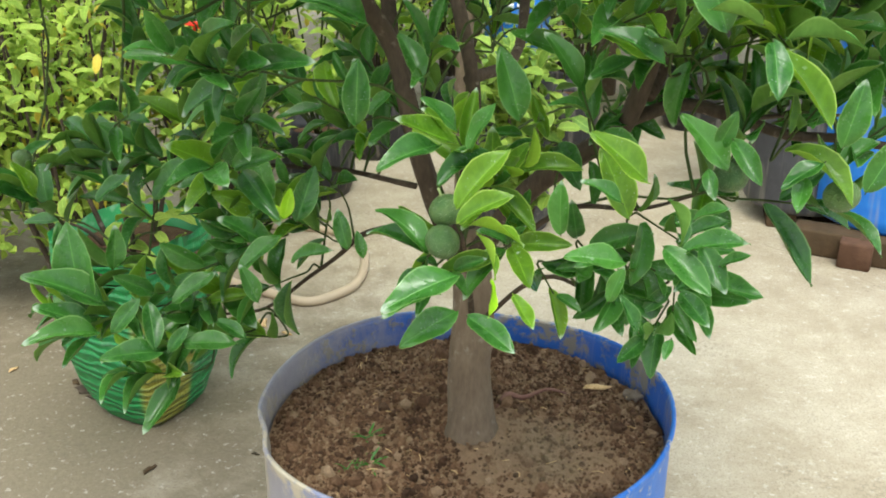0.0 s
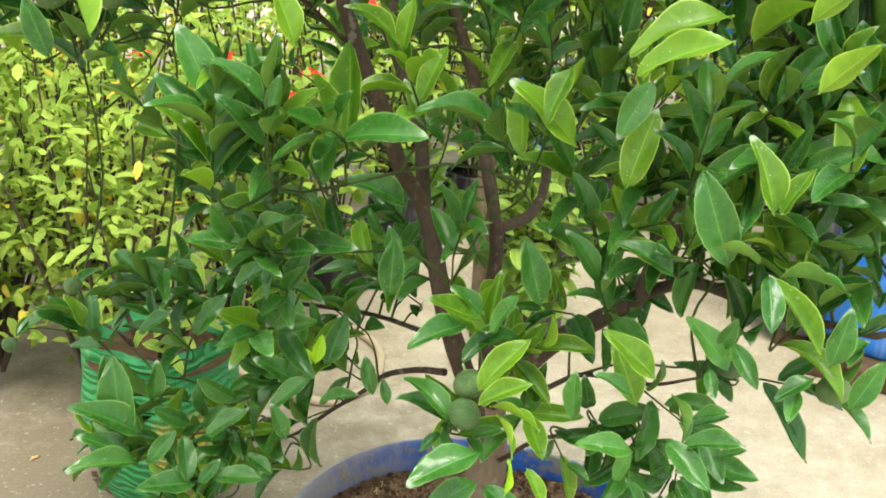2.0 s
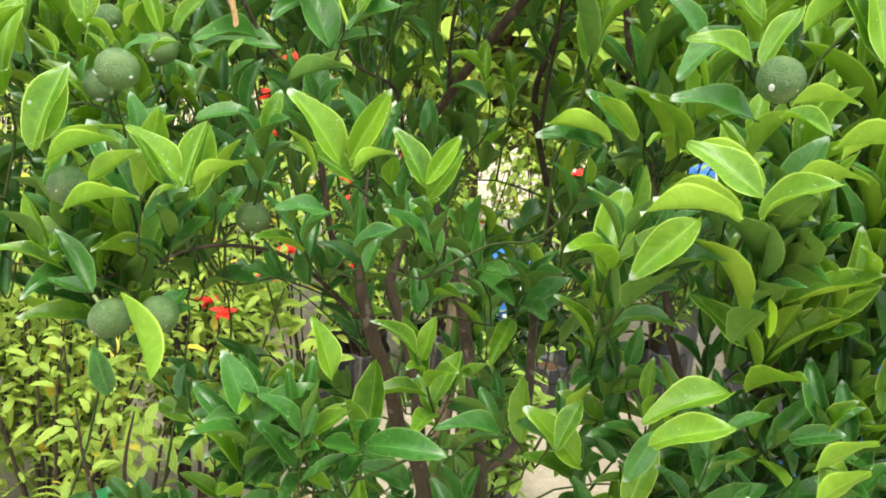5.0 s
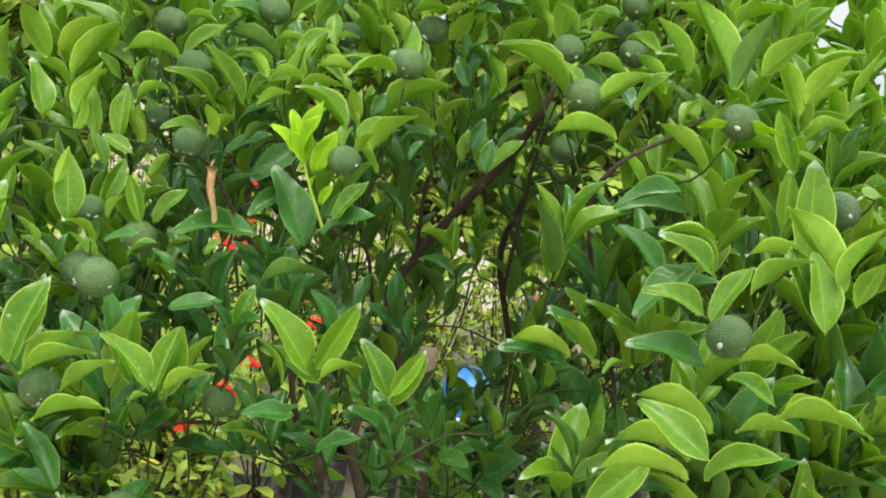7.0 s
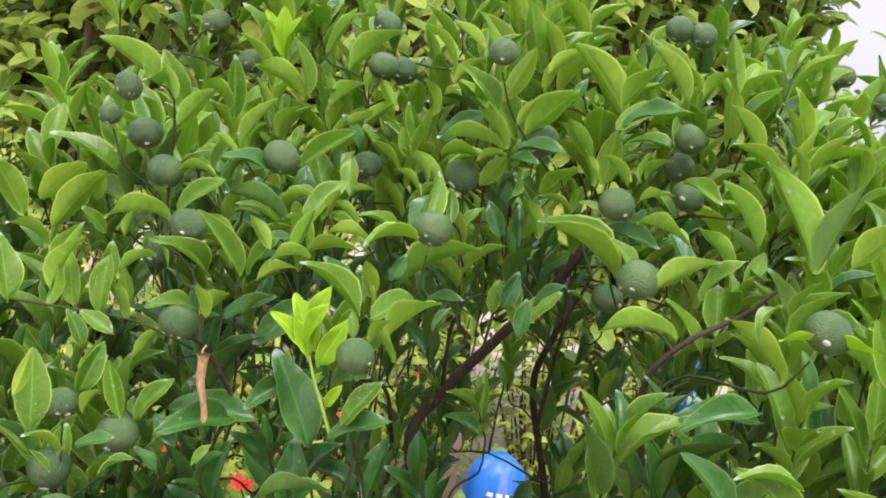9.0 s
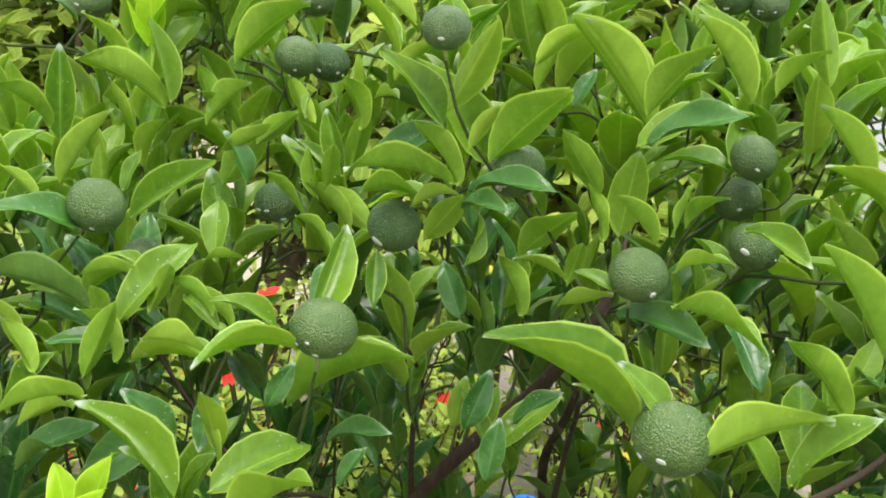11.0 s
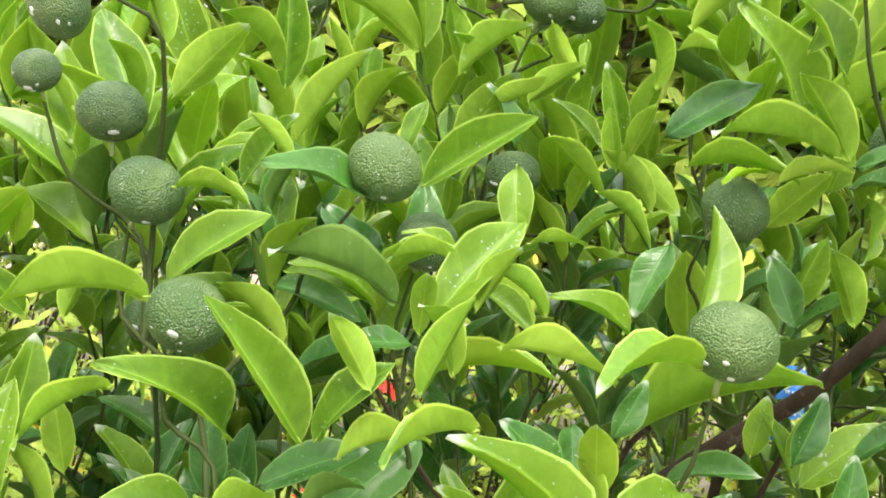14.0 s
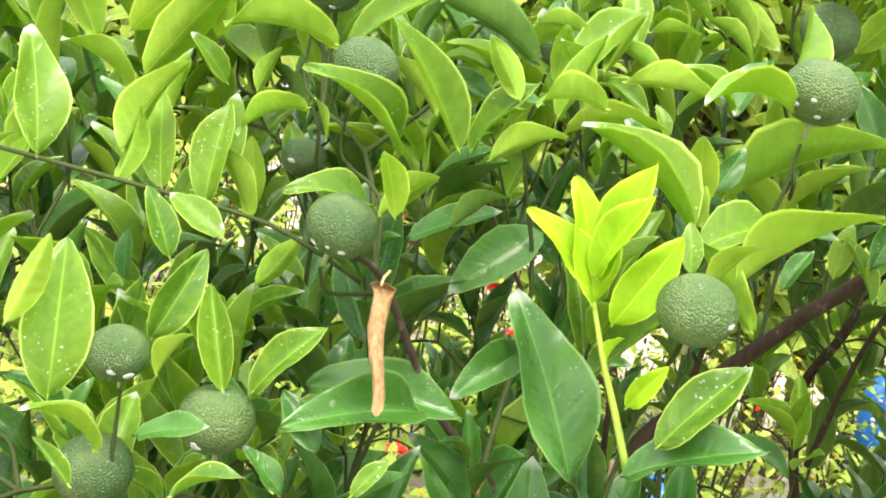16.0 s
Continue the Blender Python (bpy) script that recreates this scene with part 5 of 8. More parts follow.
leaf((0.132, -0.258, 1.821), (0.095, -0.261, 1.857), (0.19, 0.56, 0.81), "fresh", 0)
leaf((0.163, -0.211, 1.845), (0.119, -0.212, 1.903), (0.51, 0.39, 0.77), "fresh", 4)
leaf((0.071, -0.058, 1.891), (0.093, -0.081, 1.916), (-0.20, 0.57, 0.79), "fresh", 3)
leaf((0.071, -0.056, 1.920), (0.060, -0.077, 1.885), (0.09, 0.54, 0.84), "fresh", 9)
leaf((0.204, -0.007, 1.936), (0.157, -0.016, 1.990), (0.47, 0.39, 0.79), "fresh", 4)
leaf((0.179, 0.049, 2.009), (0.159, 0.045, 2.076), (-0.13, 0.55, 0.82), "fresh", 4)
leaf((0.116, -0.036, 1.894), (0.155, -0.078, 1.877), (-0.14, -0.62, 0.77), "fresh", 1)
leaf((0.099, -0.109, 1.842), (0.120, -0.141, 1.802), (0.20, -0.63, 0.75), "mature", 2)
leaf((0.030, -0.099, 1.830), (0.088, -0.130, 1.823), (-0.35, -0.54, 0.77), "mature", 1)
leaf((-0.007, -0.076, 1.828), (0.026, -0.096, 1.844), (0.03, 0.58, 0.82), "fresh", 9)
leaf((-0.059, -0.047, 1.723), (-0.046, -0.035, 1.767), (0.32, -0.52, 0.79), "mature", 2)
leaf((-0.024, -0.044, 1.733), (0.008, -0.049, 1.762), (-0.28, -0.53, 0.80), "mature", 0)
leaf((-0.038, -0.085, 1.701), (-0.035, -0.072, 1.743), (-0.01, -0.54, 0.84), "mature", 2)
leaf((-0.144, -0.127, 1.724), (-0.101, -0.138, 1.739), (0.38, -0.47, 0.80), "mature", 1)
leaf((-0.129, -0.153, 1.705), (-0.116, -0.143, 1.730), (-0.18, -0.54, 0.82), "mature", 0)
leaf((-0.242, -0.217, 1.794), (-0.194, -0.235, 1.793), (0.15, 0.64, 0.75), "fresh", 1)
leaf((-0.208, -0.242, 1.748), (-0.237, -0.254, 1.775), (-0.09, -0.57, 0.81), "mature", 2)
leaf((-0.204, -0.192, 1.761), (-0.201, -0.222, 1.736), (0.15, -0.53, 0.83), "mature", 2)
leaf((-0.259, -0.207, 1.776), (-0.278, -0.228, 1.808), (0.13, 0.65, 0.75), "fresh", 3)
leaf((-0.290, -0.243, 1.773), (-0.311, -0.245, 1.801), (-0.52, 0.39, 0.76), "fresh", 0)
leaf((-0.246, -0.279, 1.776), (-0.275, -0.318, 1.770), (-0.23, 0.56, 0.80), "fresh", 1)
leaf((-0.180, -0.158, 1.749), (-0.168, -0.148, 1.778), (0.41, -0.45, 0.79), "mature", 2)
leaf((0.147, -0.535, 1.630), (0.175, -0.527, 1.679), (-0.43, -0.48, 0.77), "fresh", 2)
leaf((0.173, -0.539, 1.657), (0.207, -0.569, 1.694), (0.17, 0.54, 0.82), "fresh", 1)
leaf((0.150, -0.511, 1.663), (0.097, -0.516, 1.693), (0.17, -0.65, 0.74), "fresh", 0)
leaf((0.148, -0.515, 1.629), (0.091, -0.519, 1.645), (-0.43, -0.48, 0.76), "fresh", 5)
leaf((0.171, -0.547, 1.603), (0.211, -0.582, 1.609), (0.18, 0.56, 0.81), "fresh", 1)
leaf((0.159, -0.505, 1.586), (0.085, -0.515, 1.598), (0.16, -0.62, 0.77), "mature", 0)
leaf((0.142, -0.618, 1.539), (0.087, -0.595, 1.571), (-0.41, -0.43, 0.80), "fresh", 2)
leaf((0.128, -0.619, 1.523), (0.056, -0.624, 1.520), (0.17, 0.58, 0.79), "fresh", 1)
leaf((0.141, -0.622, 1.525), (0.185, -0.649, 1.558), (0.14, -0.59, 0.80), "fresh", 3)
leaf((0.183, -0.621, 1.579), (0.237, -0.664, 1.585), (-0.10, 0.64, 0.77), "fresh", 1)
leaf((0.154, -0.586, 1.595), (0.182, -0.619, 1.587), (-0.17, -0.56, 0.81), "fresh", 3)
leaf((0.226, -0.571, 1.639), (0.213, -0.549, 1.700), (0.10, -0.65, 0.75), "fresh", 2)
leaf((0.230, -0.568, 1.676), (0.254, -0.575, 1.727), (-0.07, 0.61, 0.79), "fresh", 4)
leaf((0.078, -0.327, 1.765), (0.009, -0.338, 1.759), (-0.20, 0.56, 0.81), "fresh", 3)
leaf((-0.184, -0.413, 1.502), (-0.237, -0.415, 1.567), (0.06, -0.56, 0.83), "fresh", 0)
leaf((-0.177, -0.411, 1.508), (-0.145, -0.403, 1.576), (0.36, -0.50, 0.79), "fresh", 4)
leaf((-0.172, -0.423, 1.501), (-0.134, -0.425, 1.520), (-0.06, 0.60, 0.80), "fresh", 3)
leaf((-0.104, -0.420, 1.495), (-0.077, -0.408, 1.541), (0.32, -0.52, 0.79), "fresh", 4)
leaf((-0.105, -0.411, 1.490), (-0.140, -0.400, 1.541), (0.01, -0.56, 0.83), "fresh", 0)
leaf((-0.319, -0.456, 1.476), (-0.365, -0.466, 1.525), (0.43, -0.43, 0.80), "fresh", 0)
leaf((-0.316, -0.455, 1.476), (-0.306, -0.426, 1.532), (-0.12, -0.58, 0.81), "fresh", 4)
leaf((-0.309, -0.454, 1.475), (-0.263, -0.457, 1.501), (-0.15, 0.59, 0.80), "fresh", 1)
leaf((-0.319, -0.467, 1.475), (-0.330, -0.483, 1.470), (0.20, 0.64, 0.74), "fresh", 7)
leaf((-0.421, -0.525, 1.504), (-0.403, -0.499, 1.576), (-0.05, -0.60, 0.80), "fresh", 0)
leaf((-0.411, -0.524, 1.495), (-0.354, -0.508, 1.517), (-0.22, 0.56, 0.80), "fresh", 1)
leaf((-0.385, -0.498, 1.477), (-0.345, -0.486, 1.507), (0.15, 0.65, 0.74), "fresh", 0)
leaf((-0.398, -0.521, 1.455), (-0.335, -0.516, 1.472), (-0.50, 0.43, 0.75), "fresh", 1)
leaf((-0.254, -0.335, 1.567), (-0.188, -0.343, 1.588), (-0.10, 0.58, 0.81), "mature", 1)
leaf((0.143, -0.381, 1.725), (0.077, -0.389, 1.700), (-0.15, -0.62, 0.77), "mature", 1)
leaf((-0.303, -0.235, 1.604), (-0.359, -0.301, 1.598), (0.44, -0.50, 0.75), "mature", 1)
leaf((-0.193, -0.406, 1.458), (-0.239, -0.433, 1.461), (0.06, -0.54, 0.84), "mature", 2)
leaf((0.064, -0.338, 1.536), (-0.008, -0.359, 1.544), (0.24, -0.59, 0.77), "mature", 0)
leaf((0.078, -0.336, 1.555), (0.037, -0.345, 1.591), (-0.37, -0.51, 0.78), "mature", 2)
leaf((0.197, -0.543, 1.699), (0.230, -0.562, 1.639), (-0.21, -0.59, 0.78), "fresh", 9)
leaf((0.111, -0.414, 1.561), (0.086, -0.432, 1.551), (0.46, 0.47, 0.76), "fresh", 0)
leaf((0.237, -0.561, 1.671), (0.186, -0.548, 1.732), (-0.07, 0.61, 0.79), "fresh", 1)
leaf((0.248, -0.566, 1.663), (0.254, -0.587, 1.701), (0.22, 0.52, 0.82), "fresh", 0)
leaf((0.142, -0.381, 1.811), (0.125, -0.397, 1.782), (0.42, 0.42, 0.80), "fresh", 3)
leaf((0.176, -0.389, 1.790), (0.139, -0.400, 1.787), (-0.14, 0.57, 0.81), "young", 2)
leaf((0.181, -0.390, 1.790), (0.211, -0.420, 1.790), (0.14, 0.52, 0.84), "young", 2)
leaf((0.251, -0.466, 1.802), (0.210, -0.472, 1.793), (0.48, 0.36, 0.80), "fresh", 1)
leaf((0.151, -0.438, 1.663), (0.100, -0.454, 1.611), (-0.43, -0.50, 0.75), "mature", 2)
leaf((-0.166, -0.413, 1.428), (-0.125, -0.424, 1.452), (0.05, -0.53, 0.85), "mature", 0)
leaf((-0.368, -0.455, 1.490), (-0.396, -0.465, 1.525), (0.17, 0.64, 0.74), "mature", 9)
leaf((0.200, -0.275, 1.834), (0.144, -0.259, 1.925), (-0.11, 0.59, 0.80), "fresh", 7)
leaf((0.198, -0.274, 1.833), (0.222, -0.284, 1.915), (0.17, 0.53, 0.83), "mature", 4)
leaf((0.208, -0.329, 1.846), (0.246, -0.343, 1.895), (0.18, 0.52, 0.84), "fresh", 2)
leaf((0.173, -0.327, 1.742), (0.118, -0.317, 1.788), (0.49, 0.42, 0.77), "fresh", 0)
leaf((0.046, 0.011, 1.955), (-0.027, -0.039, 2.027), (0.06, 0.52, 0.85), "fresh", 4)
leaf((0.114, 0.048, 2.007), (0.067, 0.029, 2.055), (0.26, -0.69, 0.68), "fresh", 0)
leaf((-0.074, 0.022, 1.914), (-0.137, -0.012, 1.982), (-0.33, -0.62, 0.71), "fresh", 0)
leaf((-0.070, 0.022, 1.915), (-0.021, -0.034, 1.977), (0.01, 0.53, 0.85), "fresh", 4)
leaf((-0.093, -0.010, 1.960), (-0.081, -0.016, 2.021), (0.36, -0.63, 0.69), "fresh", 4)
leaf((-0.477, 0.070, 1.882), (-0.510, 0.057, 1.954), (-0.13, -0.68, 0.72), "fresh", 0)
leaf((-0.497, 0.064, 1.903), (-0.573, 0.014, 1.955), (-0.16, 0.51, 0.84), "fresh", 4)
leaf((-0.529, -0.168, 1.731), (-0.555, -0.210, 1.752), (0.12, 0.63, 0.77), "fresh", 1)
leaf((-0.553, -0.176, 1.757), (-0.573, -0.213, 1.812), (-0.49, 0.38, 0.79), "fresh", 0)
leaf((-0.519, -0.169, 1.702), (-0.494, -0.173, 1.758), (-0.21, 0.54, 0.82), "fresh", 0)
leaf((0.170, -0.302, 1.700), (0.089, -0.314, 1.693), (0.15, -0.63, 0.76), "mature", 1)
leaf((0.167, -0.450, 1.658), (0.114, -0.436, 1.692), (-0.43, -0.42, 0.80), "fresh", 3)
leaf((0.220, -0.518, 1.691), (0.169, -0.520, 1.686), (0.25, 0.54, 0.80), "fresh", 1)
leaf((0.229, -0.376, 1.762), (0.190, -0.380, 1.785), (0.51, 0.38, 0.77), "fresh", 3)
leaf((0.235, -0.400, 1.759), (0.214, -0.386, 1.814), (-0.49, -0.43, 0.76), "fresh", 4)
leaf((0.001, -0.421, 0.987), (0.047, -0.409, 1.038), (0.01, -0.49, 0.87), "fresh", 0)
leaf((0.002, -0.436, 0.979), (0.051, -0.444, 1.008), (0.28, -0.46, 0.84), "fresh", 0)
leaf((0.012, -0.437, 0.978), (0.059, -0.464, 0.970), (-0.33, 0.60, 0.73), "fresh", 0)
leaf((0.019, -0.440, 0.971), (0.035, -0.468, 0.940), (0.00, 0.63, 0.77), "fresh", 0)
leaf((0.032, -0.468, 0.940), (0.030, -0.494, 0.917), (0.39, 0.58, 0.71), "young", 2)
leaf((0.005, -0.457, 0.940), (-0.060, -0.495, 0.921), (-0.22, -0.45, 0.86), "mature", 2)
leaf((-0.018, -0.341, 1.020), (-0.074, -0.382, 1.008), (0.02, -0.51, 0.86), "mature", 0)
leaf((-0.001, -0.364, 1.040), (-0.033, -0.374, 1.074), (0.30, -0.49, 0.82), "mature", 2)
leaf((0.009, -0.370, 1.025), (0.034, -0.374, 1.070), (-0.24, -0.49, 0.83), "mature", 2)
leaf((0.164, -0.430, 1.016), (0.113, -0.426, 1.059), (-0.08, -0.49, 0.87), "fresh", 2)
leaf((0.146, -0.459, 0.954), (0.092, -0.470, 0.964), (0.19, -0.49, 0.85), "mature", 2)
leaf((0.198, -0.512, 1.159), (0.171, -0.495, 1.233), (-0.37, -0.45, 0.81), "mature", 2)
leaf((0.224, -0.525, 1.207), (0.203, -0.506, 1.265), (0.16, -0.60, 0.79), "fresh", 0)
leaf((0.230, -0.526, 1.208), (0.249, -0.532, 1.247), (-0.40, -0.45, 0.80), "fresh", 2)
leaf((0.234, -0.532, 1.158), (0.278, -0.568, 1.159), (0.16, 0.59, 0.79), "mature", 1)
leaf((0.226, -0.530, 1.157), (0.225, -0.565, 1.122), (0.16, -0.58, 0.80), "mature", 2)
leaf((0.219, -0.525, 1.167), (0.178, -0.533, 1.179), (0.15, 0.59, 0.79), "mature", 0)
leaf((0.297, -0.497, 1.069), (0.309, -0.491, 1.121), (0.11, -0.56, 0.82), "mature", 2)
leaf((0.285, -0.498, 1.058), (0.252, -0.508, 1.039), (-0.39, -0.39, 0.84), "mature", 2)
leaf((0.275, -0.490, 1.042), (0.263, -0.518, 1.024), (-0.15, -0.48, 0.86), "mature", 2)
leaf((0.313, -0.516, 1.040), (0.334, -0.515, 1.085), (0.09, -0.55, 0.83), "mature", 2)
leaf((0.231, -0.427, 1.054), (0.251, -0.457, 1.024), (-0.36, -0.42, 0.83), "mature", 0)
leaf((0.233, -0.418, 1.024), (0.191, -0.402, 1.069), (-0.12, -0.49, 0.86), "mature", 2)
leaf((0.223, -0.409, 1.040), (0.235, -0.419, 1.076), (0.17, -0.54, 0.82), "mature", 2)
leaf((0.211, -0.433, 1.030), (0.215, -0.455, 1.010), (-0.34, -0.42, 0.84), "mature", 2)
leaf((0.124, -0.395, 1.189), (0.146, -0.382, 1.261), (-0.07, -0.56, 0.82), "fresh", 2)
leaf((0.076, -0.383, 1.221), (0.012, -0.380, 1.279), (0.28, -0.57, 0.77), "fresh", 2)
leaf((-0.004, -0.348, 1.233), (-0.074, -0.380, 1.246), (-0.27, -0.57, 0.78), "mature", 1)
leaf((0.109, -0.523, 1.309), (0.172, -0.549, 1.341), (-0.07, -0.60, 0.80), "fresh", 0)
leaf((0.215, -0.625, 1.319), (0.244, -0.640, 1.353), (0.48, 0.42, 0.77), "fresh", 2)
leaf((-0.094, -0.239, 1.112), (-0.162, -0.261, 1.143), (-0.21, -0.56, 0.80), "mature", 5)
leaf((-0.106, -0.272, 1.018), (-0.102, -0.269, 1.086), (0.06, -0.52, 0.85), "mature", 2)
leaf((0.172, -0.424, 1.115), (0.116, -0.418, 1.143), (0.21, -0.56, 0.81), "mature", 0)
leaf((0.092, -0.424, 0.965), (0.091, -0.422, 1.015), (-0.27, -0.44, 0.85), "mature", 2)
leaf((0.197, -0.468, 0.997), (0.221, -0.488, 1.015), (-0.10, -0.48, 0.87), "mature", 0)
leaf((0.188, -0.479, 0.974), (0.235, -0.504, 0.992), (0.17, -0.50, 0.85), "mature", 0)
leaf((0.173, -0.475, 0.976), (0.208, -0.510, 0.948), (-0.31, -0.41, 0.86), "mature", 2)
leaf((0.178, -0.448, 1.008), (0.185, -0.478, 0.973), (0.12, 0.62, 0.78), "mature", 3)
leaf((0.142, -0.435, 0.999), (0.106, -0.432, 1.018), (0.21, -0.51, 0.84), "mature", 0)
leaf((-0.177, -0.372, 1.484), (-0.235, -0.390, 1.515), (-0.21, -0.63, 0.75), "fresh", 0)
leaf((-0.175, -0.372, 1.490), (-0.146, -0.374, 1.561), (0.08, -0.61, 0.79), "fresh", 4)
leaf((-0.103, -0.376, 1.474), (-0.074, -0.370, 1.525), (0.37, -0.56, 0.74), "fresh", 4)
leaf((-0.344, -0.423, 1.470), (-0.373, -0.439, 1.521), (0.19, -0.58, 0.79), "fresh", 0)
leaf((-0.319, -0.417, 1.457), (-0.308, -0.407, 1.528), (0.48, -0.45, 0.75), "fresh", 4)
leaf((-0.314, -0.416, 1.458), (-0.269, -0.419, 1.499), (-0.44, 0.44, 0.78), "fresh", 1)
leaf((-0.429, -0.476, 1.480), (-0.371, -0.459, 1.523), (-0.23, 0.52, 0.82), "fresh", 1)
leaf((-0.438, -0.478, 1.503), (-0.420, -0.467, 1.571), (0.56, -0.39, 0.74), "fresh", 4)
leaf((0.167, -0.526, 1.536), (0.096, -0.530, 1.559), (-0.15, 0.59, 0.79), "fresh", 1)
leaf((0.154, -0.524, 1.510), (0.077, -0.549, 1.521), (0.13, 0.55, 0.83), "fresh", 1)
leaf((0.120, -0.528, 1.506), (0.070, -0.536, 1.452), (0.22, -0.64, 0.74), "fresh", 0)
leaf((0.183, -0.540, 1.543), (0.233, -0.566, 1.553), (-0.13, 0.59, 0.80), "fresh", 1)
leaf((0.212, -0.558, 1.567), (0.237, -0.588, 1.589), (0.17, 0.52, 0.84), "fresh", 1)
leaf((0.199, -0.442, 1.380), (0.146, -0.431, 1.421), (0.17, -0.61, 0.77), "fresh", 2)
leaf((0.179, -0.496, 1.354), (0.102, -0.510, 1.323), (-0.40, -0.46, 0.80), "fresh", 0)
leaf((0.185, -0.689, 1.369), (0.217, -0.703, 1.399), (0.20, 0.57, 0.79), "fresh", 2)
leaf((-0.317, -0.523, 1.318), (-0.348, -0.514, 1.390), (0.16, 0.65, 0.74), "fresh", 4)
leaf((-0.353, -0.520, 1.300), (-0.364, -0.532, 1.346), (-0.06, -0.58, 0.81), "mature", 2)
leaf((0.211, -0.463, 1.397), (0.204, -0.464, 1.435), (0.16, 0.57, 0.81), "young", 7)
leaf((-0.173, -0.439, 1.306), (-0.196, -0.437, 1.364), (0.38, -0.47, 0.80), "fresh", 2)
leaf((0.064, -0.364, 1.547), (-0.001, -0.379, 1.557), (-0.23, 0.56, 0.80), "fresh", 1)
leaf((0.087, -0.367, 1.550), (0.044, -0.382, 1.589), (0.07, 0.55, 0.83), "fresh", 2)
leaf((0.130, -0.449, 1.294), (0.104, -0.462, 1.246), (0.20, -0.57, 0.80), "mature", 2)
leaf((0.067, -0.387, 1.294), (0.046, -0.401, 1.244), (-0.32, -0.50, 0.81), "fresh", 2)
leaf((-0.443, -0.141, 0.748), (-0.527, -0.175, 0.800), (0.18, -0.45, 0.87), "mature", 0)
leaf((-0.452, -0.158, 0.724), (-0.513, -0.186, 0.765), (0.42, -0.32, 0.85), "mature", 2)
leaf((-0.468, -0.145, 0.736), (-0.490, -0.112, 0.847), (-0.03, -0.52, 0.85), "mature", 2)
leaf((-0.443, -0.167, 0.721), (-0.517, -0.219, 0.732), (0.18, -0.44, 0.88), "mature", 1)
leaf((-0.430, -0.163, 0.720), (-0.398, -0.141, 0.759), (0.42, -0.33, 0.85), "mature", 2)
leaf((-0.363, -0.125, 0.745), (-0.310, -0.103, 0.779), (-0.08, -0.52, 0.85), "mature", 2)
leaf((-0.365, -0.174, 0.702), (-0.428, -0.215, 0.713), (0.15, -0.44, 0.88), "mature", 2)
leaf((-0.359, -0.172, 0.701), (-0.335, -0.159, 0.732), (0.39, -0.34, 0.85), "mature", 2)
leaf((-0.344, -0.163, 0.708), (-0.275, -0.165, 0.711), (-0.08, -0.50, 0.86), "mature", 2)
leaf((-0.308, -0.131, 0.725), (-0.267, -0.152, 0.710), (0.13, -0.46, 0.88), "mature", 2)
leaf((-0.386, -0.150, 0.757), (-0.371, -0.185, 0.708), (0.41, -0.35, 0.84), "mature", 2)
leaf((-0.281, -0.106, 0.782), (-0.229, -0.085, 0.824), (-0.12, -0.52, 0.85), "mature", 2)
leaf((-0.257, -0.119, 0.745), (-0.279, -0.112, 0.793), (0.11, -0.47, 0.88), "mature", 2)
leaf((-0.212, -0.076, 0.837), (-0.190, -0.047, 0.902), (0.37, -0.43, 0.83), "mature", 2)
leaf((-0.145, -0.099, 0.811), (-0.159, -0.081, 0.858), (-0.17, -0.51, 0.84), "mature", 2)
leaf((-0.123, -0.120, 0.808), (-0.132, -0.107, 0.839), (0.06, -0.49, 0.87), "mature", 2)
leaf((-0.214, -0.107, 0.795), (-0.161, -0.111, 0.814), (0.36, -0.41, 0.84), "mature", 1)
leaf((-0.253, -0.037, 0.846), (-0.270, -0.023, 0.921), (-0.14, -0.54, 0.83), "mature", 2)
leaf((-0.246, -0.067, 0.799), (-0.309, -0.084, 0.844), (0.10, -0.49, 0.87), "mature", 2)
leaf((-0.223, -0.096, 0.848), (-0.216, -0.080, 0.883), (0.38, -0.42, 0.82), "young", 2)
leaf((-0.226, -0.095, 0.851), (-0.241, -0.101, 0.871), (-0.14, -0.53, 0.83), "young", 2)
leaf((-0.500, -0.103, 0.775), (-0.507, -0.099, 0.841), (0.20, -0.46, 0.87), "mature", 2)
leaf((-0.443, -0.102, 0.778), (-0.436, -0.095, 0.836), (0.43, -0.34, 0.83), "mature", 2)
leaf((-0.483, -0.030, 0.843), (-0.437, -0.021, 0.879), (-0.05, -0.56, 0.83), "mature", 2)
leaf((-0.410, -0.015, 0.841), (-0.368, 0.008, 0.897), (0.17, -0.49, 0.85), "mature", 2)
leaf((-0.563, -0.027, 0.846), (-0.583, -0.040, 0.898), (0.48, -0.33, 0.81), "fresh", 2)
leaf((-0.110, -0.148, 1.010), (-0.125, -0.136, 1.057), (-0.20, -0.55, 0.81), "mature", 2)
leaf((-0.108, -0.152, 0.997), (-0.080, -0.150, 1.026), (0.06, -0.54, 0.84), "mature", 2)
leaf((-0.117, -0.147, 1.094), (-0.172, -0.169, 1.119), (0.38, -0.50, 0.78), "mature", 5)
leaf((-0.313, 0.028, 1.014), (-0.392, -0.015, 1.021), (-0.13, -0.59, 0.79), "fresh", 1)
leaf((-0.301, 0.019, 0.973), (-0.267, 0.031, 1.027), (0.13, -0.54, 0.83), "mature", 1)
leaf((-0.008, -0.296, 1.018), (-0.037, -0.309, 1.047), (0.31, -0.50, 0.81), "fresh", 2)
leaf((0.008, -0.321, 1.006), (0.023, -0.320, 1.040), (-0.25, -0.51, 0.82), "fresh", 2)
leaf((0.057, -0.312, 1.036), (0.036, -0.301, 1.105), (-0.02, -0.54, 0.84), "mature", 2)
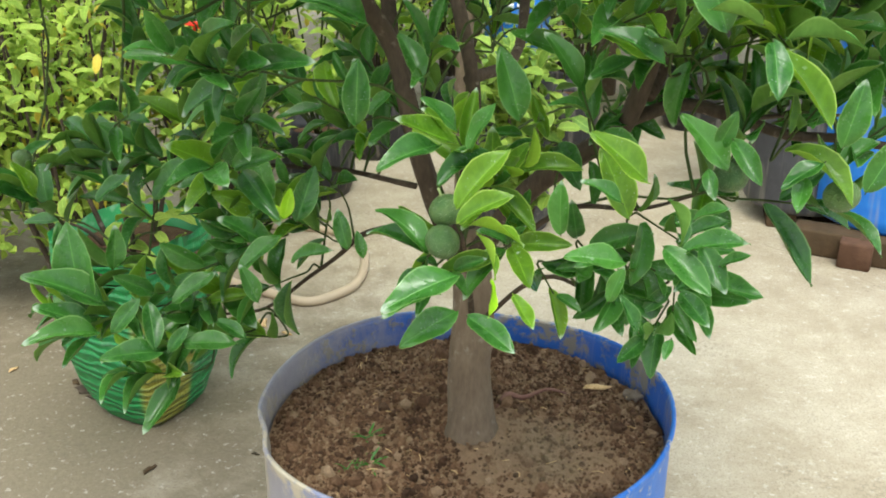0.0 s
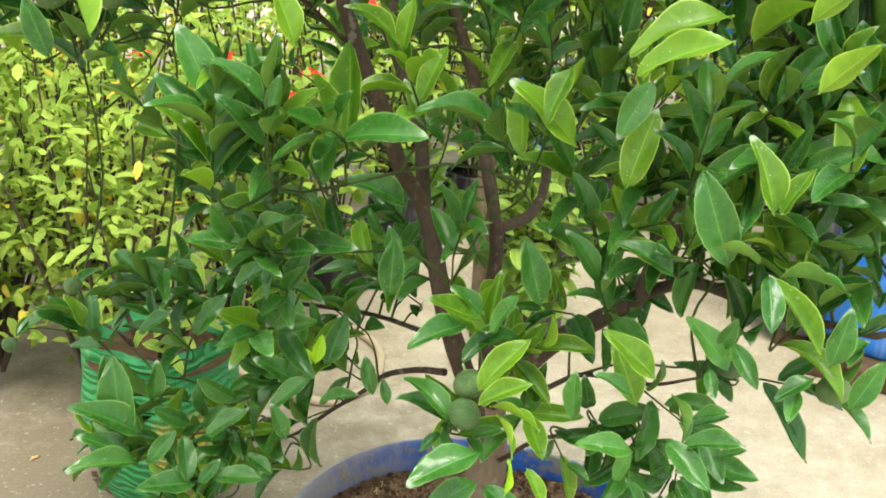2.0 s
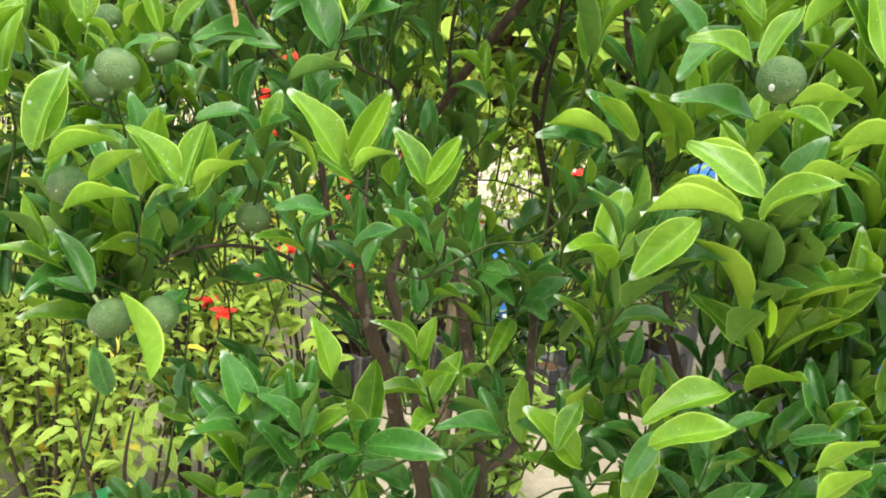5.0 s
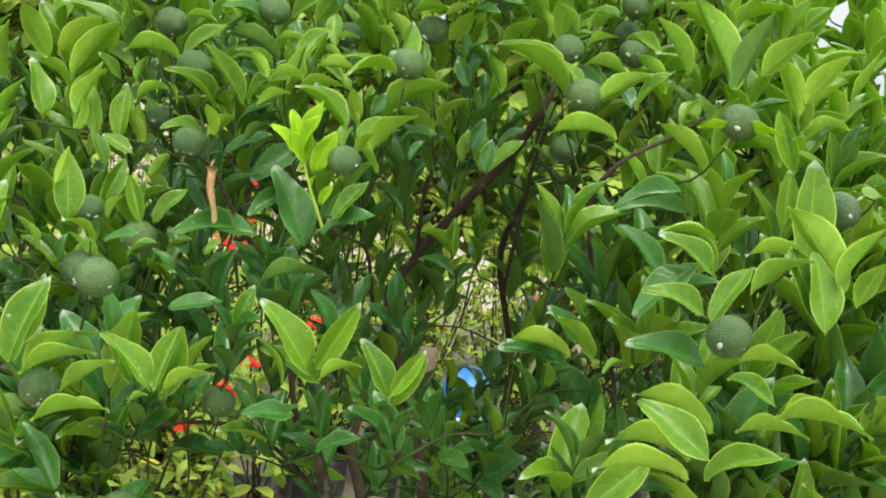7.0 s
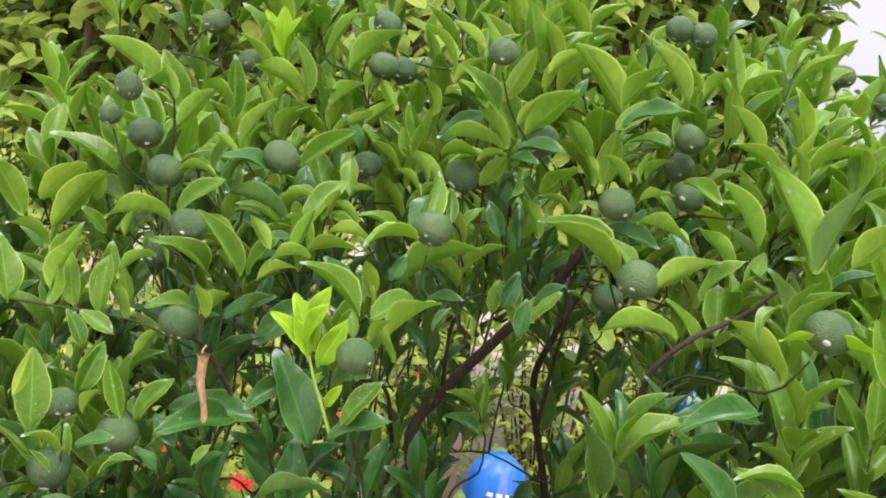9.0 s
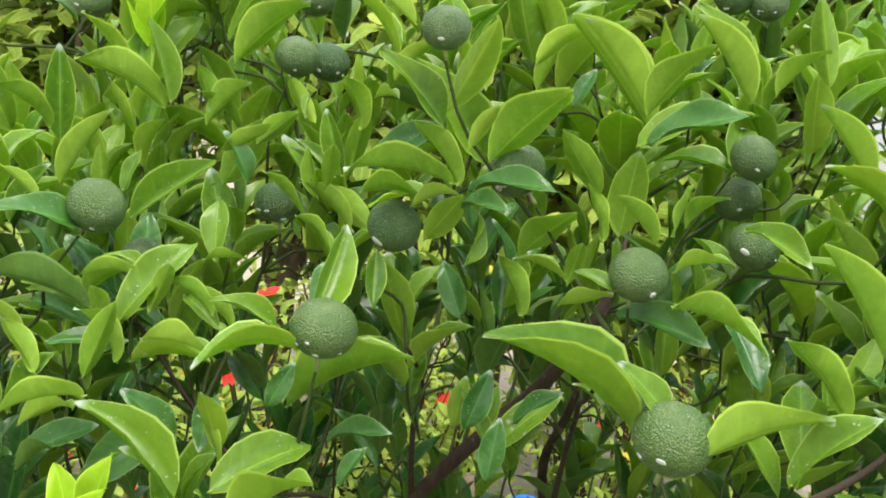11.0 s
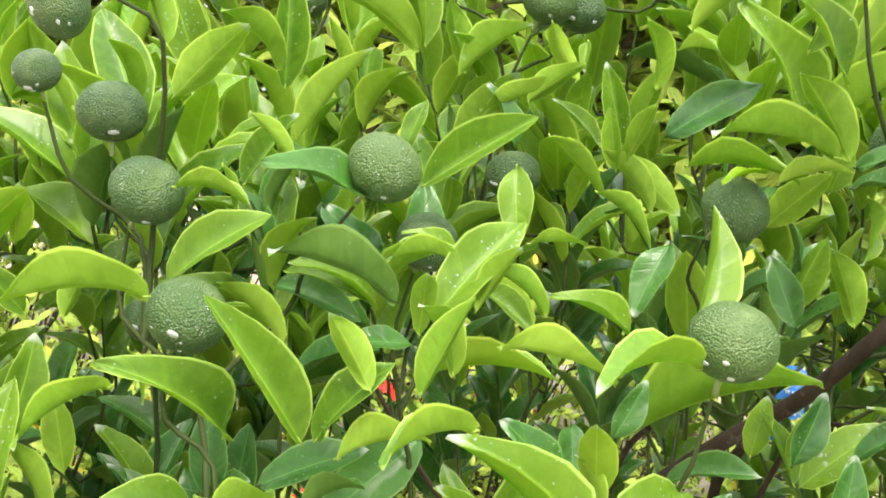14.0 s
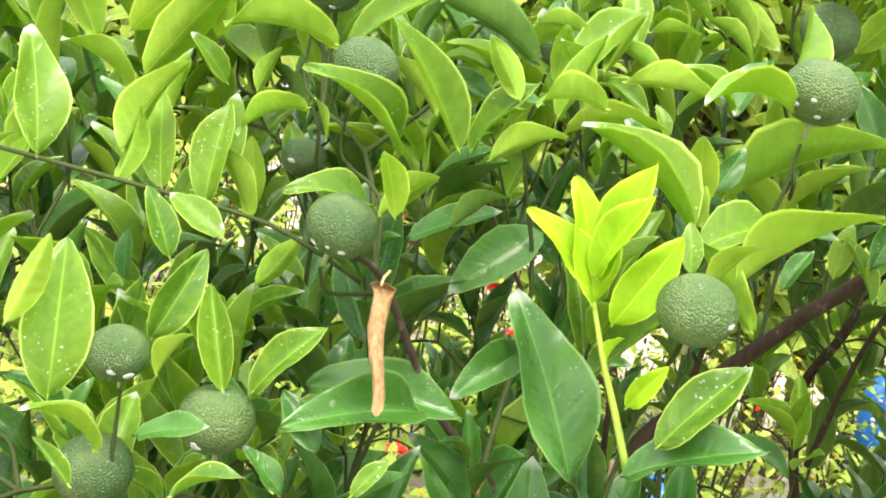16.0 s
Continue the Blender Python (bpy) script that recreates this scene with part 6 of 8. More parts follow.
leaf((0.135, -0.411, 0.941), (0.105, -0.432, 0.938), (0.21, -0.51, 0.84), "mature", 2)
leaf((0.196, -0.443, 0.921), (0.216, -0.480, 0.905), (-0.33, -0.41, 0.85), "mature", 2)
leaf((0.187, -0.471, 0.889), (0.179, -0.488, 0.877), (-0.10, -0.45, 0.89), "mature", 2)
leaf((0.227, -0.448, 0.948), (0.250, -0.458, 0.963), (0.15, -0.53, 0.84), "mature", 0)
leaf((0.199, -0.423, 0.963), (0.236, -0.434, 0.984), (-0.34, -0.42, 0.84), "mature", 0)
leaf((0.138, -0.421, 0.899), (0.151, -0.417, 0.933), (-0.07, -0.47, 0.88), "mature", 2)
leaf((0.163, -0.446, 0.882), (0.146, -0.437, 0.914), (0.18, -0.49, 0.85), "mature", 9)
leaf((0.214, -0.428, 0.960), (0.232, -0.460, 0.927), (-0.34, -0.42, 0.84), "mature", 2)
leaf((0.154, -0.400, 0.972), (0.127, -0.383, 1.032), (-0.08, -0.50, 0.86), "fresh", 2)
leaf((0.052, -0.422, 0.905), (0.070, -0.456, 0.887), (0.25, -0.47, 0.85), "fresh", 9)
leaf((0.011, -0.431, 0.887), (0.054, -0.466, 0.868), (0.00, -0.47, 0.88), "mature", 2)
leaf((0.002, -0.429, 0.891), (-0.048, -0.465, 0.872), (0.27, -0.45, 0.85), "mature", 2)
leaf((-0.021, -0.419, 0.911), (-0.064, -0.453, 0.895), (-0.21, -0.48, 0.85), "mature", 2)
leaf((0.168, -0.384, 1.112), (0.118, -0.382, 1.135), (-0.09, -0.55, 0.83), "fresh", 2)
leaf((0.277, -0.525, 1.093), (0.235, -0.495, 1.147), (0.12, -0.58, 0.80), "fresh", 4)
leaf((-0.411, -0.149, 1.827), (-0.369, -0.157, 1.824), (-0.43, 0.41, 0.81), "fresh", 3)
leaf((-0.404, -0.158, 1.782), (-0.357, -0.165, 1.825), (0.19, -0.60, 0.78), "fresh", 0)
leaf((-0.413, -0.174, 1.750), (-0.399, -0.184, 1.728), (0.15, 0.62, 0.77), "fresh", 2)
leaf((-0.487, -0.205, 1.697), (-0.485, -0.192, 1.763), (-0.53, 0.36, 0.77), "fresh", 4)
leaf((-0.470, -0.164, 1.690), (-0.468, -0.153, 1.743), (0.51, -0.37, 0.77), "fresh", 2)
leaf((-0.439, -0.165, 1.680), (-0.448, -0.170, 1.721), (-0.49, 0.42, 0.76), "fresh", 9)
leaf((-0.447, -0.256, 1.654), (-0.467, -0.255, 1.688), (0.23, -0.48, 0.84), "fresh", 2)
leaf((-0.410, -0.221, 1.644), (-0.392, -0.215, 1.676), (0.15, 0.66, 0.74), "fresh", 9)
leaf((-0.482, -0.137, 1.747), (-0.504, -0.155, 1.773), (-0.03, -0.65, 0.76), "fresh", 2)
leaf((-0.465, -0.130, 1.747), (-0.457, -0.124, 1.777), (-0.21, 0.53, 0.82), "fresh", 0)
leaf((-0.274, -0.054, 1.697), (-0.323, -0.091, 1.646), (0.35, -0.54, 0.76), "mature", 2)
leaf((-0.350, -0.129, 1.679), (-0.296, -0.125, 1.709), (-0.16, -0.59, 0.79), "mature", 2)
leaf((-0.068, 0.009, 1.708), (-0.064, 0.013, 1.749), (-0.15, -0.58, 0.80), "fresh", 2)
leaf((-0.046, 0.003, 1.712), (-0.039, 0.006, 1.746), (0.16, -0.64, 0.75), "fresh", 2)
leaf((-0.180, -0.198, 1.706), (-0.156, -0.219, 1.720), (-0.07, -0.57, 0.82), "mature", 1)
leaf((-0.201, -0.045, 1.858), (-0.167, -0.067, 1.832), (0.35, 0.48, 0.81), "fresh", 1)
leaf((-0.155, -0.051, 1.882), (-0.103, -0.092, 1.884), (-0.20, 0.53, 0.82), "fresh", 1)
leaf((-0.257, -0.102, 1.799), (-0.224, -0.123, 1.784), (0.02, -0.64, 0.77), "fresh", 1)
leaf((-0.355, -0.124, 1.792), (-0.308, -0.127, 1.785), (0.46, -0.52, 0.72), "fresh", 1)
leaf((-0.365, -0.096, 1.779), (-0.314, -0.108, 1.770), (-0.17, -0.65, 0.74), "mature", 1)
leaf((-0.348, -0.092, 1.826), (-0.310, -0.087, 1.786), (0.12, -0.65, 0.75), "mature", 2)
leaf((-0.233, -0.026, 1.885), (-0.195, -0.035, 1.855), (0.32, 0.49, 0.81), "fresh", 2)
leaf((-0.191, -0.026, 1.872), (-0.202, -0.030, 1.908), (-0.37, -0.62, 0.70), "fresh", 4)
leaf((-0.186, -0.028, 1.880), (-0.179, -0.053, 1.913), (0.04, 0.52, 0.86), "fresh", 4)
leaf((-0.074, -0.047, 1.881), (-0.071, -0.052, 1.914), (0.20, -0.71, 0.68), "fresh", 0)
leaf((-0.391, -0.104, 1.868), (-0.364, -0.095, 1.842), (-0.39, 0.42, 0.82), "fresh", 4)
leaf((-0.430, -0.134, 1.894), (-0.446, -0.139, 1.931), (-0.23, 0.51, 0.83), "fresh", 4)
leaf((-0.433, -0.105, 1.869), (-0.398, -0.109, 1.913), (0.11, 0.63, 0.77), "fresh", 0)
leaf((-0.395, -0.128, 1.840), (-0.378, -0.150, 1.811), (0.14, 0.63, 0.76), "fresh", 2)
leaf((-0.348, -0.138, 1.757), (-0.383, -0.149, 1.785), (-0.16, 0.60, 0.79), "fresh", 1)
leaf((-0.224, -0.093, 1.781), (-0.258, -0.108, 1.805), (-0.31, 0.58, 0.75), "fresh", 1)
leaf((-0.165, -0.020, 1.851), (-0.204, -0.033, 1.882), (0.06, 0.57, 0.82), "fresh", 1)
leaf((-0.307, -0.121, 1.781), (-0.350, -0.145, 1.801), (0.38, -0.46, 0.80), "fresh", 3)
leaf((-0.282, -0.161, 1.776), (-0.315, -0.178, 1.773), (-0.19, -0.54, 0.82), "mature", 2)
leaf((-0.211, -0.138, 1.774), (-0.222, -0.132, 1.792), (-0.02, -0.53, 0.85), "fresh", 2)
leaf((-0.273, 0.038, 1.912), (-0.303, 0.015, 1.938), (0.29, 0.54, 0.79), "fresh", 0)
leaf((-0.079, -0.145, 1.925), (-0.064, -0.161, 1.953), (0.18, 0.52, 0.84), "fresh", 4)
leaf((-0.243, 0.060, 1.959), (-0.218, 0.064, 1.925), (-0.11, 0.85, -0.10), "brightened", 1)
leaf((-0.278, -0.190, 1.787), (-0.278, -0.208, 1.818), (-0.09, 0.62, 0.78), "fresh", 1)
leaf((-0.185, -0.020, 1.881), (-0.147, -0.016, 1.852), (0.12, 0.85, -0.10), "fresh", 2)
leaf((-0.196, 0.060, 1.884), (-0.234, 0.068, 1.910), (0.00, -0.62, 0.78), "fresh", 4)
leaf((-0.293, 0.080, 1.863), (-0.258, 0.062, 1.923), (0.18, 0.62, 0.78), "fresh", 2)
leaf((0.034, -0.020, 1.942), (0.088, -0.012, 1.980), (0.15, -0.62, 0.78), "fresh", 2)
leaf((0.028, -0.050, 1.878), (0.031, -0.068, 1.939), (0.04, 0.62, 0.78), "fresh", 2)
leaf((0.013, -0.020, 1.903), (-0.021, -0.038, 1.946), (-0.17, 0.62, 0.78), "fresh", 9)
leaf((-0.013, 0.050, 1.967), (0.001, 0.058, 1.999), (-0.12, -0.62, 0.78), "mature", 2)
leaf((-0.006, -0.090, 1.847), (-0.043, -0.096, 1.857), (0.03, -0.12, 1.00), "fresh", 1)
leaf((-0.004, -0.080, 1.843), (0.001, -0.098, 1.874), (0.14, 0.62, 0.78), "fresh", 1)
leaf((0.023, -0.130, 1.850), (-0.003, -0.122, 1.858), (-0.08, -0.62, 0.78), "fresh", 0)
leaf((-0.114, -0.090, 1.881), (-0.083, -0.108, 1.894), (0.09, 0.62, 0.78), "fresh", 3)
leaf((-0.047, 0.050, 1.995), (-0.006, 0.032, 2.028), (0.14, 0.62, 0.78), "brightened", 3)
leaf((-0.155, 0.040, 1.967), (-0.123, 0.022, 2.001), (-0.08, 0.62, 0.78), "fresh", 1)
leaf((-0.157, 0.060, 1.984), (-0.203, 0.054, 2.034), (-0.04, -0.12, 1.00), "brightened", 1)
leaf((-0.333, -0.270, 1.704), (-0.341, -0.288, 1.735), (-0.02, 0.62, 0.78), "brightened", 0)
leaf((-0.306, -0.150, 1.798), (-0.268, -0.156, 1.825), (0.05, -0.12, 1.00), "fresh", 7)
leaf((-0.191, -0.220, 1.739), (-0.199, -0.238, 1.776), (0.03, 0.62, 0.78), "brightened", 2)
leaf((-0.194, -0.300, 1.714), (-0.199, -0.292, 1.736), (-0.10, -0.62, 0.78), "fresh", 2)
leaf((-0.183, -0.270, 1.706), (-0.166, -0.288, 1.732), (-0.02, 0.62, 0.78), "brightened", 1)
leaf((-0.423, -0.250, 1.670), (-0.460, -0.242, 1.685), (-0.10, -0.62, 0.78), "fresh", 2)
leaf((-0.475, -0.220, 1.684), (-0.488, -0.212, 1.736), (-0.18, -0.62, 0.78), "brightened", 2)
leaf((-0.546, -0.120, 1.740), (-0.489, -0.138, 1.811), (-0.00, 0.62, 0.78), "brightened", 1)
leaf((-0.510, -0.100, 1.775), (-0.503, -0.118, 1.811), (0.06, 0.62, 0.78), "brightened", 9)
leaf((-0.571, -0.100, 1.767), (-0.518, -0.118, 1.815), (-0.06, 0.62, 0.78), "brightened", 2)
leaf((-0.315, -0.200, 1.699), (-0.287, -0.218, 1.723), (-0.04, 0.62, 0.78), "mature", 3)
leaf((0.263, -0.300, 1.817), (0.229, -0.318, 1.869), (0.03, 0.62, 0.78), "brightened", 1)
leaf((0.266, -0.300, 1.829), (0.296, -0.318, 1.881), (0.17, 0.62, 0.78), "brightened", 0)
leaf((0.243, -0.450, 1.683), (0.237, -0.442, 1.773), (0.02, -0.62, 0.78), "fresh", 2)
leaf((0.131, -0.400, 1.643), (0.084, -0.392, 1.686), (0.02, -0.62, 0.78), "mature", 0)
leaf((0.161, -0.450, 1.688), (0.109, -0.456, 1.689), (-0.00, -0.12, 1.00), "fresh", 1)
leaf((-0.040, 0.000, 1.698), (-0.069, 0.008, 1.740), (0.11, -0.62, 0.78), "fresh", 4)
leaf((-0.036, 0.000, 1.698), (0.011, 0.008, 1.747), (-0.17, -0.62, 0.78), "fresh", 2)
leaf((-0.207, -0.420, 1.492), (-0.235, -0.426, 1.533), (0.11, -0.12, 1.00), "fresh", 1)
leaf((-0.351, -0.300, 1.519), (-0.296, -0.292, 1.533), (-0.13, -0.62, 0.78), "mature", 2)
leaf((-0.476, -0.350, 1.569), (-0.494, -0.356, 1.600), (0.01, -0.12, 1.00), "fresh", 1)
leaf((-0.171, -0.139, 1.746), (-0.093, -0.166, 1.796), (0.10, 0.20, 0.95), "fresh", 7)
leaf((-0.156, -0.203, 1.799), (-0.203, -0.248, 1.790), (-0.10, 0.10, 0.98), "brightened", 3)
leaf((-0.156, -0.175, 1.807), (-0.150, -0.125, 1.866), (0.55, -0.40, 0.70), "fresh", 4)
leaf((-0.195, -0.275, 1.729), (-0.256, -0.266, 1.768), (-0.10, -0.30, 0.95), "fresh", 7)
leaf((-0.187, -0.240, 1.722), (-0.145, -0.182, 1.738), (0.10, -0.55, 0.82), "fresh", 0)
leaf((-0.270, -0.154, 1.763), (-0.212, -0.178, 1.776), (0.0, 0.45, 0.88), "brightened", 1)
leaf((0.027, -0.270, 1.802), (-0.051, -0.300, 1.843), (-0.05, -0.35, 0.94), "fresh", 7)
# a second lime-yellow sprout high on the side
leaf((-0.372, 0.095, 1.967), (-0.398, 0.080, 2.022), (0.30, -0.58, 0.75), "young", 2)
leaf((-0.371, 0.094, 1.970), (-0.352, 0.078, 2.020), (-0.30, -0.58, 0.76), "young", 0)
leaf((-0.373, 0.096, 1.972), (-0.377, 0.082, 2.030), (0.05, -0.61, 0.79), "young", 2)
tube(YTWIGS, [(-0.371, 0.10, 1.90), (-0.372, 0.097, 1.94), (-0.372, 0.095, 1.975)], [0.0018, 0.0015, 0.0011], 6)
rng = random.Random(15)
# low shoots out towards the bag
shoot((-0.539, 0.029, 0.875), (-0.70, -0.50, 0.35), 5, 0.078, "mature", rng, lone=True, droop=0.15)
shoot((-0.591, -0.003, 0.852), (-0.35, -0.38, 0.71), 8, 0.086, "mature", rng, lone=False, droop=0.15)
shoot((-0.478, 0.022, 0.846), (-0.50, -0.26, 0.67), 7, 0.080, "mature", rng, lone=True, droop=0.15)
shoot((-0.403, 0.034, 0.867), (-0.65, -0.14, 0.63), 6, 0.088, "mature", rng, lone=False, droop=0.15)
shoot((-0.306, 0.066, 0.914), (-0.30, -0.42, 0.59), 5, 0.082, "mature", rng, lone=True, droop=0.15)
shoot((-0.342, 0.069, 0.960), (-0.45, -0.30, 0.55), 8, 0.090, "mature", rng, lone=False, droop=0.15)
shoot((-0.263, 0.040, 0.899), (-0.60, -0.18, 0.51), 7, 0.084, "mature", rng, lone=True, droop=0.15)
shoot((-0.193, -0.024, 0.889), (-0.25, -0.46, 0.47), 6, 0.078, "mature", rng, lone=False, droop=0.15)
shoot((-0.150, 0.012, 0.991), (-0.40, -0.34, 0.43), 5, 0.086, "mature", rng, lone=True, droop=0.15)
shoot((-0.255, -0.023, 0.834), (-0.55, -0.22, 0.39), 8, 0.080, "mature", rng, lone=False, droop=0.15)
shoot((-0.308, -0.030, 0.796), (-0.70, -0.50, -0.15), 7, 0.088, "mature", rng, lone=True, droop=0.15)
shoot((-0.381, 0.059, 0.923), (-0.35, -0.38, 0.71), 6, 0.082, "mature", rng, lone=False, droop=0.15)
shoot((-0.501, -0.094, 0.756), (-0.50, -0.26, 0.17), 5, 0.090, "mature", rng, lone=True, droop=0.15)
shoot((-0.524, -0.117, 0.730), (-0.65, -0.14, 0.13), 8, 0.084, "mature", rng, lone=False, droop=0.15)
shoot((-0.447, -0.113, 0.718), (-0.30, -0.42, 0.09), 7, 0.078, "mature", rng, lone=True, droop=0.15)
shoot((-0.510, -0.128, 0.696), (-0.45, -0.30, 0.05), 6, 0.086, "mature", rng, lone=False, droop=0.15)
shoot((-0.407, -0.135, 0.690), (-0.60, -0.18, 0.01), 5, 0.080, "mature", rng, lone=True, droop=0.15)
shoot((-0.355, -0.103, 0.716), (-0.25, -0.46, -0.03), 8, 0.088, "mature", rng, lone=False, droop=0.15)
shoot((-0.344, -0.075, 0.767), (-0.40, -0.34, -0.07), 7, 0.082, "mature", rng, lone=True, droop=0.15)
shoot((-0.296, -0.052, 0.789), (-0.55, -0.22, -0.11), 6, 0.090, "mature", rng, lone=False, droop=0.15)
shoot((-0.274, -0.070, 0.734), (-0.70, -0.50, -0.15), 5, 0.084, "mature", rng, lone=True, droop=0.15)
shoot((-0.411, -0.172, 0.670), (-0.35, -0.38, 0.21), 8, 0.078, "mature", rng, lone=False, droop=0.15)
shoot((-0.314, -0.102, 0.692), (-0.50, -0.26, 0.17), 7, 0.086, "mature", rng, lone=True, droop=0.15)
shoot((-0.469, -0.073, 0.771), (-0.65, -0.14, 0.13), 6, 0.080, "mature", rng, lone=False, droop=0.15)
shoot((-0.390, -0.101, 0.745), (-0.30, -0.42, 0.09), 5, 0.088, "mature", rng, lone=True, droop=0.15)
shoot((-0.371, -0.134, 0.690), (-0.45, -0.30, 0.05), 8, 0.082, "mature", rng, lone=False, droop=0.15)
shoot((-0.222, -0.052, 0.799), (-0.60, -0.18, 0.01), 7, 0.090, "mature", rng, lone=True, droop=0.15)
shoot((-0.162, -0.053, 0.824), (-0.25, -0.46, 0.47), 6, 0.084, "mature", rng, lone=False, droop=0.15)
shoot((-0.126, -0.021, 0.934), (-0.40, -0.34, 0.43), 5, 0.078, "mature", rng, lone=True, droop=0.15)
shoot((-0.194, 0.007, 0.955), (-0.55, -0.22, 0.39), 8, 0.086, "mature", rng, lone=False, droop=0.15)
shoot((-0.385, 0.098, 0.999), (-0.70, -0.50, 0.35), 7, 0.080, "mature", rng, lone=True, droop=0.15)
shoot((-0.452, 0.106, 1.043), (-0.35, -0.38, 0.71), 6, 0.088, "mature", rng, lone=False, droop=0.15)
shoot((-0.283, 0.097, 1.016), (-0.50, -0.26, 0.67), 5, 0.082, "mature", rng, lone=True, droop=0.15)
shoot((-0.512, 0.049, 0.901), (-0.65, -0.14, 0.63), 8, 0.090, "mature", rng, lone=False, droop=0.15)
shoot((-0.154, 0.054, 1.040), (-0.30, -0.42, 0.59), 7, 0.084, "mature", rng, lone=True, droop=0.15)
shoot((-0.095, -0.035, 0.982), (-0.45, -0.30, 0.55), 6, 0.078, "mature", rng, lone=False, droop=0.15)
shoot((-0.237, 0.047, 0.982), (-0.60, -0.18, 0.51), 5, 0.086, "mature", rng, lone=True, droop=0.15)
shoot((-0.170, -0.041, 0.858), (-0.25, -0.46, 0.47), 8, 0.080, "mature", rng, lone=False, droop=0.15)
shoot((-0.440, 0.042, 0.896), (-0.40, -0.34, 0.43), 7, 0.088, "mature", rng, lone=True, droop=0.15)
shoot((-0.132, -0.056, 0.833), (-0.55, -0.22, 0.39), 6, 0.082, "mature", rng, lone=False, droop=0.15)
shoot((-0.302, -0.002, 0.865), (-0.70, -0.50, 0.35), 5, 0.090, "mature", rng, lone=True, droop=0.15)
shoot((-0.342, -0.005, 0.826), (-0.35, -0.38, 0.71), 8, 0.084, "mature", rng, lone=False, droop=0.15)
shoot((-0.234, -0.009, 0.861), (-0.50, -0.26, 0.67), 7, 0.078, "mature", rng, lone=True, droop=0.15)
# side shoots half-way up
shoot((-0.355, 0.010, 1.166), (-0.70, -0.50, 0.10), 4, 0.066, "mature", rng, droop=0.1)
shoot((-0.333, -0.014, 1.134), (0.14, -0.38, 0.64), 5, 0.074, "mature", rng, droop=0.1)
shoot((-0.264, -0.016, 1.147), (-0.22, -0.26, 0.58), 6, 0.068, "mature", rng, droop=0.1)
shoot((-0.216, -0.026, 1.153), (-0.58, -0.14, 0.52), 4, 0.076, "mature", rng, droop=0.1)
shoot((-0.275, -0.035, 1.089), (0.26, -0.42, 0.46), 5, 0.070, "mature", rng, droop=0.1)
shoot((-0.283, -0.061, 1.017), (-0.10, -0.30, 0.40), 6, 0.078, "mature", rng, droop=0.1)
shoot((-0.184, -0.109, 1.011), (-0.46, -0.18, 0.34), 4, 0.072, "mature", rng, droop=0.1)
shoot((-0.412, -0.071, 0.970), (0.38, -0.46, 0.28), 5, 0.066, "mature", rng, droop=0.1)
shoot((-0.594, -0.086, 0.945), (0.02, -0.34, 0.22), 6, 0.074, "mature", rng, droop=0.1)
shoot((-0.600, -0.127, 0.913), (-0.34, -0.22, 0.16), 4, 0.068, "mature", rng, droop=0.1)
shoot((-0.128, -0.150, 1.001), (-0.70, -0.50, 0.10), 5, 0.076, "mature", rng, droop=0.1)
shoot((-0.031, -0.215, 1.092), (0.14, -0.38, 0.64), 6, 0.070, "mature", rng, droop=0.1)
shoot((-0.055, -0.181, 1.134), (-0.22, -0.26, 0.58), 4, 0.078, "mature", rng, droop=0.1)
shoot((-0.012, -0.213, 1.200), (-0.58, -0.14, 0.52), 5, 0.072, "mature", rng, droop=0.1)
shoot((0.049, -0.262, 1.141), (0.26, -0.42, 0.46), 6, 0.066, "mature", rng, droop=0.1)
shoot((0.102, -0.312, 1.130), (-0.10, -0.30, 0.40), 4, 0.074, "mature", rng, droop=0.1)
shoot((0.123, -0.323, 1.203), (-0.46, -0.18, 0.34), 5, 0.068, "mature", rng, droop=0.1)
shoot((0.167, -0.377, 1.153), (0.38, -0.46, 0.28), 6, 0.076, "mature", rng, droop=0.1)
shoot((0.077, -0.304, 1.087), (0.02, -0.34, 0.22), 4, 0.070, "mature", rng, droop=0.1)
shoot((0.037, -0.292, 1.059), (-0.34, -0.22, 0.16), 5, 0.078, "mature", rng, droop=0.1)
shoot((0.158, -0.359, 1.109), (-0.70, -0.50, 0.10), 6, 0.072, "mature", rng, droop=0.1)
shoot((0.190, -0.403, 1.153), (0.14, -0.38, 0.64), 4, 0.066, "mature", rng, droop=0.1)
shoot((0.112, -0.336, 1.071), (-0.22, -0.26, 0.58), 5, 0.074, "mature", rng, droop=0.1)
shoot((0.211, -0.388, 1.294), (-0.58, -0.14, 0.52), 6, 0.068, "mature", rng, droop=0.1)
shoot((0.253, -0.431, 1.291), (0.26, -0.42, 0.46), 4, 0.076, "mature", rng, droop=0.1)
shoot((0.291, -0.482, 1.262), (-0.10, -0.30, 0.40), 5, 0.070, "mature", rng, droop=0.1)
shoot((0.287, -0.437, 1.310), (-0.46, -0.18, 0.34), 6, 0.078, "mature", rng, droop=0.1)
# dark shoots over the side limb
shoot((0.230, -0.094, 1.092), (-0.40, -0.50, 0.10), 5, 0.070, "mature", rng, droop=0.1)
shoot((0.268, -0.107, 1.063), (0.23, -0.38, 0.55), 6, 0.078, "mature", rng, droop=0.1)
shoot((0.291, -0.125, 1.104), (-0.04, -0.26, 0.50), 7, 0.072, "mature", rng, droop=0.1)
shoot((0.329, -0.143, 1.059), (-0.31, -0.14, 0.45), 5, 0.080, "mature", rng, droop=0.1)
shoot((0.354, -0.163, 1.099), (0.32, -0.42, 0.40), 6, 0.074, "mature", rng, droop=0.1)
shoot((0.386, -0.191, 1.064), (0.05, -0.30, 0.35), 7, 0.082, "mature", rng, droop=0.1)
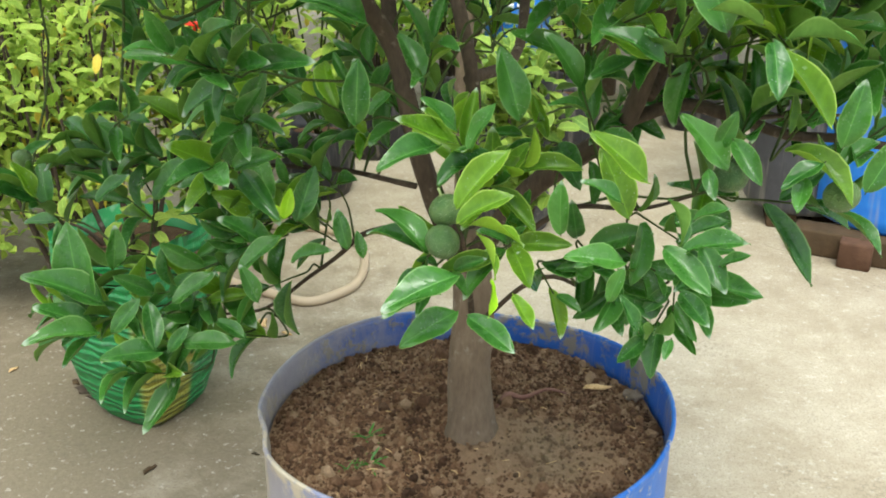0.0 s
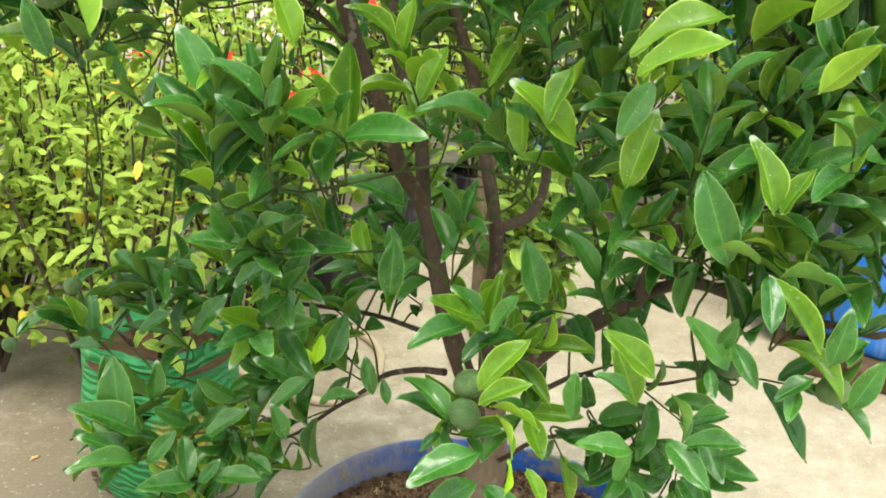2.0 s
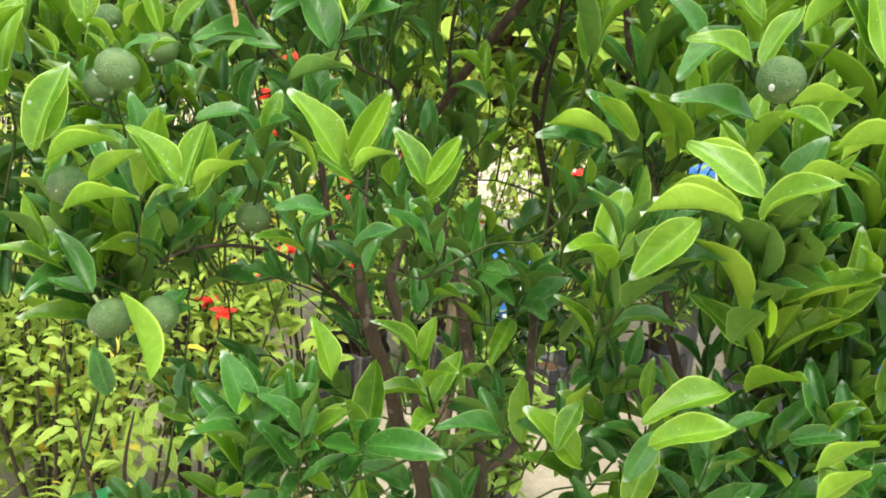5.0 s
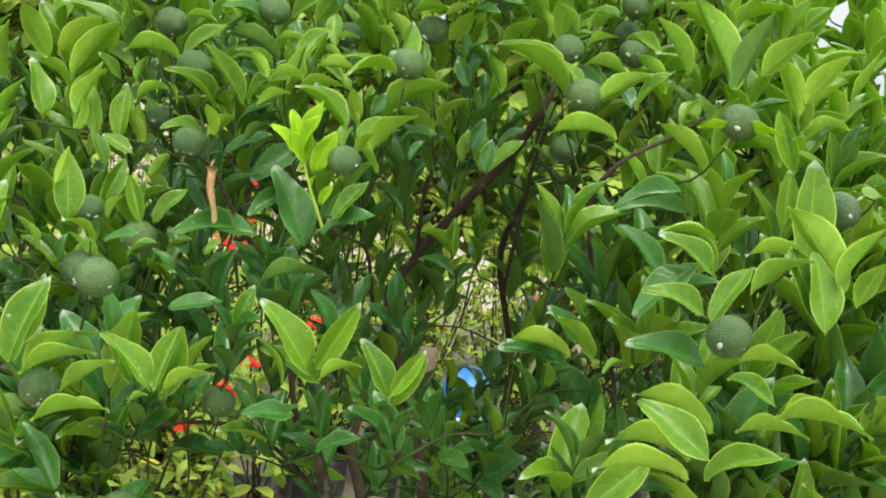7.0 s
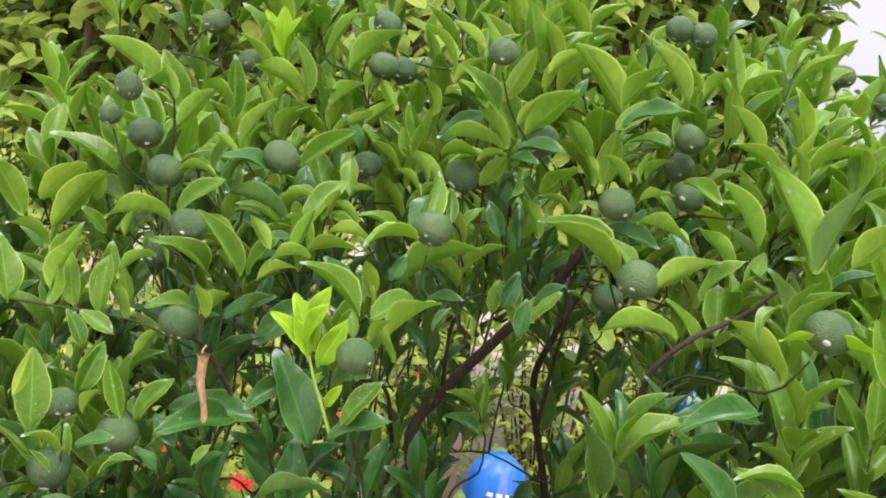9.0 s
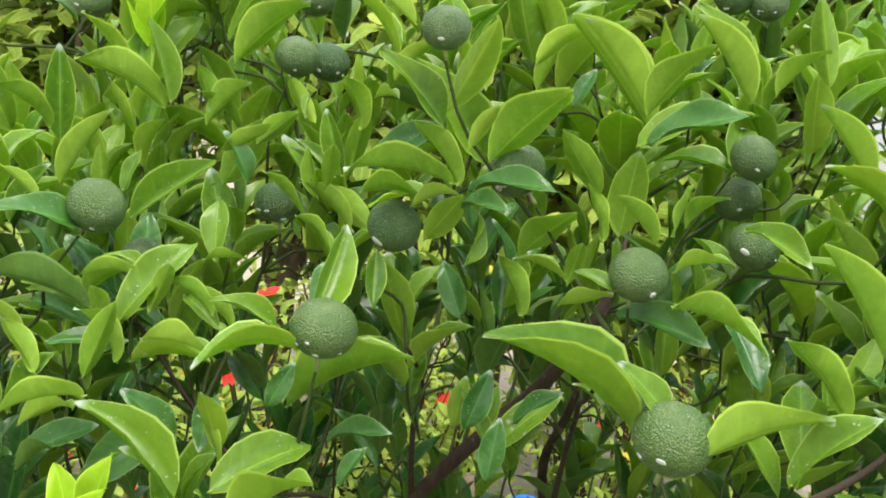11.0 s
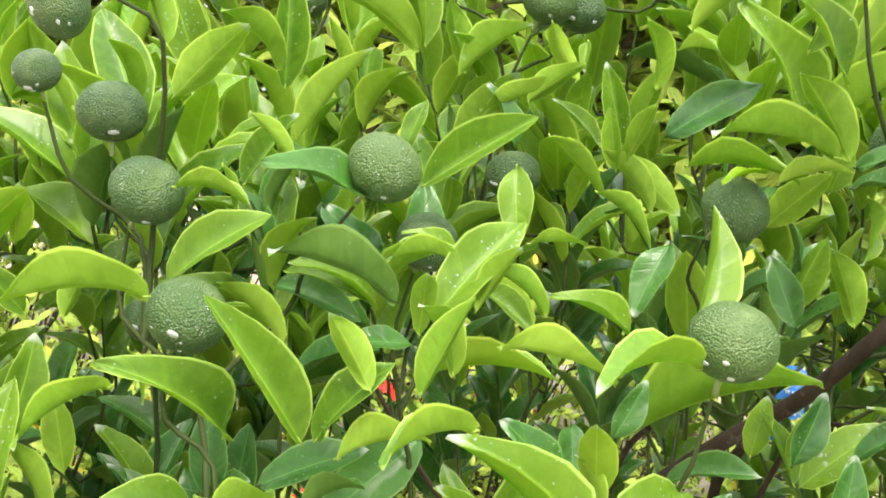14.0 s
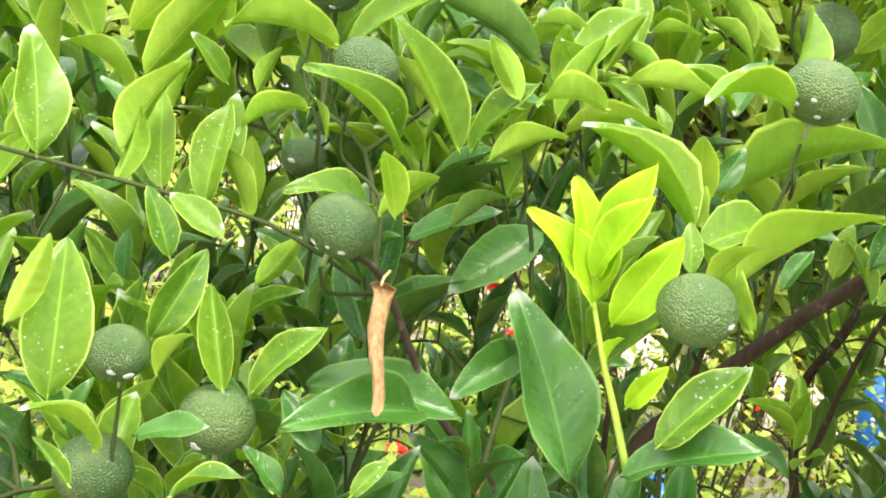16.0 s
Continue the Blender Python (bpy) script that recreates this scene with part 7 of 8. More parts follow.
shoot((0.410, -0.203, 1.101), (-0.22, -0.18, 0.30), 5, 0.076, "mature", rng, droop=0.1)
shoot((0.323, -0.110, 1.013), (0.41, -0.46, 0.25), 6, 0.070, "mature", rng, droop=0.1)
shoot((0.382, -0.149, 1.011), (0.14, -0.34, 0.20), 7, 0.078, "mature", rng, droop=0.1)
shoot((0.256, -0.093, 1.021), (-0.13, -0.22, 0.15), 5, 0.072, "mature", rng, droop=0.1)
shoot((0.391, -0.181, 1.126), (-0.40, -0.50, 0.10), 6, 0.080, "mature", rng, droop=0.1)
shoot((0.211, -0.080, 1.044), (0.23, -0.38, 0.55), 7, 0.074, "mature", rng, droop=0.1)
shoot((0.346, -0.116, 1.115), (-0.04, -0.26, 0.50), 5, 0.082, "mature", rng, droop=0.1)
shoot((0.431, -0.200, 1.049), (-0.31, -0.14, 0.45), 6, 0.076, "mature", rng, droop=0.1)
# darker shoots deeper in the crown
shoot((-0.280, -0.174, 1.330), (-0.50, -0.60, 0.30), 5, 0.072, "mature", rng, droop=0.05)
shoot((-0.219, -0.147, 1.352), (0.20, -0.48, 0.84), 6, 0.080, "mature", rng, droop=0.05)
shoot((-0.182, -0.163, 1.299), (-0.10, -0.36, 0.78), 7, 0.074, "mature", rng, droop=0.05)
shoot((-0.148, -0.103, 1.409), (-0.40, -0.24, 0.72), 5, 0.082, "mature", rng, droop=0.05)
shoot((-0.090, -0.129, 1.323), (0.30, -0.52, 0.66), 6, 0.076, "mature", rng, droop=0.05)
shoot((-0.365, -0.192, 1.392), (0.00, -0.40, 0.60), 7, 0.084, "mature", rng, droop=0.05)
shoot((-0.377, -0.253, 1.321), (-0.30, -0.28, 0.54), 5, 0.078, "mature", rng, droop=0.05)
shoot((-0.189, -0.052, 1.457), (0.40, -0.56, 0.48), 6, 0.072, "mature", rng, droop=0.05)
shoot((0.025, -0.080, 1.324), (0.10, -0.44, 0.42), 7, 0.080, "mature", rng, droop=0.05)
shoot((0.091, -0.135, 1.339), (-0.20, -0.32, 0.36), 5, 0.074, "mature", rng, droop=0.05)
shoot((0.114, -0.111, 1.430), (-0.50, -0.60, 0.30), 6, 0.082, "mature", rng, droop=0.05)
shoot((-0.419, -0.292, 1.309), (0.20, -0.48, 0.84), 7, 0.076, "mature", rng, droop=0.05)
shoot((-0.336, -0.140, 1.439), (-0.10, -0.36, 0.78), 5, 0.084, "mature", rng, droop=0.05)
shoot((-0.055, -0.055, 1.357), (-0.40, -0.24, 0.72), 6, 0.078, "mature", rng, droop=0.05)
shoot((0.161, -0.187, 1.383), (0.30, -0.52, 0.66), 7, 0.072, "mature", rng, droop=0.05)
shoot((-0.262, -0.112, 1.415), (0.00, -0.40, 0.60), 5, 0.080, "mature", rng, droop=0.05)
shoot((-0.123, 0.038, 1.480), (-0.30, -0.28, 0.54), 6, 0.074, "mature", rng, droop=0.05)
shoot((-0.378, -0.100, 1.467), (0.40, -0.56, 0.48), 7, 0.082, "mature", rng, droop=0.05)
shoot((-0.470, -0.288, 1.363), (0.10, -0.44, 0.42), 5, 0.076, "mature", rng, droop=0.05)
more = random.Random(31)
# shoots at the back of the crown, half-way up
for sx, sy, sz in ((0.03, 0.60, 1.02), (0.10, 0.62, 1.06), (0.06, 0.64, 1.12), (-0.02, 0.60, 1.10), (0.13, 0.60, 1.13), (0.05, 0.66, 1.17), (-0.06, 0.58, 1.04), (0.18, 0.58, 1.08), (0.04, 0.56, 1.14), (0.09, 0.57, 1.18), (0.00, 0.58, 1.18), (0.14, 0.62, 1.20), (0.07, 0.60, 1.09), (0.02, 0.55, 1.20), (0.11, 0.55, 1.12), (-0.03, 0.62, 1.15)):
    shoot((sx, sy, sz), (sx, 0.2, 0.8), 7, 0.08, "mature", more)
# fuller shoots on the front, half-way up
shoot((0.081, -0.280, 1.175), (-0.26, -0.44, 0.58), 7, 0.075, "mature", more)
shoot((0.133, -0.320, 1.163), (0.08, -0.42, 0.85), 6, 0.072, "fresh", more)
shoot((0.177, -0.340, 1.205), (-0.27, -0.30, 0.64), 7, 0.075, "mature", more)
shoot((0.234, -0.380, 1.189), (0.14, -0.55, 0.72), 7, 0.073, "fresh", more)
shoot((0.270, -0.380, 1.133), (-0.48, -0.37, 0.48), 7, 0.069, "fresh", more)
shoot((0.221, -0.340, 1.097), (0.28, -0.35, 0.53), 7, 0.078, "mature", more)
shoot((0.166, -0.310, 1.044), (0.38, -0.39, 0.86), 6, 0.078, "fresh", more)
shoot((0.017, -0.280, 1.062), (0.08, -0.31, 0.47), 6, 0.069, "mature", more)
shoot((-0.004, -0.310, 1.020), (-0.36, -0.53, 0.88), 6, 0.079, "fresh", more)
shoot((0.329, -0.360, 1.079), (0.36, -0.47, 0.82), 7, 0.073, "mature", more)
shoot((0.360, -0.340, 1.136), (0.09, -0.42, 0.85), 7, 0.081, "mature", more)
shoot((0.098, -0.280, 1.015), (-0.47, -0.52, 0.70), 7, 0.070, "mature", more)
shoot((0.304, -0.380, 1.231), (0.36, -0.31, 0.85), 7, 0.069, "mature", more)
shoot((0.363, -0.360, 1.206), (0.16, -0.41, 0.89), 6, 0.072, "mature", more)
shoot((0.047, -0.180, 1.101), (-0.44, -0.34, 0.89), 5, 0.073, "mature", more)
shoot((0.107, -0.310, 1.244), (-0.43, -0.33, 0.41), 6, 0.079, "mature", more)
shoot((0.161, -0.380, 1.281), (0.37, -0.59, 0.71), 5, 0.073, "fresh", more)
shoot((0.267, -0.340, 1.063), (0.09, -0.43, 0.86), 6, 0.075, "mature", more)
shoot((0.061, -0.320, 0.990), (0.50, -0.51, 0.44), 7, 0.075, "fresh", more)
shoot((0.416, -0.320, 1.054), (0.45, -0.31, 0.55), 6, 0.070, "mature", more)
shoot((0.205, -0.360, 1.262), (-0.46, -0.34, 0.56), 5, 0.081, "mature", more)
shoot((0.006, -0.100, 1.173), (-0.12, -0.46, 0.66), 7, 0.080, "mature", more)
shoot((-0.054, -0.080, 1.199), (0.18, -0.57, 0.89), 7, 0.072, "mature", more)
shoot((-0.276, -0.310, 1.505), (0.13, -0.39, 0.87), 6, 0.075, "mature", more)
shoot((-0.230, -0.280, 1.543), (0.02, -0.44, 0.41), 6, 0.075, "mature", more)
shoot((-0.173, -0.320, 1.521), (-0.19, -0.49, 0.69), 5, 0.061, "mature", more)
shoot((-0.314, -0.340, 1.466), (0.13, -0.46, 0.74), 6, 0.069, "mature", more)
shoot((-0.243, -0.340, 1.444), (-0.22, -0.45, 0.69), 7, 0.060, "mature", more)
shoot((-0.179, -0.340, 1.433), (-0.13, -0.41, 0.55), 7, 0.065, "mature", more)
shoot((-0.103, -0.340, 1.447), (-0.14, -0.51, 0.58), 7, 0.064, "mature", more)
shoot((-0.347, -0.360, 1.431), (0.29, -0.57, 0.81), 7, 0.070, "mature", more)
shoot((-0.146, -0.280, 1.467), (-0.37, -0.45, 0.73), 6, 0.064, "mature", more)
shoot((-0.318, -0.260, 1.541), (-0.31, -0.47, 0.75), 5, 0.069, "mature", more)
shoot((-0.379, -0.230, 1.568), (0.45, -0.40, 0.51), 5, 0.061, "mature", more)
shoot((0.061, -0.280, 1.499), (0.24, -0.53, 0.68), 6, 0.063, "mature", more)
shoot((0.095, -0.280, 1.566), (-0.38, -0.44, 0.50), 7, 0.063, "mature", more)
shoot((-0.277, -0.180, 1.565), (-0.22, -0.36, 0.72), 7, 0.065, "mature", more)
shoot((-0.070, -0.230, 1.422), (-0.37, -0.51, 0.80), 6, 0.067, "mature", more)
shoot((-0.442, -0.200, 1.504), (0.13, -0.51, 0.68), 5, 0.074, "fresh", more)
shoot((-0.399, -0.080, 1.559), (-0.34, -0.60, 0.87), 7, 0.075, "mature", more)
shoot((-0.392, -0.140, 1.506), (-0.07, -0.31, 0.86), 5, 0.060, "mature", more)
shoot((-0.295, -0.100, 1.545), (-0.04, -0.37, 0.77), 6, 0.068, "mature", more)
shoot((-0.276, -0.080, 1.584), (0.39, -0.34, 0.83), 6, 0.062, "mature", more)
shoot((-0.498, -0.230, 1.539), (-0.26, -0.59, 0.80), 7, 0.074, "fresh", more)
shoot((-0.456, -0.100, 1.588), (0.40, -0.33, 0.69), 5, 0.067, "fresh", more)
shoot((-0.552, -0.100, 1.604), (-0.38, -0.45, 0.52), 5, 0.068, "fresh", more)
shoot((-0.551, -0.180, 1.584), (-0.09, -0.32, 0.71), 6, 0.062, "fresh", more)
shoot((-0.239, -0.060, 1.622), (0.47, -0.44, 0.81), 5, 0.065, "mature", more)
shoot((-0.065, 0.020, 1.592), (-0.30, -0.44, 0.81), 5, 0.064, "fresh", more)
shoot((-0.127, -0.030, 1.571), (-0.23, -0.33, 0.46), 5, 0.067, "mature", more)
# low shoots about the trunk and before the drum
shoot((-0.037, -0.336, 0.894), (-0.30, -0.60, -0.30), 4, 0.062, "mature", rng, droop=0.2)
shoot((-0.007, -0.336, 0.889), (0.26, -0.48, 0.24), 5, 0.070, "mature", rng, droop=0.2)
shoot((0.051, -0.334, 0.920), (0.02, -0.36, 0.18), 6, 0.064, "mature", rng, droop=0.2)
shoot((0.083, -0.298, 0.930), (-0.22, -0.24, 0.12), 4, 0.072, "mature", rng, droop=0.2)
shoot((0.106, -0.310, 0.905), (0.34, -0.52, 0.06), 5, 0.066, "mature", rng, droop=0.2)
shoot((0.137, -0.338, 0.899), (0.10, -0.40, 0.00), 6, 0.074, "mature", rng, droop=0.2)
shoot((0.166, -0.311, 0.919), (-0.14, -0.28, -0.06), 4, 0.068, "mature", rng, droop=0.2)
shoot((0.189, -0.355, 0.902), (0.42, -0.56, -0.12), 5, 0.062, "mature", rng, droop=0.2)
shoot((0.169, -0.371, 0.861), (0.18, -0.44, -0.18), 6, 0.070, "mature", rng, droop=0.2)
shoot((0.202, -0.391, 0.877), (-0.06, -0.32, -0.24), 4, 0.064, "mature", rng, droop=0.2)
shoot((0.156, -0.332, 0.867), (-0.30, -0.60, -0.30), 5, 0.072, "mature", rng, droop=0.2)
shoot((0.131, -0.243, 0.948), (0.26, -0.48, 0.24), 6, 0.066, "mature", rng, droop=0.2)
shoot((0.031, -0.286, 0.961), (0.02, -0.36, 0.18), 4, 0.074, "fresh", rng, droop=0.2)
shoot((0.066, -0.223, 0.996), (-0.22, -0.24, 0.12), 5, 0.068, "mature", rng, droop=0.2)
shoot((-0.038, -0.180, 0.969), (0.34, -0.52, 0.06), 6, 0.062, "mature", rng, droop=0.2)
shoot((0.227, -0.388, 0.894), (0.10, -0.40, 0.00), 4, 0.070, "mature", rng, droop=0.2)
shoot((0.183, -0.389, 0.852), (-0.14, -0.28, -0.06), 5, 0.064, "mature", rng, droop=0.2)
shoot((0.213, -0.358, 0.932), (0.42, -0.56, -0.12), 6, 0.072, "mature", rng, droop=0.2)
shoot((0.095, -0.328, 0.863), (0.18, -0.44, -0.18), 4, 0.066, "mature", rng, droop=0.2)
shoot((0.193, -0.177, 0.946), (-0.06, -0.32, -0.24), 5, 0.074, "mature", rng, droop=0.2)
shoot((0.231, -0.154, 0.972), (-0.30, -0.60, -0.30), 6, 0.068, "mature", rng, droop=0.2)
shoot((0.162, -0.167, 0.962), (0.26, -0.48, 0.24), 4, 0.062, "mature", rng, droop=0.2)
shoot((0.266, -0.214, 0.940), (0.02, -0.36, 0.18), 5, 0.070, "mature", rng, droop=0.2)
shoot((0.117, -0.188, 0.948), (-0.22, -0.24, 0.12), 6, 0.064, "mature", rng, droop=0.2)
shoot((0.176, -0.129, 0.990), (0.10, -0.40, 0.00), 5, 0.066, "mature", rng, droop=0.2)
tube(YTWIGS, curve_points([(-0.2, -0.307, 1.624), (-0.212, -0.303, 1.649), (-0.221, -0.301, 1.667), (-0.231, -0.296, 1.69), (-0.235, -0.295, 1.699)], 4), [0.0019 - 0.00006 * i for i in range(17)], 6)
tube(TWIGS, curve_points([(-0.546, -0.265, 1.69), (-0.489, -0.246, 1.686), (-0.418, -0.227, 1.681), (-0.382, -0.228, 1.673), (-0.355, -0.213, 1.659)], 4), 0.0013, 6)
DEAD_LINE = [(-0.33, -0.267, 1.678), (-0.332, -0.271, 1.67), (-0.326, -0.282, 1.647), (-0.317, -0.294, 1.616)]

# leaves about every fruit, on the shoot that carries it
rng = random.Random(8)
for place, stem, r in FRUITS:
    foot = place + stem * r * 1.35
    twig_to_limb(foot, -stem, rng, 0.0013)
    tone = "fresh" if place.z > 1.35 else "mature"
    near = sum((c - place).length < 0.075 for c in CLEAR)
    for k in range(0 if near > 1 else rng.randint(1, 2)):
        a = rng.uniform(0, 6.28)
        d = Vector((math.cos(a), 0.6 + 0.3 * math.sin(a), rng.uniform(-0.1, 0.8)))
        leaf(foot, foot + d.normalized() * rng.uniform(0.05, 0.08), (0, -0.35, 1), tone, rng.randrange(10), False)


# the rest of the crown: shoots that fill an uneven dome, open where the limbs show
rng = random.Random(21)


def crown_side(z):
    return 0.50 + 0.22 * min(1, max(0, (z - 0.7) / 0.6))


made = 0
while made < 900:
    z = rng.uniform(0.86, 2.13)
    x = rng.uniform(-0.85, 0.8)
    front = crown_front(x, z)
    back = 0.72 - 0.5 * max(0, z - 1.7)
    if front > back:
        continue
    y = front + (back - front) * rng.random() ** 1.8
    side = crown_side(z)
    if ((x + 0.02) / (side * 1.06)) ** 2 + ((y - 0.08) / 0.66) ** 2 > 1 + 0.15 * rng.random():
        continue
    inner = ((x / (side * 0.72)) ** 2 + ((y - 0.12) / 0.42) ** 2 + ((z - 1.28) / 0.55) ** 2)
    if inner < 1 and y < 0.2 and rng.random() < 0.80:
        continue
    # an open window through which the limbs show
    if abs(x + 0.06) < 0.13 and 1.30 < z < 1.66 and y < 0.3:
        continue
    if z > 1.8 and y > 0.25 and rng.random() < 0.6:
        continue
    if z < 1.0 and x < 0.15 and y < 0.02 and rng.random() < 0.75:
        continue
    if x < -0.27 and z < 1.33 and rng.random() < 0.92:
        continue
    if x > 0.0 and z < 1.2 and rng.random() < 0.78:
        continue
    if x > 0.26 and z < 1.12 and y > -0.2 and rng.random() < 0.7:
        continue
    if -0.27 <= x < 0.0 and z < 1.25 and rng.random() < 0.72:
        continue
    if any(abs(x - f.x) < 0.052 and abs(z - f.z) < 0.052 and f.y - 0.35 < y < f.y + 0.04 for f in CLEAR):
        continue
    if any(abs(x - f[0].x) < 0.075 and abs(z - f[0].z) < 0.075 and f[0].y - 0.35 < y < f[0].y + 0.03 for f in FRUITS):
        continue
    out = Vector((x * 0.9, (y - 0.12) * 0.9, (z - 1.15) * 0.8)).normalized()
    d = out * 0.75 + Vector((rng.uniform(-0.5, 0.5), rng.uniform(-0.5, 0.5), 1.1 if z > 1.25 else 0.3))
    # dark tone low and deep: older leaves, and crown shade put into the colour
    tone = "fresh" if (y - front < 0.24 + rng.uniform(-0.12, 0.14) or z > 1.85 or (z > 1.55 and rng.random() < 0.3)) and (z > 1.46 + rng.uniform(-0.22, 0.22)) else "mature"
    # brighter tone high up: young growth, plus top light put into the colour
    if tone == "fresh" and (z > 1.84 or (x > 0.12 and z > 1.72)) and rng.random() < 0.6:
        tone = "brightened"
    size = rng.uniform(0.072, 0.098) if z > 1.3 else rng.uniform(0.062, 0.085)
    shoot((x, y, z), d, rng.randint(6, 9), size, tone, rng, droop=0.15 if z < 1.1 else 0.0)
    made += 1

# a dry rolled leaf that hangs among the twigs
dp = curve_points(DEAD_LINE, 7)
bm = bmesh.new()
rows = []
for i, p in enumerate(dp[6:]):
    t = i / (len(dp) - 7)
    r = 0.0056 * (0.25 + 0.75 * min(1, t * 14)) * (1 - 0.5 * t) * (1 + 0.2 * noise.noise(Vector((t * 7, 3, 0))))
    ring = []
    for k in range(13):
        w = 3.3 + 3.5 * min(1, max(0, (t - 0.10) / 0.14))
        a = 1.57 + 0.3 * math.sin(t * 4) + (k / 12 - 0.5) * w
        rr = r * (1.03 - 0.012 * k) * (1.35 if t < 0.12 else 1.0) * (1 + 0.12 * noise.noise(Vector((math.cos(a) * 2, math.sin(a) * 2, t * 16))))
        ring.append(bm.verts.new(p + Vector((math.cos(a) * rr + 0.0012 * math.sin(t * 9), math.sin(a) * rr, 0.004 * noise.noise(Vector((k * 0.4, t * 4, 1))) * (t > 0.9)))))
    rows.append(ring)
for r0, r1 in zip(rows, rows[1:]):
    for k in range(12):
        bm.faces.new((r0[k], r0[k + 1], r1[k + 1], r1[k]))
bmesh.ops.solidify(bm, geom=bm.faces[:], thickness=0.0004)
tube(bm, dp[:8], 0.0008, 5)
dry = part("dry_leaf", bm, DEAD, tree, "rolled-up dry brown leaf")
dry.matrix_parent_inverse = TREE_INV

for tone, items in PLACED.items():
    if items:
        ob = joined_leaves("leaves", items, tone, SHAPES, tree, {"mature": "dark green glossy older leaves, also set where the crown is shaded", "fresh": "light green upper leaves with raindrops", "brightened": "bright yellow-green leaves, new growth with top light put into the colour", "young": "lime-yellow young leaves", "autumn": "yellowed leaves"}[tone])
        ob.matrix_parent_inverse = TREE_INV
tw = part("twig_work", TWIGS, TWIG, tree, "thin green twigs")
tw.matrix_parent_inverse = TREE_INV
tw["kind"] = "stuff"
if len(YTWIGS.verts):
    yt = part("young_stem", YTWIGS, YSTEM, tree, "pale green young stems")
    yt.matrix_parent_inverse = TREE_INV
    yt["kind"] = "stuff"

# ---- the green bag beside the drum ----


def grow_bag(name, label, x, y, r, h, mat, group="", square=0.0, seed=0, soil_mat=SOIL):
    """A soft bag filled with soil: bulging side with folds, a limp open rim, gathered base."""
    ob = thing(name, label, "grow bag", group, at=(x, y, 0))
    bm = bmesh.new()
    sides, rows = 56, 22
    uvl = bm.loops.layers.uv.new("UVMap")
    grid = []
    for i in range(rows + 1):
        t = i / rows
        row = []
        for k in range(sides):
            a = 2 * math.pi * k / sides
            sq = (abs(math.cos(a + 1.217)) ** 1.25 + abs(math.sin(a + 1.217)) ** 1.25) ** -0.8 if square else 1.0
            taper = 0.60 + 0.40 * min(1, t / 0.42) ** 0.6 if square else 0.86 + 0.14 * min(1, t / 0.2)
            rr = r * sq * taper * (1 + 0.05 * math.sin(math.pi * t))
            rr *= 1 + 0.035 * noise.noise(Vector((math.cos(a) * 2 + seed, math.sin(a) * 2, t * 7))) + 0.006 * math.sin(t * 47 + 5 * noise.noise(Vector((math.cos(a) * 3, math.sin(a) * 3, 1)))) * (1 - t)
            zz = h * t + (0.02 * noise.noise(Vector((math.cos(a) * 2, math.sin(a) * 2, seed + 9))) if i == rows else 0)
            row.append(bm.verts.new((rr * math.cos(a), rr * math.sin(a), max(0.001, zz))))
        grid.append(row)
    for i in range(rows):
        for k in range(sides):
            f = bm.faces.new((grid[i][k], grid[i][(k + 1) % sides], grid[i + 1][(k + 1) % sides], grid[i + 1][k]))
            for lp, (u, v) in zip(f.loops, ((k, i), (k + 1, i), (k + 1, i + 1), (k, i + 1))):
                lp[uvl].uv = (u / sides, v / rows)
    bm.faces.new(grid[0][::-1])
    # the rim folds inwards and down
    inner = [bm.verts.new(v.co * 0.97 - Vector((0, 0, 0.05))) for v in grid[-1]]
    for k in range(sides):
        f = bm.faces.new((grid[-1][k], grid[-1][(k + 1) % sides], inner[(k + 1) % sides], inner[k]))
        for lp in f.loops:
            lp[uvl].uv = (k / sides, 0.98)
    part("bag_skin", bm, mat, ob)
    bm = bmesh.new()
    rr = lathe(bm, [(0.001, h - 0.045), (r * 0.5, h - 0.04), (r * 0.97, h - 0.05)], 32)
    part("bag_soil", bm, soil_mat, ob, "dry soil with leaf litter")
    return ob


bag = grow_bag("grow_bag", "green woven plastic grow bag with wrinkles shaded in colour, standing on the concrete", -0.775, 0.84, 0.175, 0.46, GREEN_BAG, square=1.0, seed=3)

# ---- the hose loop ----
hose = thing("garden_hose", "beige garden hose lying in a loop on the concrete", "hose", at=(-0.45, 1.25, 0))
bm = bmesh.new()
hp = [(-0.51, 0.53, 0.014), (-0.37, 0.35, 0.014), (-0.26, 0.25, 0.014), (-0.16, 0.20, 0.014), (-0.05, 0.15, 0.014), (0.02, 0.19, 0.014), (0.08, 0.28, 0.014), (0.09, 0.43, 0.014), (0.06, 0.57, 0.014), (-0.03, 0.69, 0.014), (-0.15, 0.74, 0.014), (-0.31, 0.75, 0.014)]
tube(bm, curve_points(hp, 8), 0.014, 10)
part("hose_tube", bm, HOSE, hose)

# ---- planters on bricks behind ----


def drum_pot(name, label, x, y, r, h, mat, lift, rib=True):
    ob = thing(name, label, "planter", at=(x, y, lift))
    bm = bmesh.new()
    prof = [(0.01, 0.0), (r * 0.95, 0.0), (r, 0.015)]
    for i in range(1, 12):
        z = h * i / 12
        prof.append((r * (1.0 + (0.02 if rib and i % 4 == 0 else 0)), z))
    prof += [(r, h * 0.98), (r * 1.02, h), (r * 0.98, h + 0.004), (r * 0.96, h * 0.93), (0.01, h * 0.92)]
    lathe(bm, prof, 48)
    part("pot_wall", bm, mat, ob)
    return ob


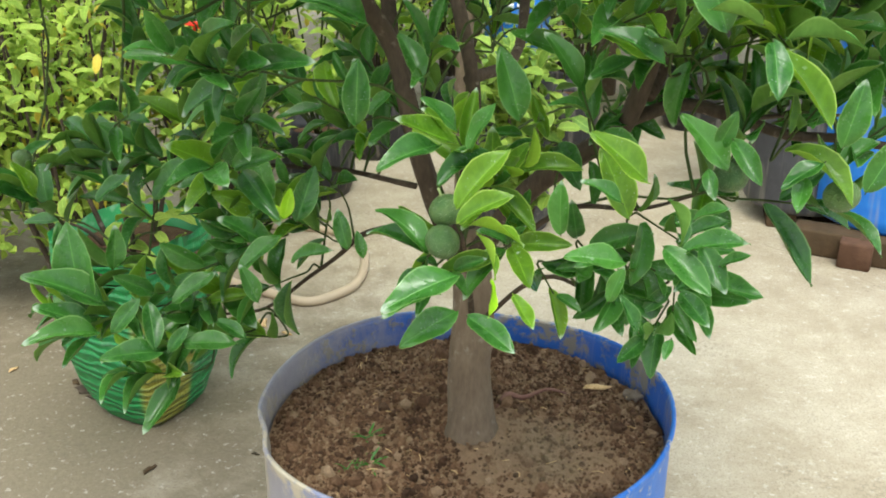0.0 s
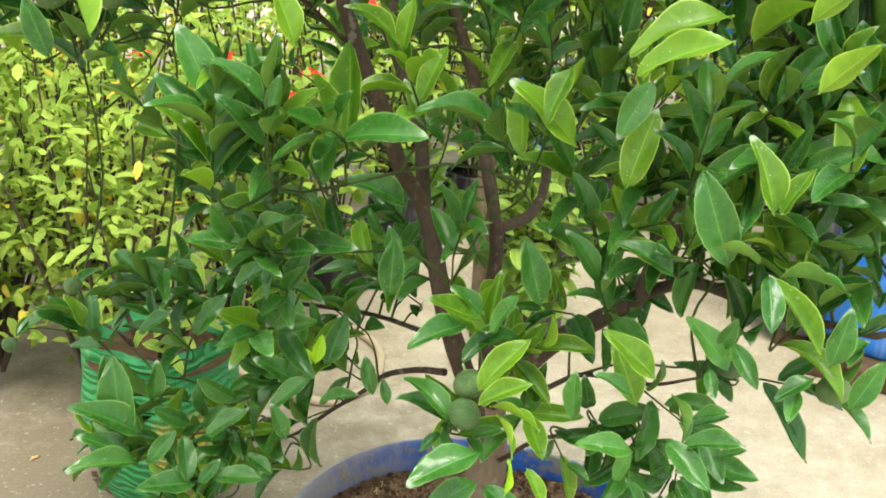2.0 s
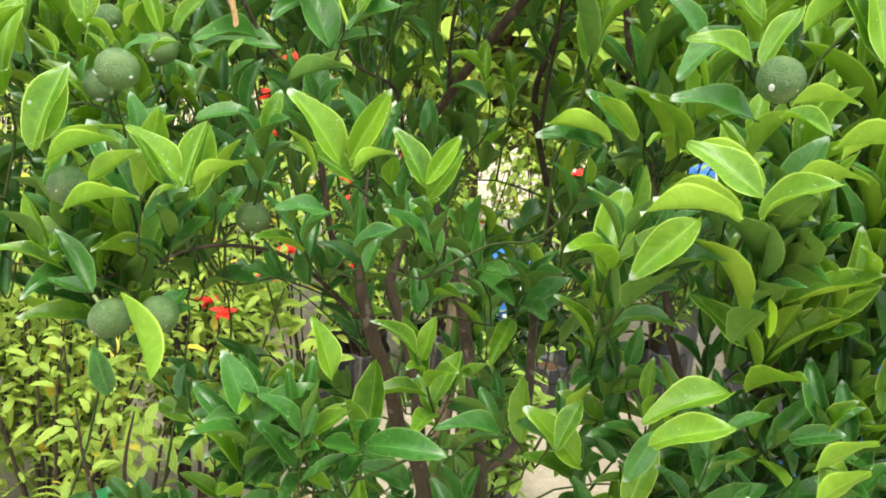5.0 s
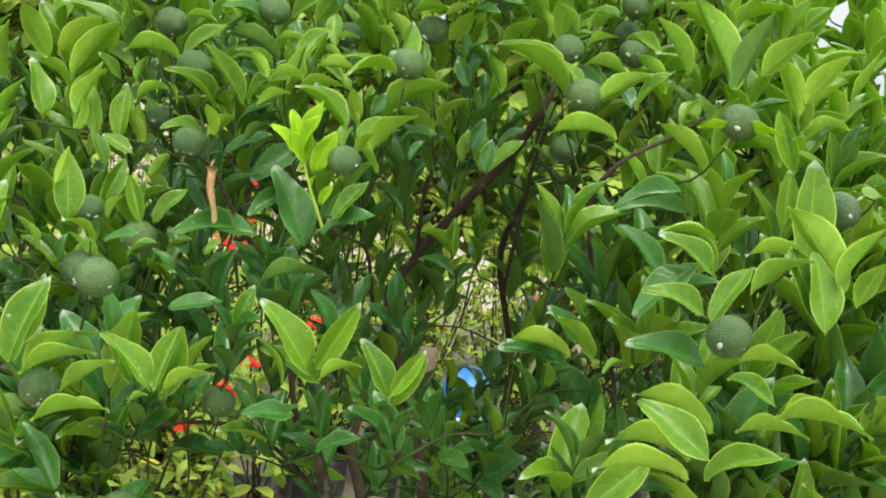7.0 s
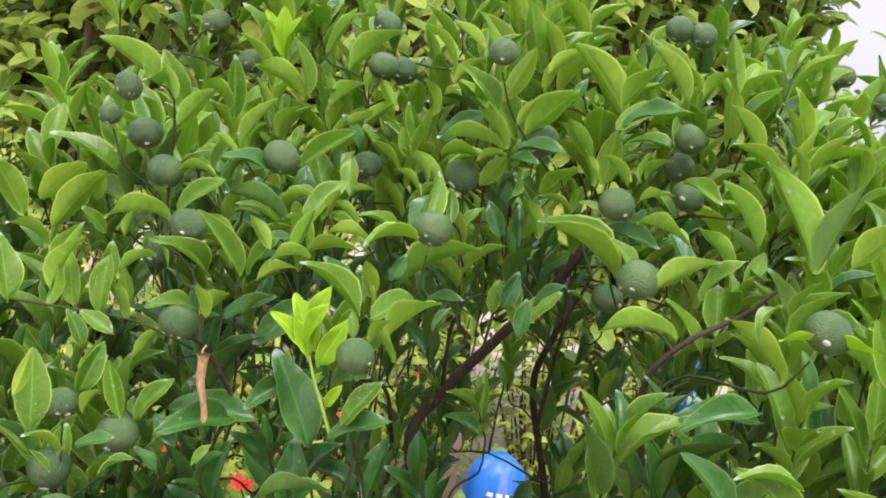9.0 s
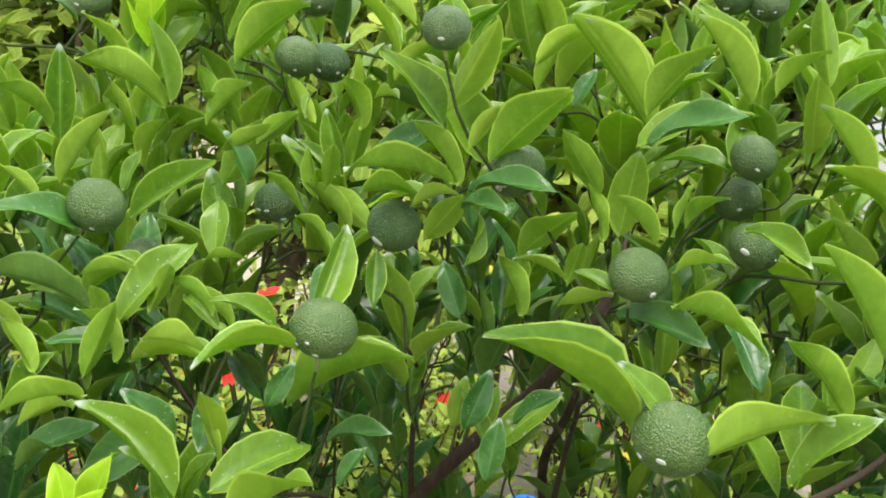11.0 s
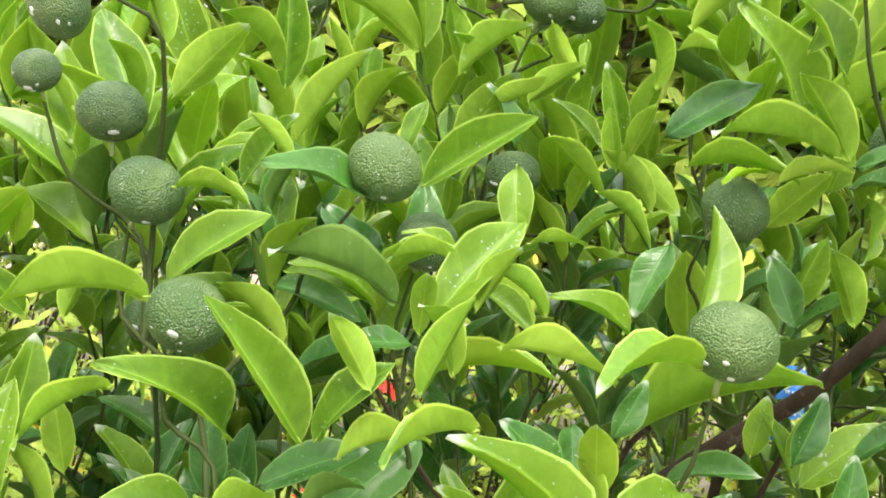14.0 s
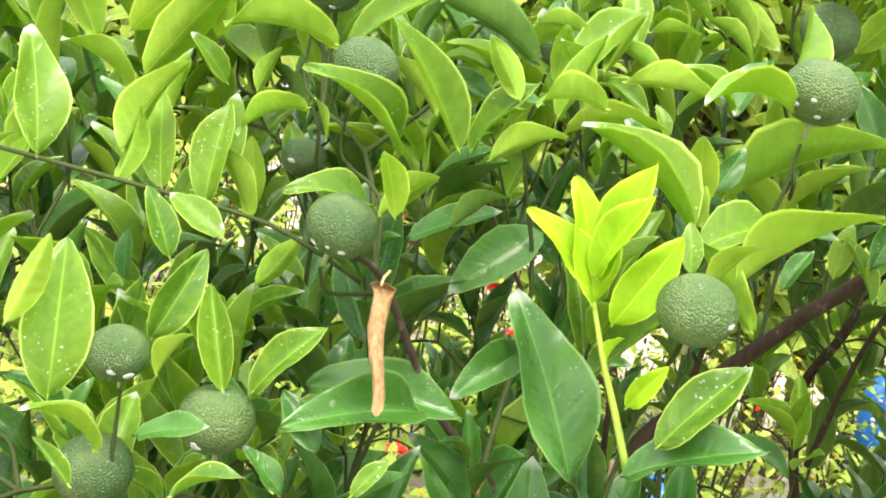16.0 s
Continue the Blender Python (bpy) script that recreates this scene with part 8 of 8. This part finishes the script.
def brick_block(name, label, x, y, rz, size, mat, group, z=0.0):
    bm = bmesh.new()
    r = random.Random(int(x * 100))
    box(bm, size, Matrix.Translation((0, 0, size[2] / 2)), 0.006, 0.002, r)
    ob = new(name, mesh_from(name, bm, mat))
    ob.matrix_world = pose(x, y, z, 0, 0, rz)
    return tagged(ob, label, "brick", group)


drum_pot("black_drum_pot", "grey-black plastic drum pot standing on mossy bricks", 1.14, 2.24, 0.20, 0.46, GREY_PLASTIC, 0.06)
drum_pot("blue_drum_pot", "bright blue plastic drum pot standing on bricks", 1.38, 2.04, 0.25, 0.62, BLUE_PLASTIC, 0.085)
for bx, by, rz, mt in ((1.13, 1.88, -24, MOSS), (1.31, 1.79, -20, MOSS), (1.215, 1.835, 66, BRICK), (1.53, 1.83, -6, BRICK), (1.43, 2.08, 78, MOSS), (1.06, 2.20, 80, MOSS), (1.22, 2.26, 84, MOSS), (1.64, 2.05, 85, MOSS)):
    brick_block("brick", "weathered mossy clay brick under the planters", bx, by, rz, (0.21, 0.10, 0.085), mt, "bricks under the planters")
drum_pot("dark_pot", "narrow dark plastic pot that holds a blue sack", 0.11, 2.10, 0.125, 0.53, GREY_PLASTIC, 0.0)


def printed_sack(x, y, z, size, turn):
    """A filled plastic sack, slack at its gathered top, with rows of white printed bars."""
    sack = thing("printed_sack", "bright blue plastic sack with white printed bars", "sack", "blue sacks", at=(x, y, z))
    bm = bmesh.new()
    prof = [(0.02, 0.0), (0.08, 0.004), (0.098, 0.05), (0.104, 0.12), (0.105, 0.22), (0.102, 0.30), (0.09, 0.36), (0.055, 0.395), (0.03, 0.41), (0.005, 0.412)]
    lathe(bm, [(r * size, h * size) for r, h in prof], 40, lambda a, p: Vector((p.x * (1 + 0.10 * noise.noise(Vector((p.x * 16 + x, p.y * 16, p.z * 9)))), p.y * (1 + 0.10 * noise.noise(Vector((p.x * 12, p.y * 16 + x, p.z * 9 + 5)))), p.z)))
    part("sack_skin", bm, BLUE_PLASTIC, sack)
    for i in range(9):
        bm = bmesh.new()
        a0, zz = turn + 0.28 * (i % 3) + 0.05 * (i // 3), 0.20 + 0.05 * (i // 3)
        pts = [Vector((0.107 * size * math.cos(a0 + k * 0.06), 0.107 * size * math.sin(a0 + k * 0.06), zz * size)) for k in range(4)]
        tube(bm, pts, 0.008 * size, 6)
        part("printed_bar", bm, WHITE, sack, "white printed bar")


printed_sack(0.11, 2.10, 0.52, 1.0, -1.95)
drum_pot("dark_pot", "tall dark plastic pot that holds a blue sack", 1.00, 3.42, 0.11, 0.88, GREY_PLASTIC, 0.0)
printed_sack(1.00, 3.42, 0.85, 0.80, -2.2)

# a post that stands behind the tree
bm = bmesh.new()
tube(bm, curve_points([(0, 0, 0), (0.0, 0, 0.5), (0.01, 0, 1.0)], 6), 0.03, 12, 0.1)
pole = new("wooden_post", mesh_from("wooden_post", bm, BARK))
pole.location = (-0.06, 2.0, 0)
tagged(pole, "weathered grey-brown wooden post behind the tree", "post")

# ---- shrubs in bags, yellow-green, and their red flowers ----


def shrub(name, label, x, y, h, r, n, size, tone, seed, slim=True, base=0.3, flowers=0, group="shrubs in bags", pot=True):
    rg = random.Random(seed)
    ob = thing(name, label, "shrub", group, at=(x, y, 0))
    if pot:
        bag_ob = grow_bag("grow_bag", "black plastic grow bag with a shrub in it", x, y, 0.13, 0.27, BLACK_BAG, "black grow bags", seed=seed)
    stems = bmesh.new()
    items, yellow = [], []
    stalks = []
    for k in range(max(6, n // 60)):
        a = rg.uniform(0, 6.28)
        rr = r * math.sqrt(rg.random())
        top = Vector((rr * math.cos(a), rr * math.sin(a), h * rg.uniform(0.55, 1.0)))
        foot = Vector((0.05 * math.cos(a), 0.05 * math.sin(a), base - 0.06))
        mid = foot.lerp(top, 0.55) + Vector((rg.uniform(-1, 1), rg.uniform(-1, 1), 0.6)) * r * 0.12
        pts = curve_points([foot, mid, top], 6)
        tube(stems, pts, [0.006 * (1 - i / len(pts)) + 0.0015 for i in range(len(pts))], 5, cap=False)
        stalks.append(pts)
    for i in range(n):
        pts = rg.choice(stalks)
        q = pts[rg.randrange(len(pts) // 4, len(pts))] + Vector((rg.gauss(0, 1), rg.gauss(0, 1), rg.gauss(0, 0.8))) * r * 0.17
        if q.z < base:
            q.z = base + rg.random() * 0.2
        d = Vector((q.x * 0.8 + rg.uniform(-0.6, 0.6), q.y * 0.8 + rg.uniform(-0.6, 0.6), rg.uniform(-0.35, 0.6)))
        m4 = leaf_frame(q, d if d.length > 0.01 else (1, 0, 0), (rg.uniform(-0.5, 0.5), rg.uniform(-0.7, 0.3), 1), size * rg.uniform(0.6, 1.25))
        (yellow if rg.random() < 0.05 and tone == "shrub" else items).append((m4, rg.randrange(3)))
    part("stem_work", stems, LIMB, ob)["kind"] = "stuff"
    joined_leaves("leaves", items, tone, SLIM if slim else SIMPLE, ob)
    if yellow:
        joined_leaves("yellow_leaves", yellow, "autumn", SLIM if slim else SIMPLE, ob, "yellowing leaves")
    for k in range(flowers):
        pts = rg.choice(stalks)
        c = pts[-1] + Vector((rg.uniform(-0.04, 0.04), -0.03, rg.uniform(0, 0.05)))
        pet = []
        for j in range(9):
            d = Vector((math.cos(j * 2.4), math.sin(j * 2.4) - 0.3, rg.uniform(-0.2, 0.9)))
            pet.append((leaf_frame(c, d, (0, -0.6, 1), 0.042 * rg.uniform(0.7, 1.1)), j))
        joined_leaves("flower", pet, "flower", SIMPLE, ob, "scarlet flower head", kind="")
    return ob



def red_flowers(x, y, heads, seed):
    """A tall flowering plant in a black bag: bare stalks with a scarlet head each."""
    rg = random.Random(seed)
    ob = thing("red_flower_plant", "tall plant with scarlet flower heads in a black bag", "flower", "red flowers", at=(x, y, 0))
    grow_bag("grow_bag", "black plastic grow bag with flowers in it", x, y, 0.13, 0.27, BLACK_BAG, "black grow bags", seed=seed)
    for hx, hy, hz, s in heads:
        c = Vector((hx - x, hy - y, hz))
        bm = bmesh.new()
        tube(bm, curve_points([(0.03 * rg.uniform(-1, 1), 0, 0.22), (c.x * 0.5, c.y * 0.5, hz * 0.6), c], 6), 0.0035, 6)
        part("stalk", bm, TWIG, ob)
        pet = []
        for j in range(11):
            d = Vector((math.cos(j * 2.4), math.sin(j * 2.4) * 0.8 - 0.4, rg.uniform(-0.3, 0.9)))
            pet.append((leaf_frame(c, d, (0, -0.8, 0.7), s * rg.uniform(0.7, 1.1)), j))
        joined_leaves("flower", pet, "flower", SIMPLE, ob, "scarlet flower head", kind="")
        low = [(leaf_frame(Vector((c.x * 0.6, c.y * 0.6, hz * rg.uniform(0.4, 0.8))), (rg.uniform(-1, 1), rg.uniform(-1, 1), 0.4), (0, -0.3, 1), 0.09), k) for k in range(9)]
        joined_leaves("leaves", low, "shrub", SIMPLE, ob)


red_flowers(-0.62, 2.4, [(-0.806, 1.5, 0.987, 0.05), (-0.835, 1.5, 0.965, 0.035), (-0.615, 1.5, 0.902, 0.04), (-0.345, 1.5, 0.967, 0.035), (-0.631, 1.5, 1.41, 0.045), (-0.643, 1.5, 1.311, 0.045), (-0.649, 1.55, 1.297, 0.035), (-0.38, 1.4, 1.152, 0.03), (-0.563, 1.4, 1.519, 0.045), (-0.676, 1.4, 1.523, 0.035), (-0.47, 2.2, 1.10, 0.04)], 0)
red_flowers(0.35, 3.0, [(0.272, 1.9, 1.235, 0.03)], 1)
for sx, sy, sh, sr, sn, fl in ((-1.10, 1.30, 1.10, 0.30, 900, 0), (-1.50, 1.35, 1.2, 0.36, 1100, 0), (-1.25, 1.80, 1.25, 0.36, 1100, 0), (-1.80, 1.65, 1.3, 0.38, 1100, 0),
                           (-0.85, 1.80, 1.05, 0.30, 800, 4), (-0.45, 2.9, 1.15, 0.30, 700, 4), (-1.6, 2.35, 1.4, 0.42, 1100, 0), (-0.95, 2.55, 1.35, 0.4, 1000, 2),
                           (-2.3, 2.2, 1.6, 0.45, 1200, 0), (-0.15, 3.3, 1.35, 0.36, 900, 2), (0.40, 3.4, 1.35, 0.36, 900, 1), (0.95, 3.4, 1.45, 0.40, 900, 0), (-2.1, 3.0, 1.8, 0.5, 1200, 0),
                           (1.6, 3.4, 1.5, 0.42, 900, 0), (-1.3, 3.2, 1.8, 0.48, 1100, 0), (-0.5, 3.3, 1.7, 0.46, 1100, 0)):
    shrub("flowering_shrub" if fl else "shrub", "yellow-green shrub with scarlet flowers in a black grow bag" if fl else "yellow-green leafy shrub growing in a black bag", sx, sy, sh, sr, int(sn * 1.6), 0.054, "shrub", int(sx * 100 + sy * 77), flowers=fl, base=0.12 if sy < 1.9 else 0.3, pot=sy > 1.9)
for sx, sy, sh in ((1.14, 2.30, 1.2), (1.42, 2.10, 1.4)):
    shrub("pot_shrub", "green leafy shrub growing in a plastic drum", sx, sy, sh + 0.25, 0.38, 600, 0.09, "far", int(sx * 60), slim=False, base=0.6, group="shrubs in drums", pot=False)
shrub("low_shrub", "low dark green shrub before the printed sack", 0.11, 1.93, 0.80, 0.20, 620, 0.08, "far", 31, slim=False, base=0.06, group="", pot=False)
shrub("bag_shrub", "sparse shrub with few leaves in the green bag", -0.775, 0.84, 0.85, 0.18, 70, 0.07, "shrub", 77, base=0.46, group="", pot=False)


# ---- taller greenery at the yard's edge ----


def far_tree(x, y, h, r, n, seed, tone="far", size=0.16, low=0.25, label="leafy garden tree at the yard's edge"):
    rg = random.Random(seed)
    ob = thing("garden_tree", label, "tree", "garden trees", at=(x, y, 0))
    bm = bmesh.new()
    trunk_top = h * 0.45
    tube(bm, curve_points([(0, 0, -0.02), (0.04, 0.02, trunk_top * 0.5), (0.0, 0.05, trunk_top)], 5), [0.07 - 0.003 * i for i in range(11)], 9, 0.2, seed)
    part("trunk", bm, BARK, ob)
    limbs = bmesh.new()
    tips = []
    for k in range(15):
        a, rr = rg.uniform(0, 6.28), r * math.sqrt(rg.random())
        top = Vector((rr * math.cos(a), rr * math.sin(a), h * rg.uniform(low + 0.1, 1.0)))
        foot = Vector((0, 0.03, trunk_top * rg.uniform(0.4, 1.0)))
        pts = curve_points([foot, foot.lerp(top, 0.5) + Vector((0, 0, 0.1 * r)), top], 5)
        tube(limbs, pts, [0.03 * (1 - i / len(pts)) + 0.004 for i in range(len(pts))], 6, cap=False)
        tips.append(pts)
    part("limb_work", limbs, BARK, ob)["kind"] = "stuff"
    items = []
    for i in range(int(n * 0.62)):
        pts = rg.choice(tips)
        q = pts[rg.randrange(len(pts) // 3, len(pts))] + Vector((rg.gauss(0, 1), rg.gauss(0, 1), rg.gauss(0, 0.8))) * r * 0.22
        q.z = max(q.z, h * low * rg.uniform(0.7, 1.2))
        d = Vector((rg.uniform(-1, 1), rg.uniform(-1, 0.6), rg.uniform(-0.6, 0.6)))
        items.append((leaf_frame(q, d, (rg.uniform(-0.5, 0.5), -0.4, 1), size * rg.uniform(0.6, 1.3)), rg.randrange(3)))
    joined_leaves("crown", items, tone, SIMPLE, ob)
    return ob


for tx, ty, th, tr, tn, tone in ((-3.4, 4.0, 3.2, 1.2, 3600, "shrub"), (-2.2, 4.0, 3.7, 1.0, 4200, "shrub"), (-1.1, 3.9, 3.7, 0.9, 4200, "shrub"), (-0.1, 4.0, 3.8, 0.9, 4400, "shrub"), (0.6, 4.0, 4.0, 0.75, 4400, "shrub"), (1.10, 4.2, 3.9, 0.50, 4200, "far"), (1.75, 4.5, 2.0, 0.45, 2200, "far"), (2.2, 4.1, 1.95, 0.8, 2600, "shrub"),
                                 (2.7, 4.2, 1.9, 0.8, 2000, "far"), (-2.8, 6.2, 4.0, 1.6, 3000, "far"), (-0.2, 6.2, 3.8, 1.5, 3000, "far"), (1.2, 6.0, 2.9, 0.9, 2600, "far")):
    far_tree(tx, ty, th, tr, tn, int(tx * 10 + ty * 3), tone)
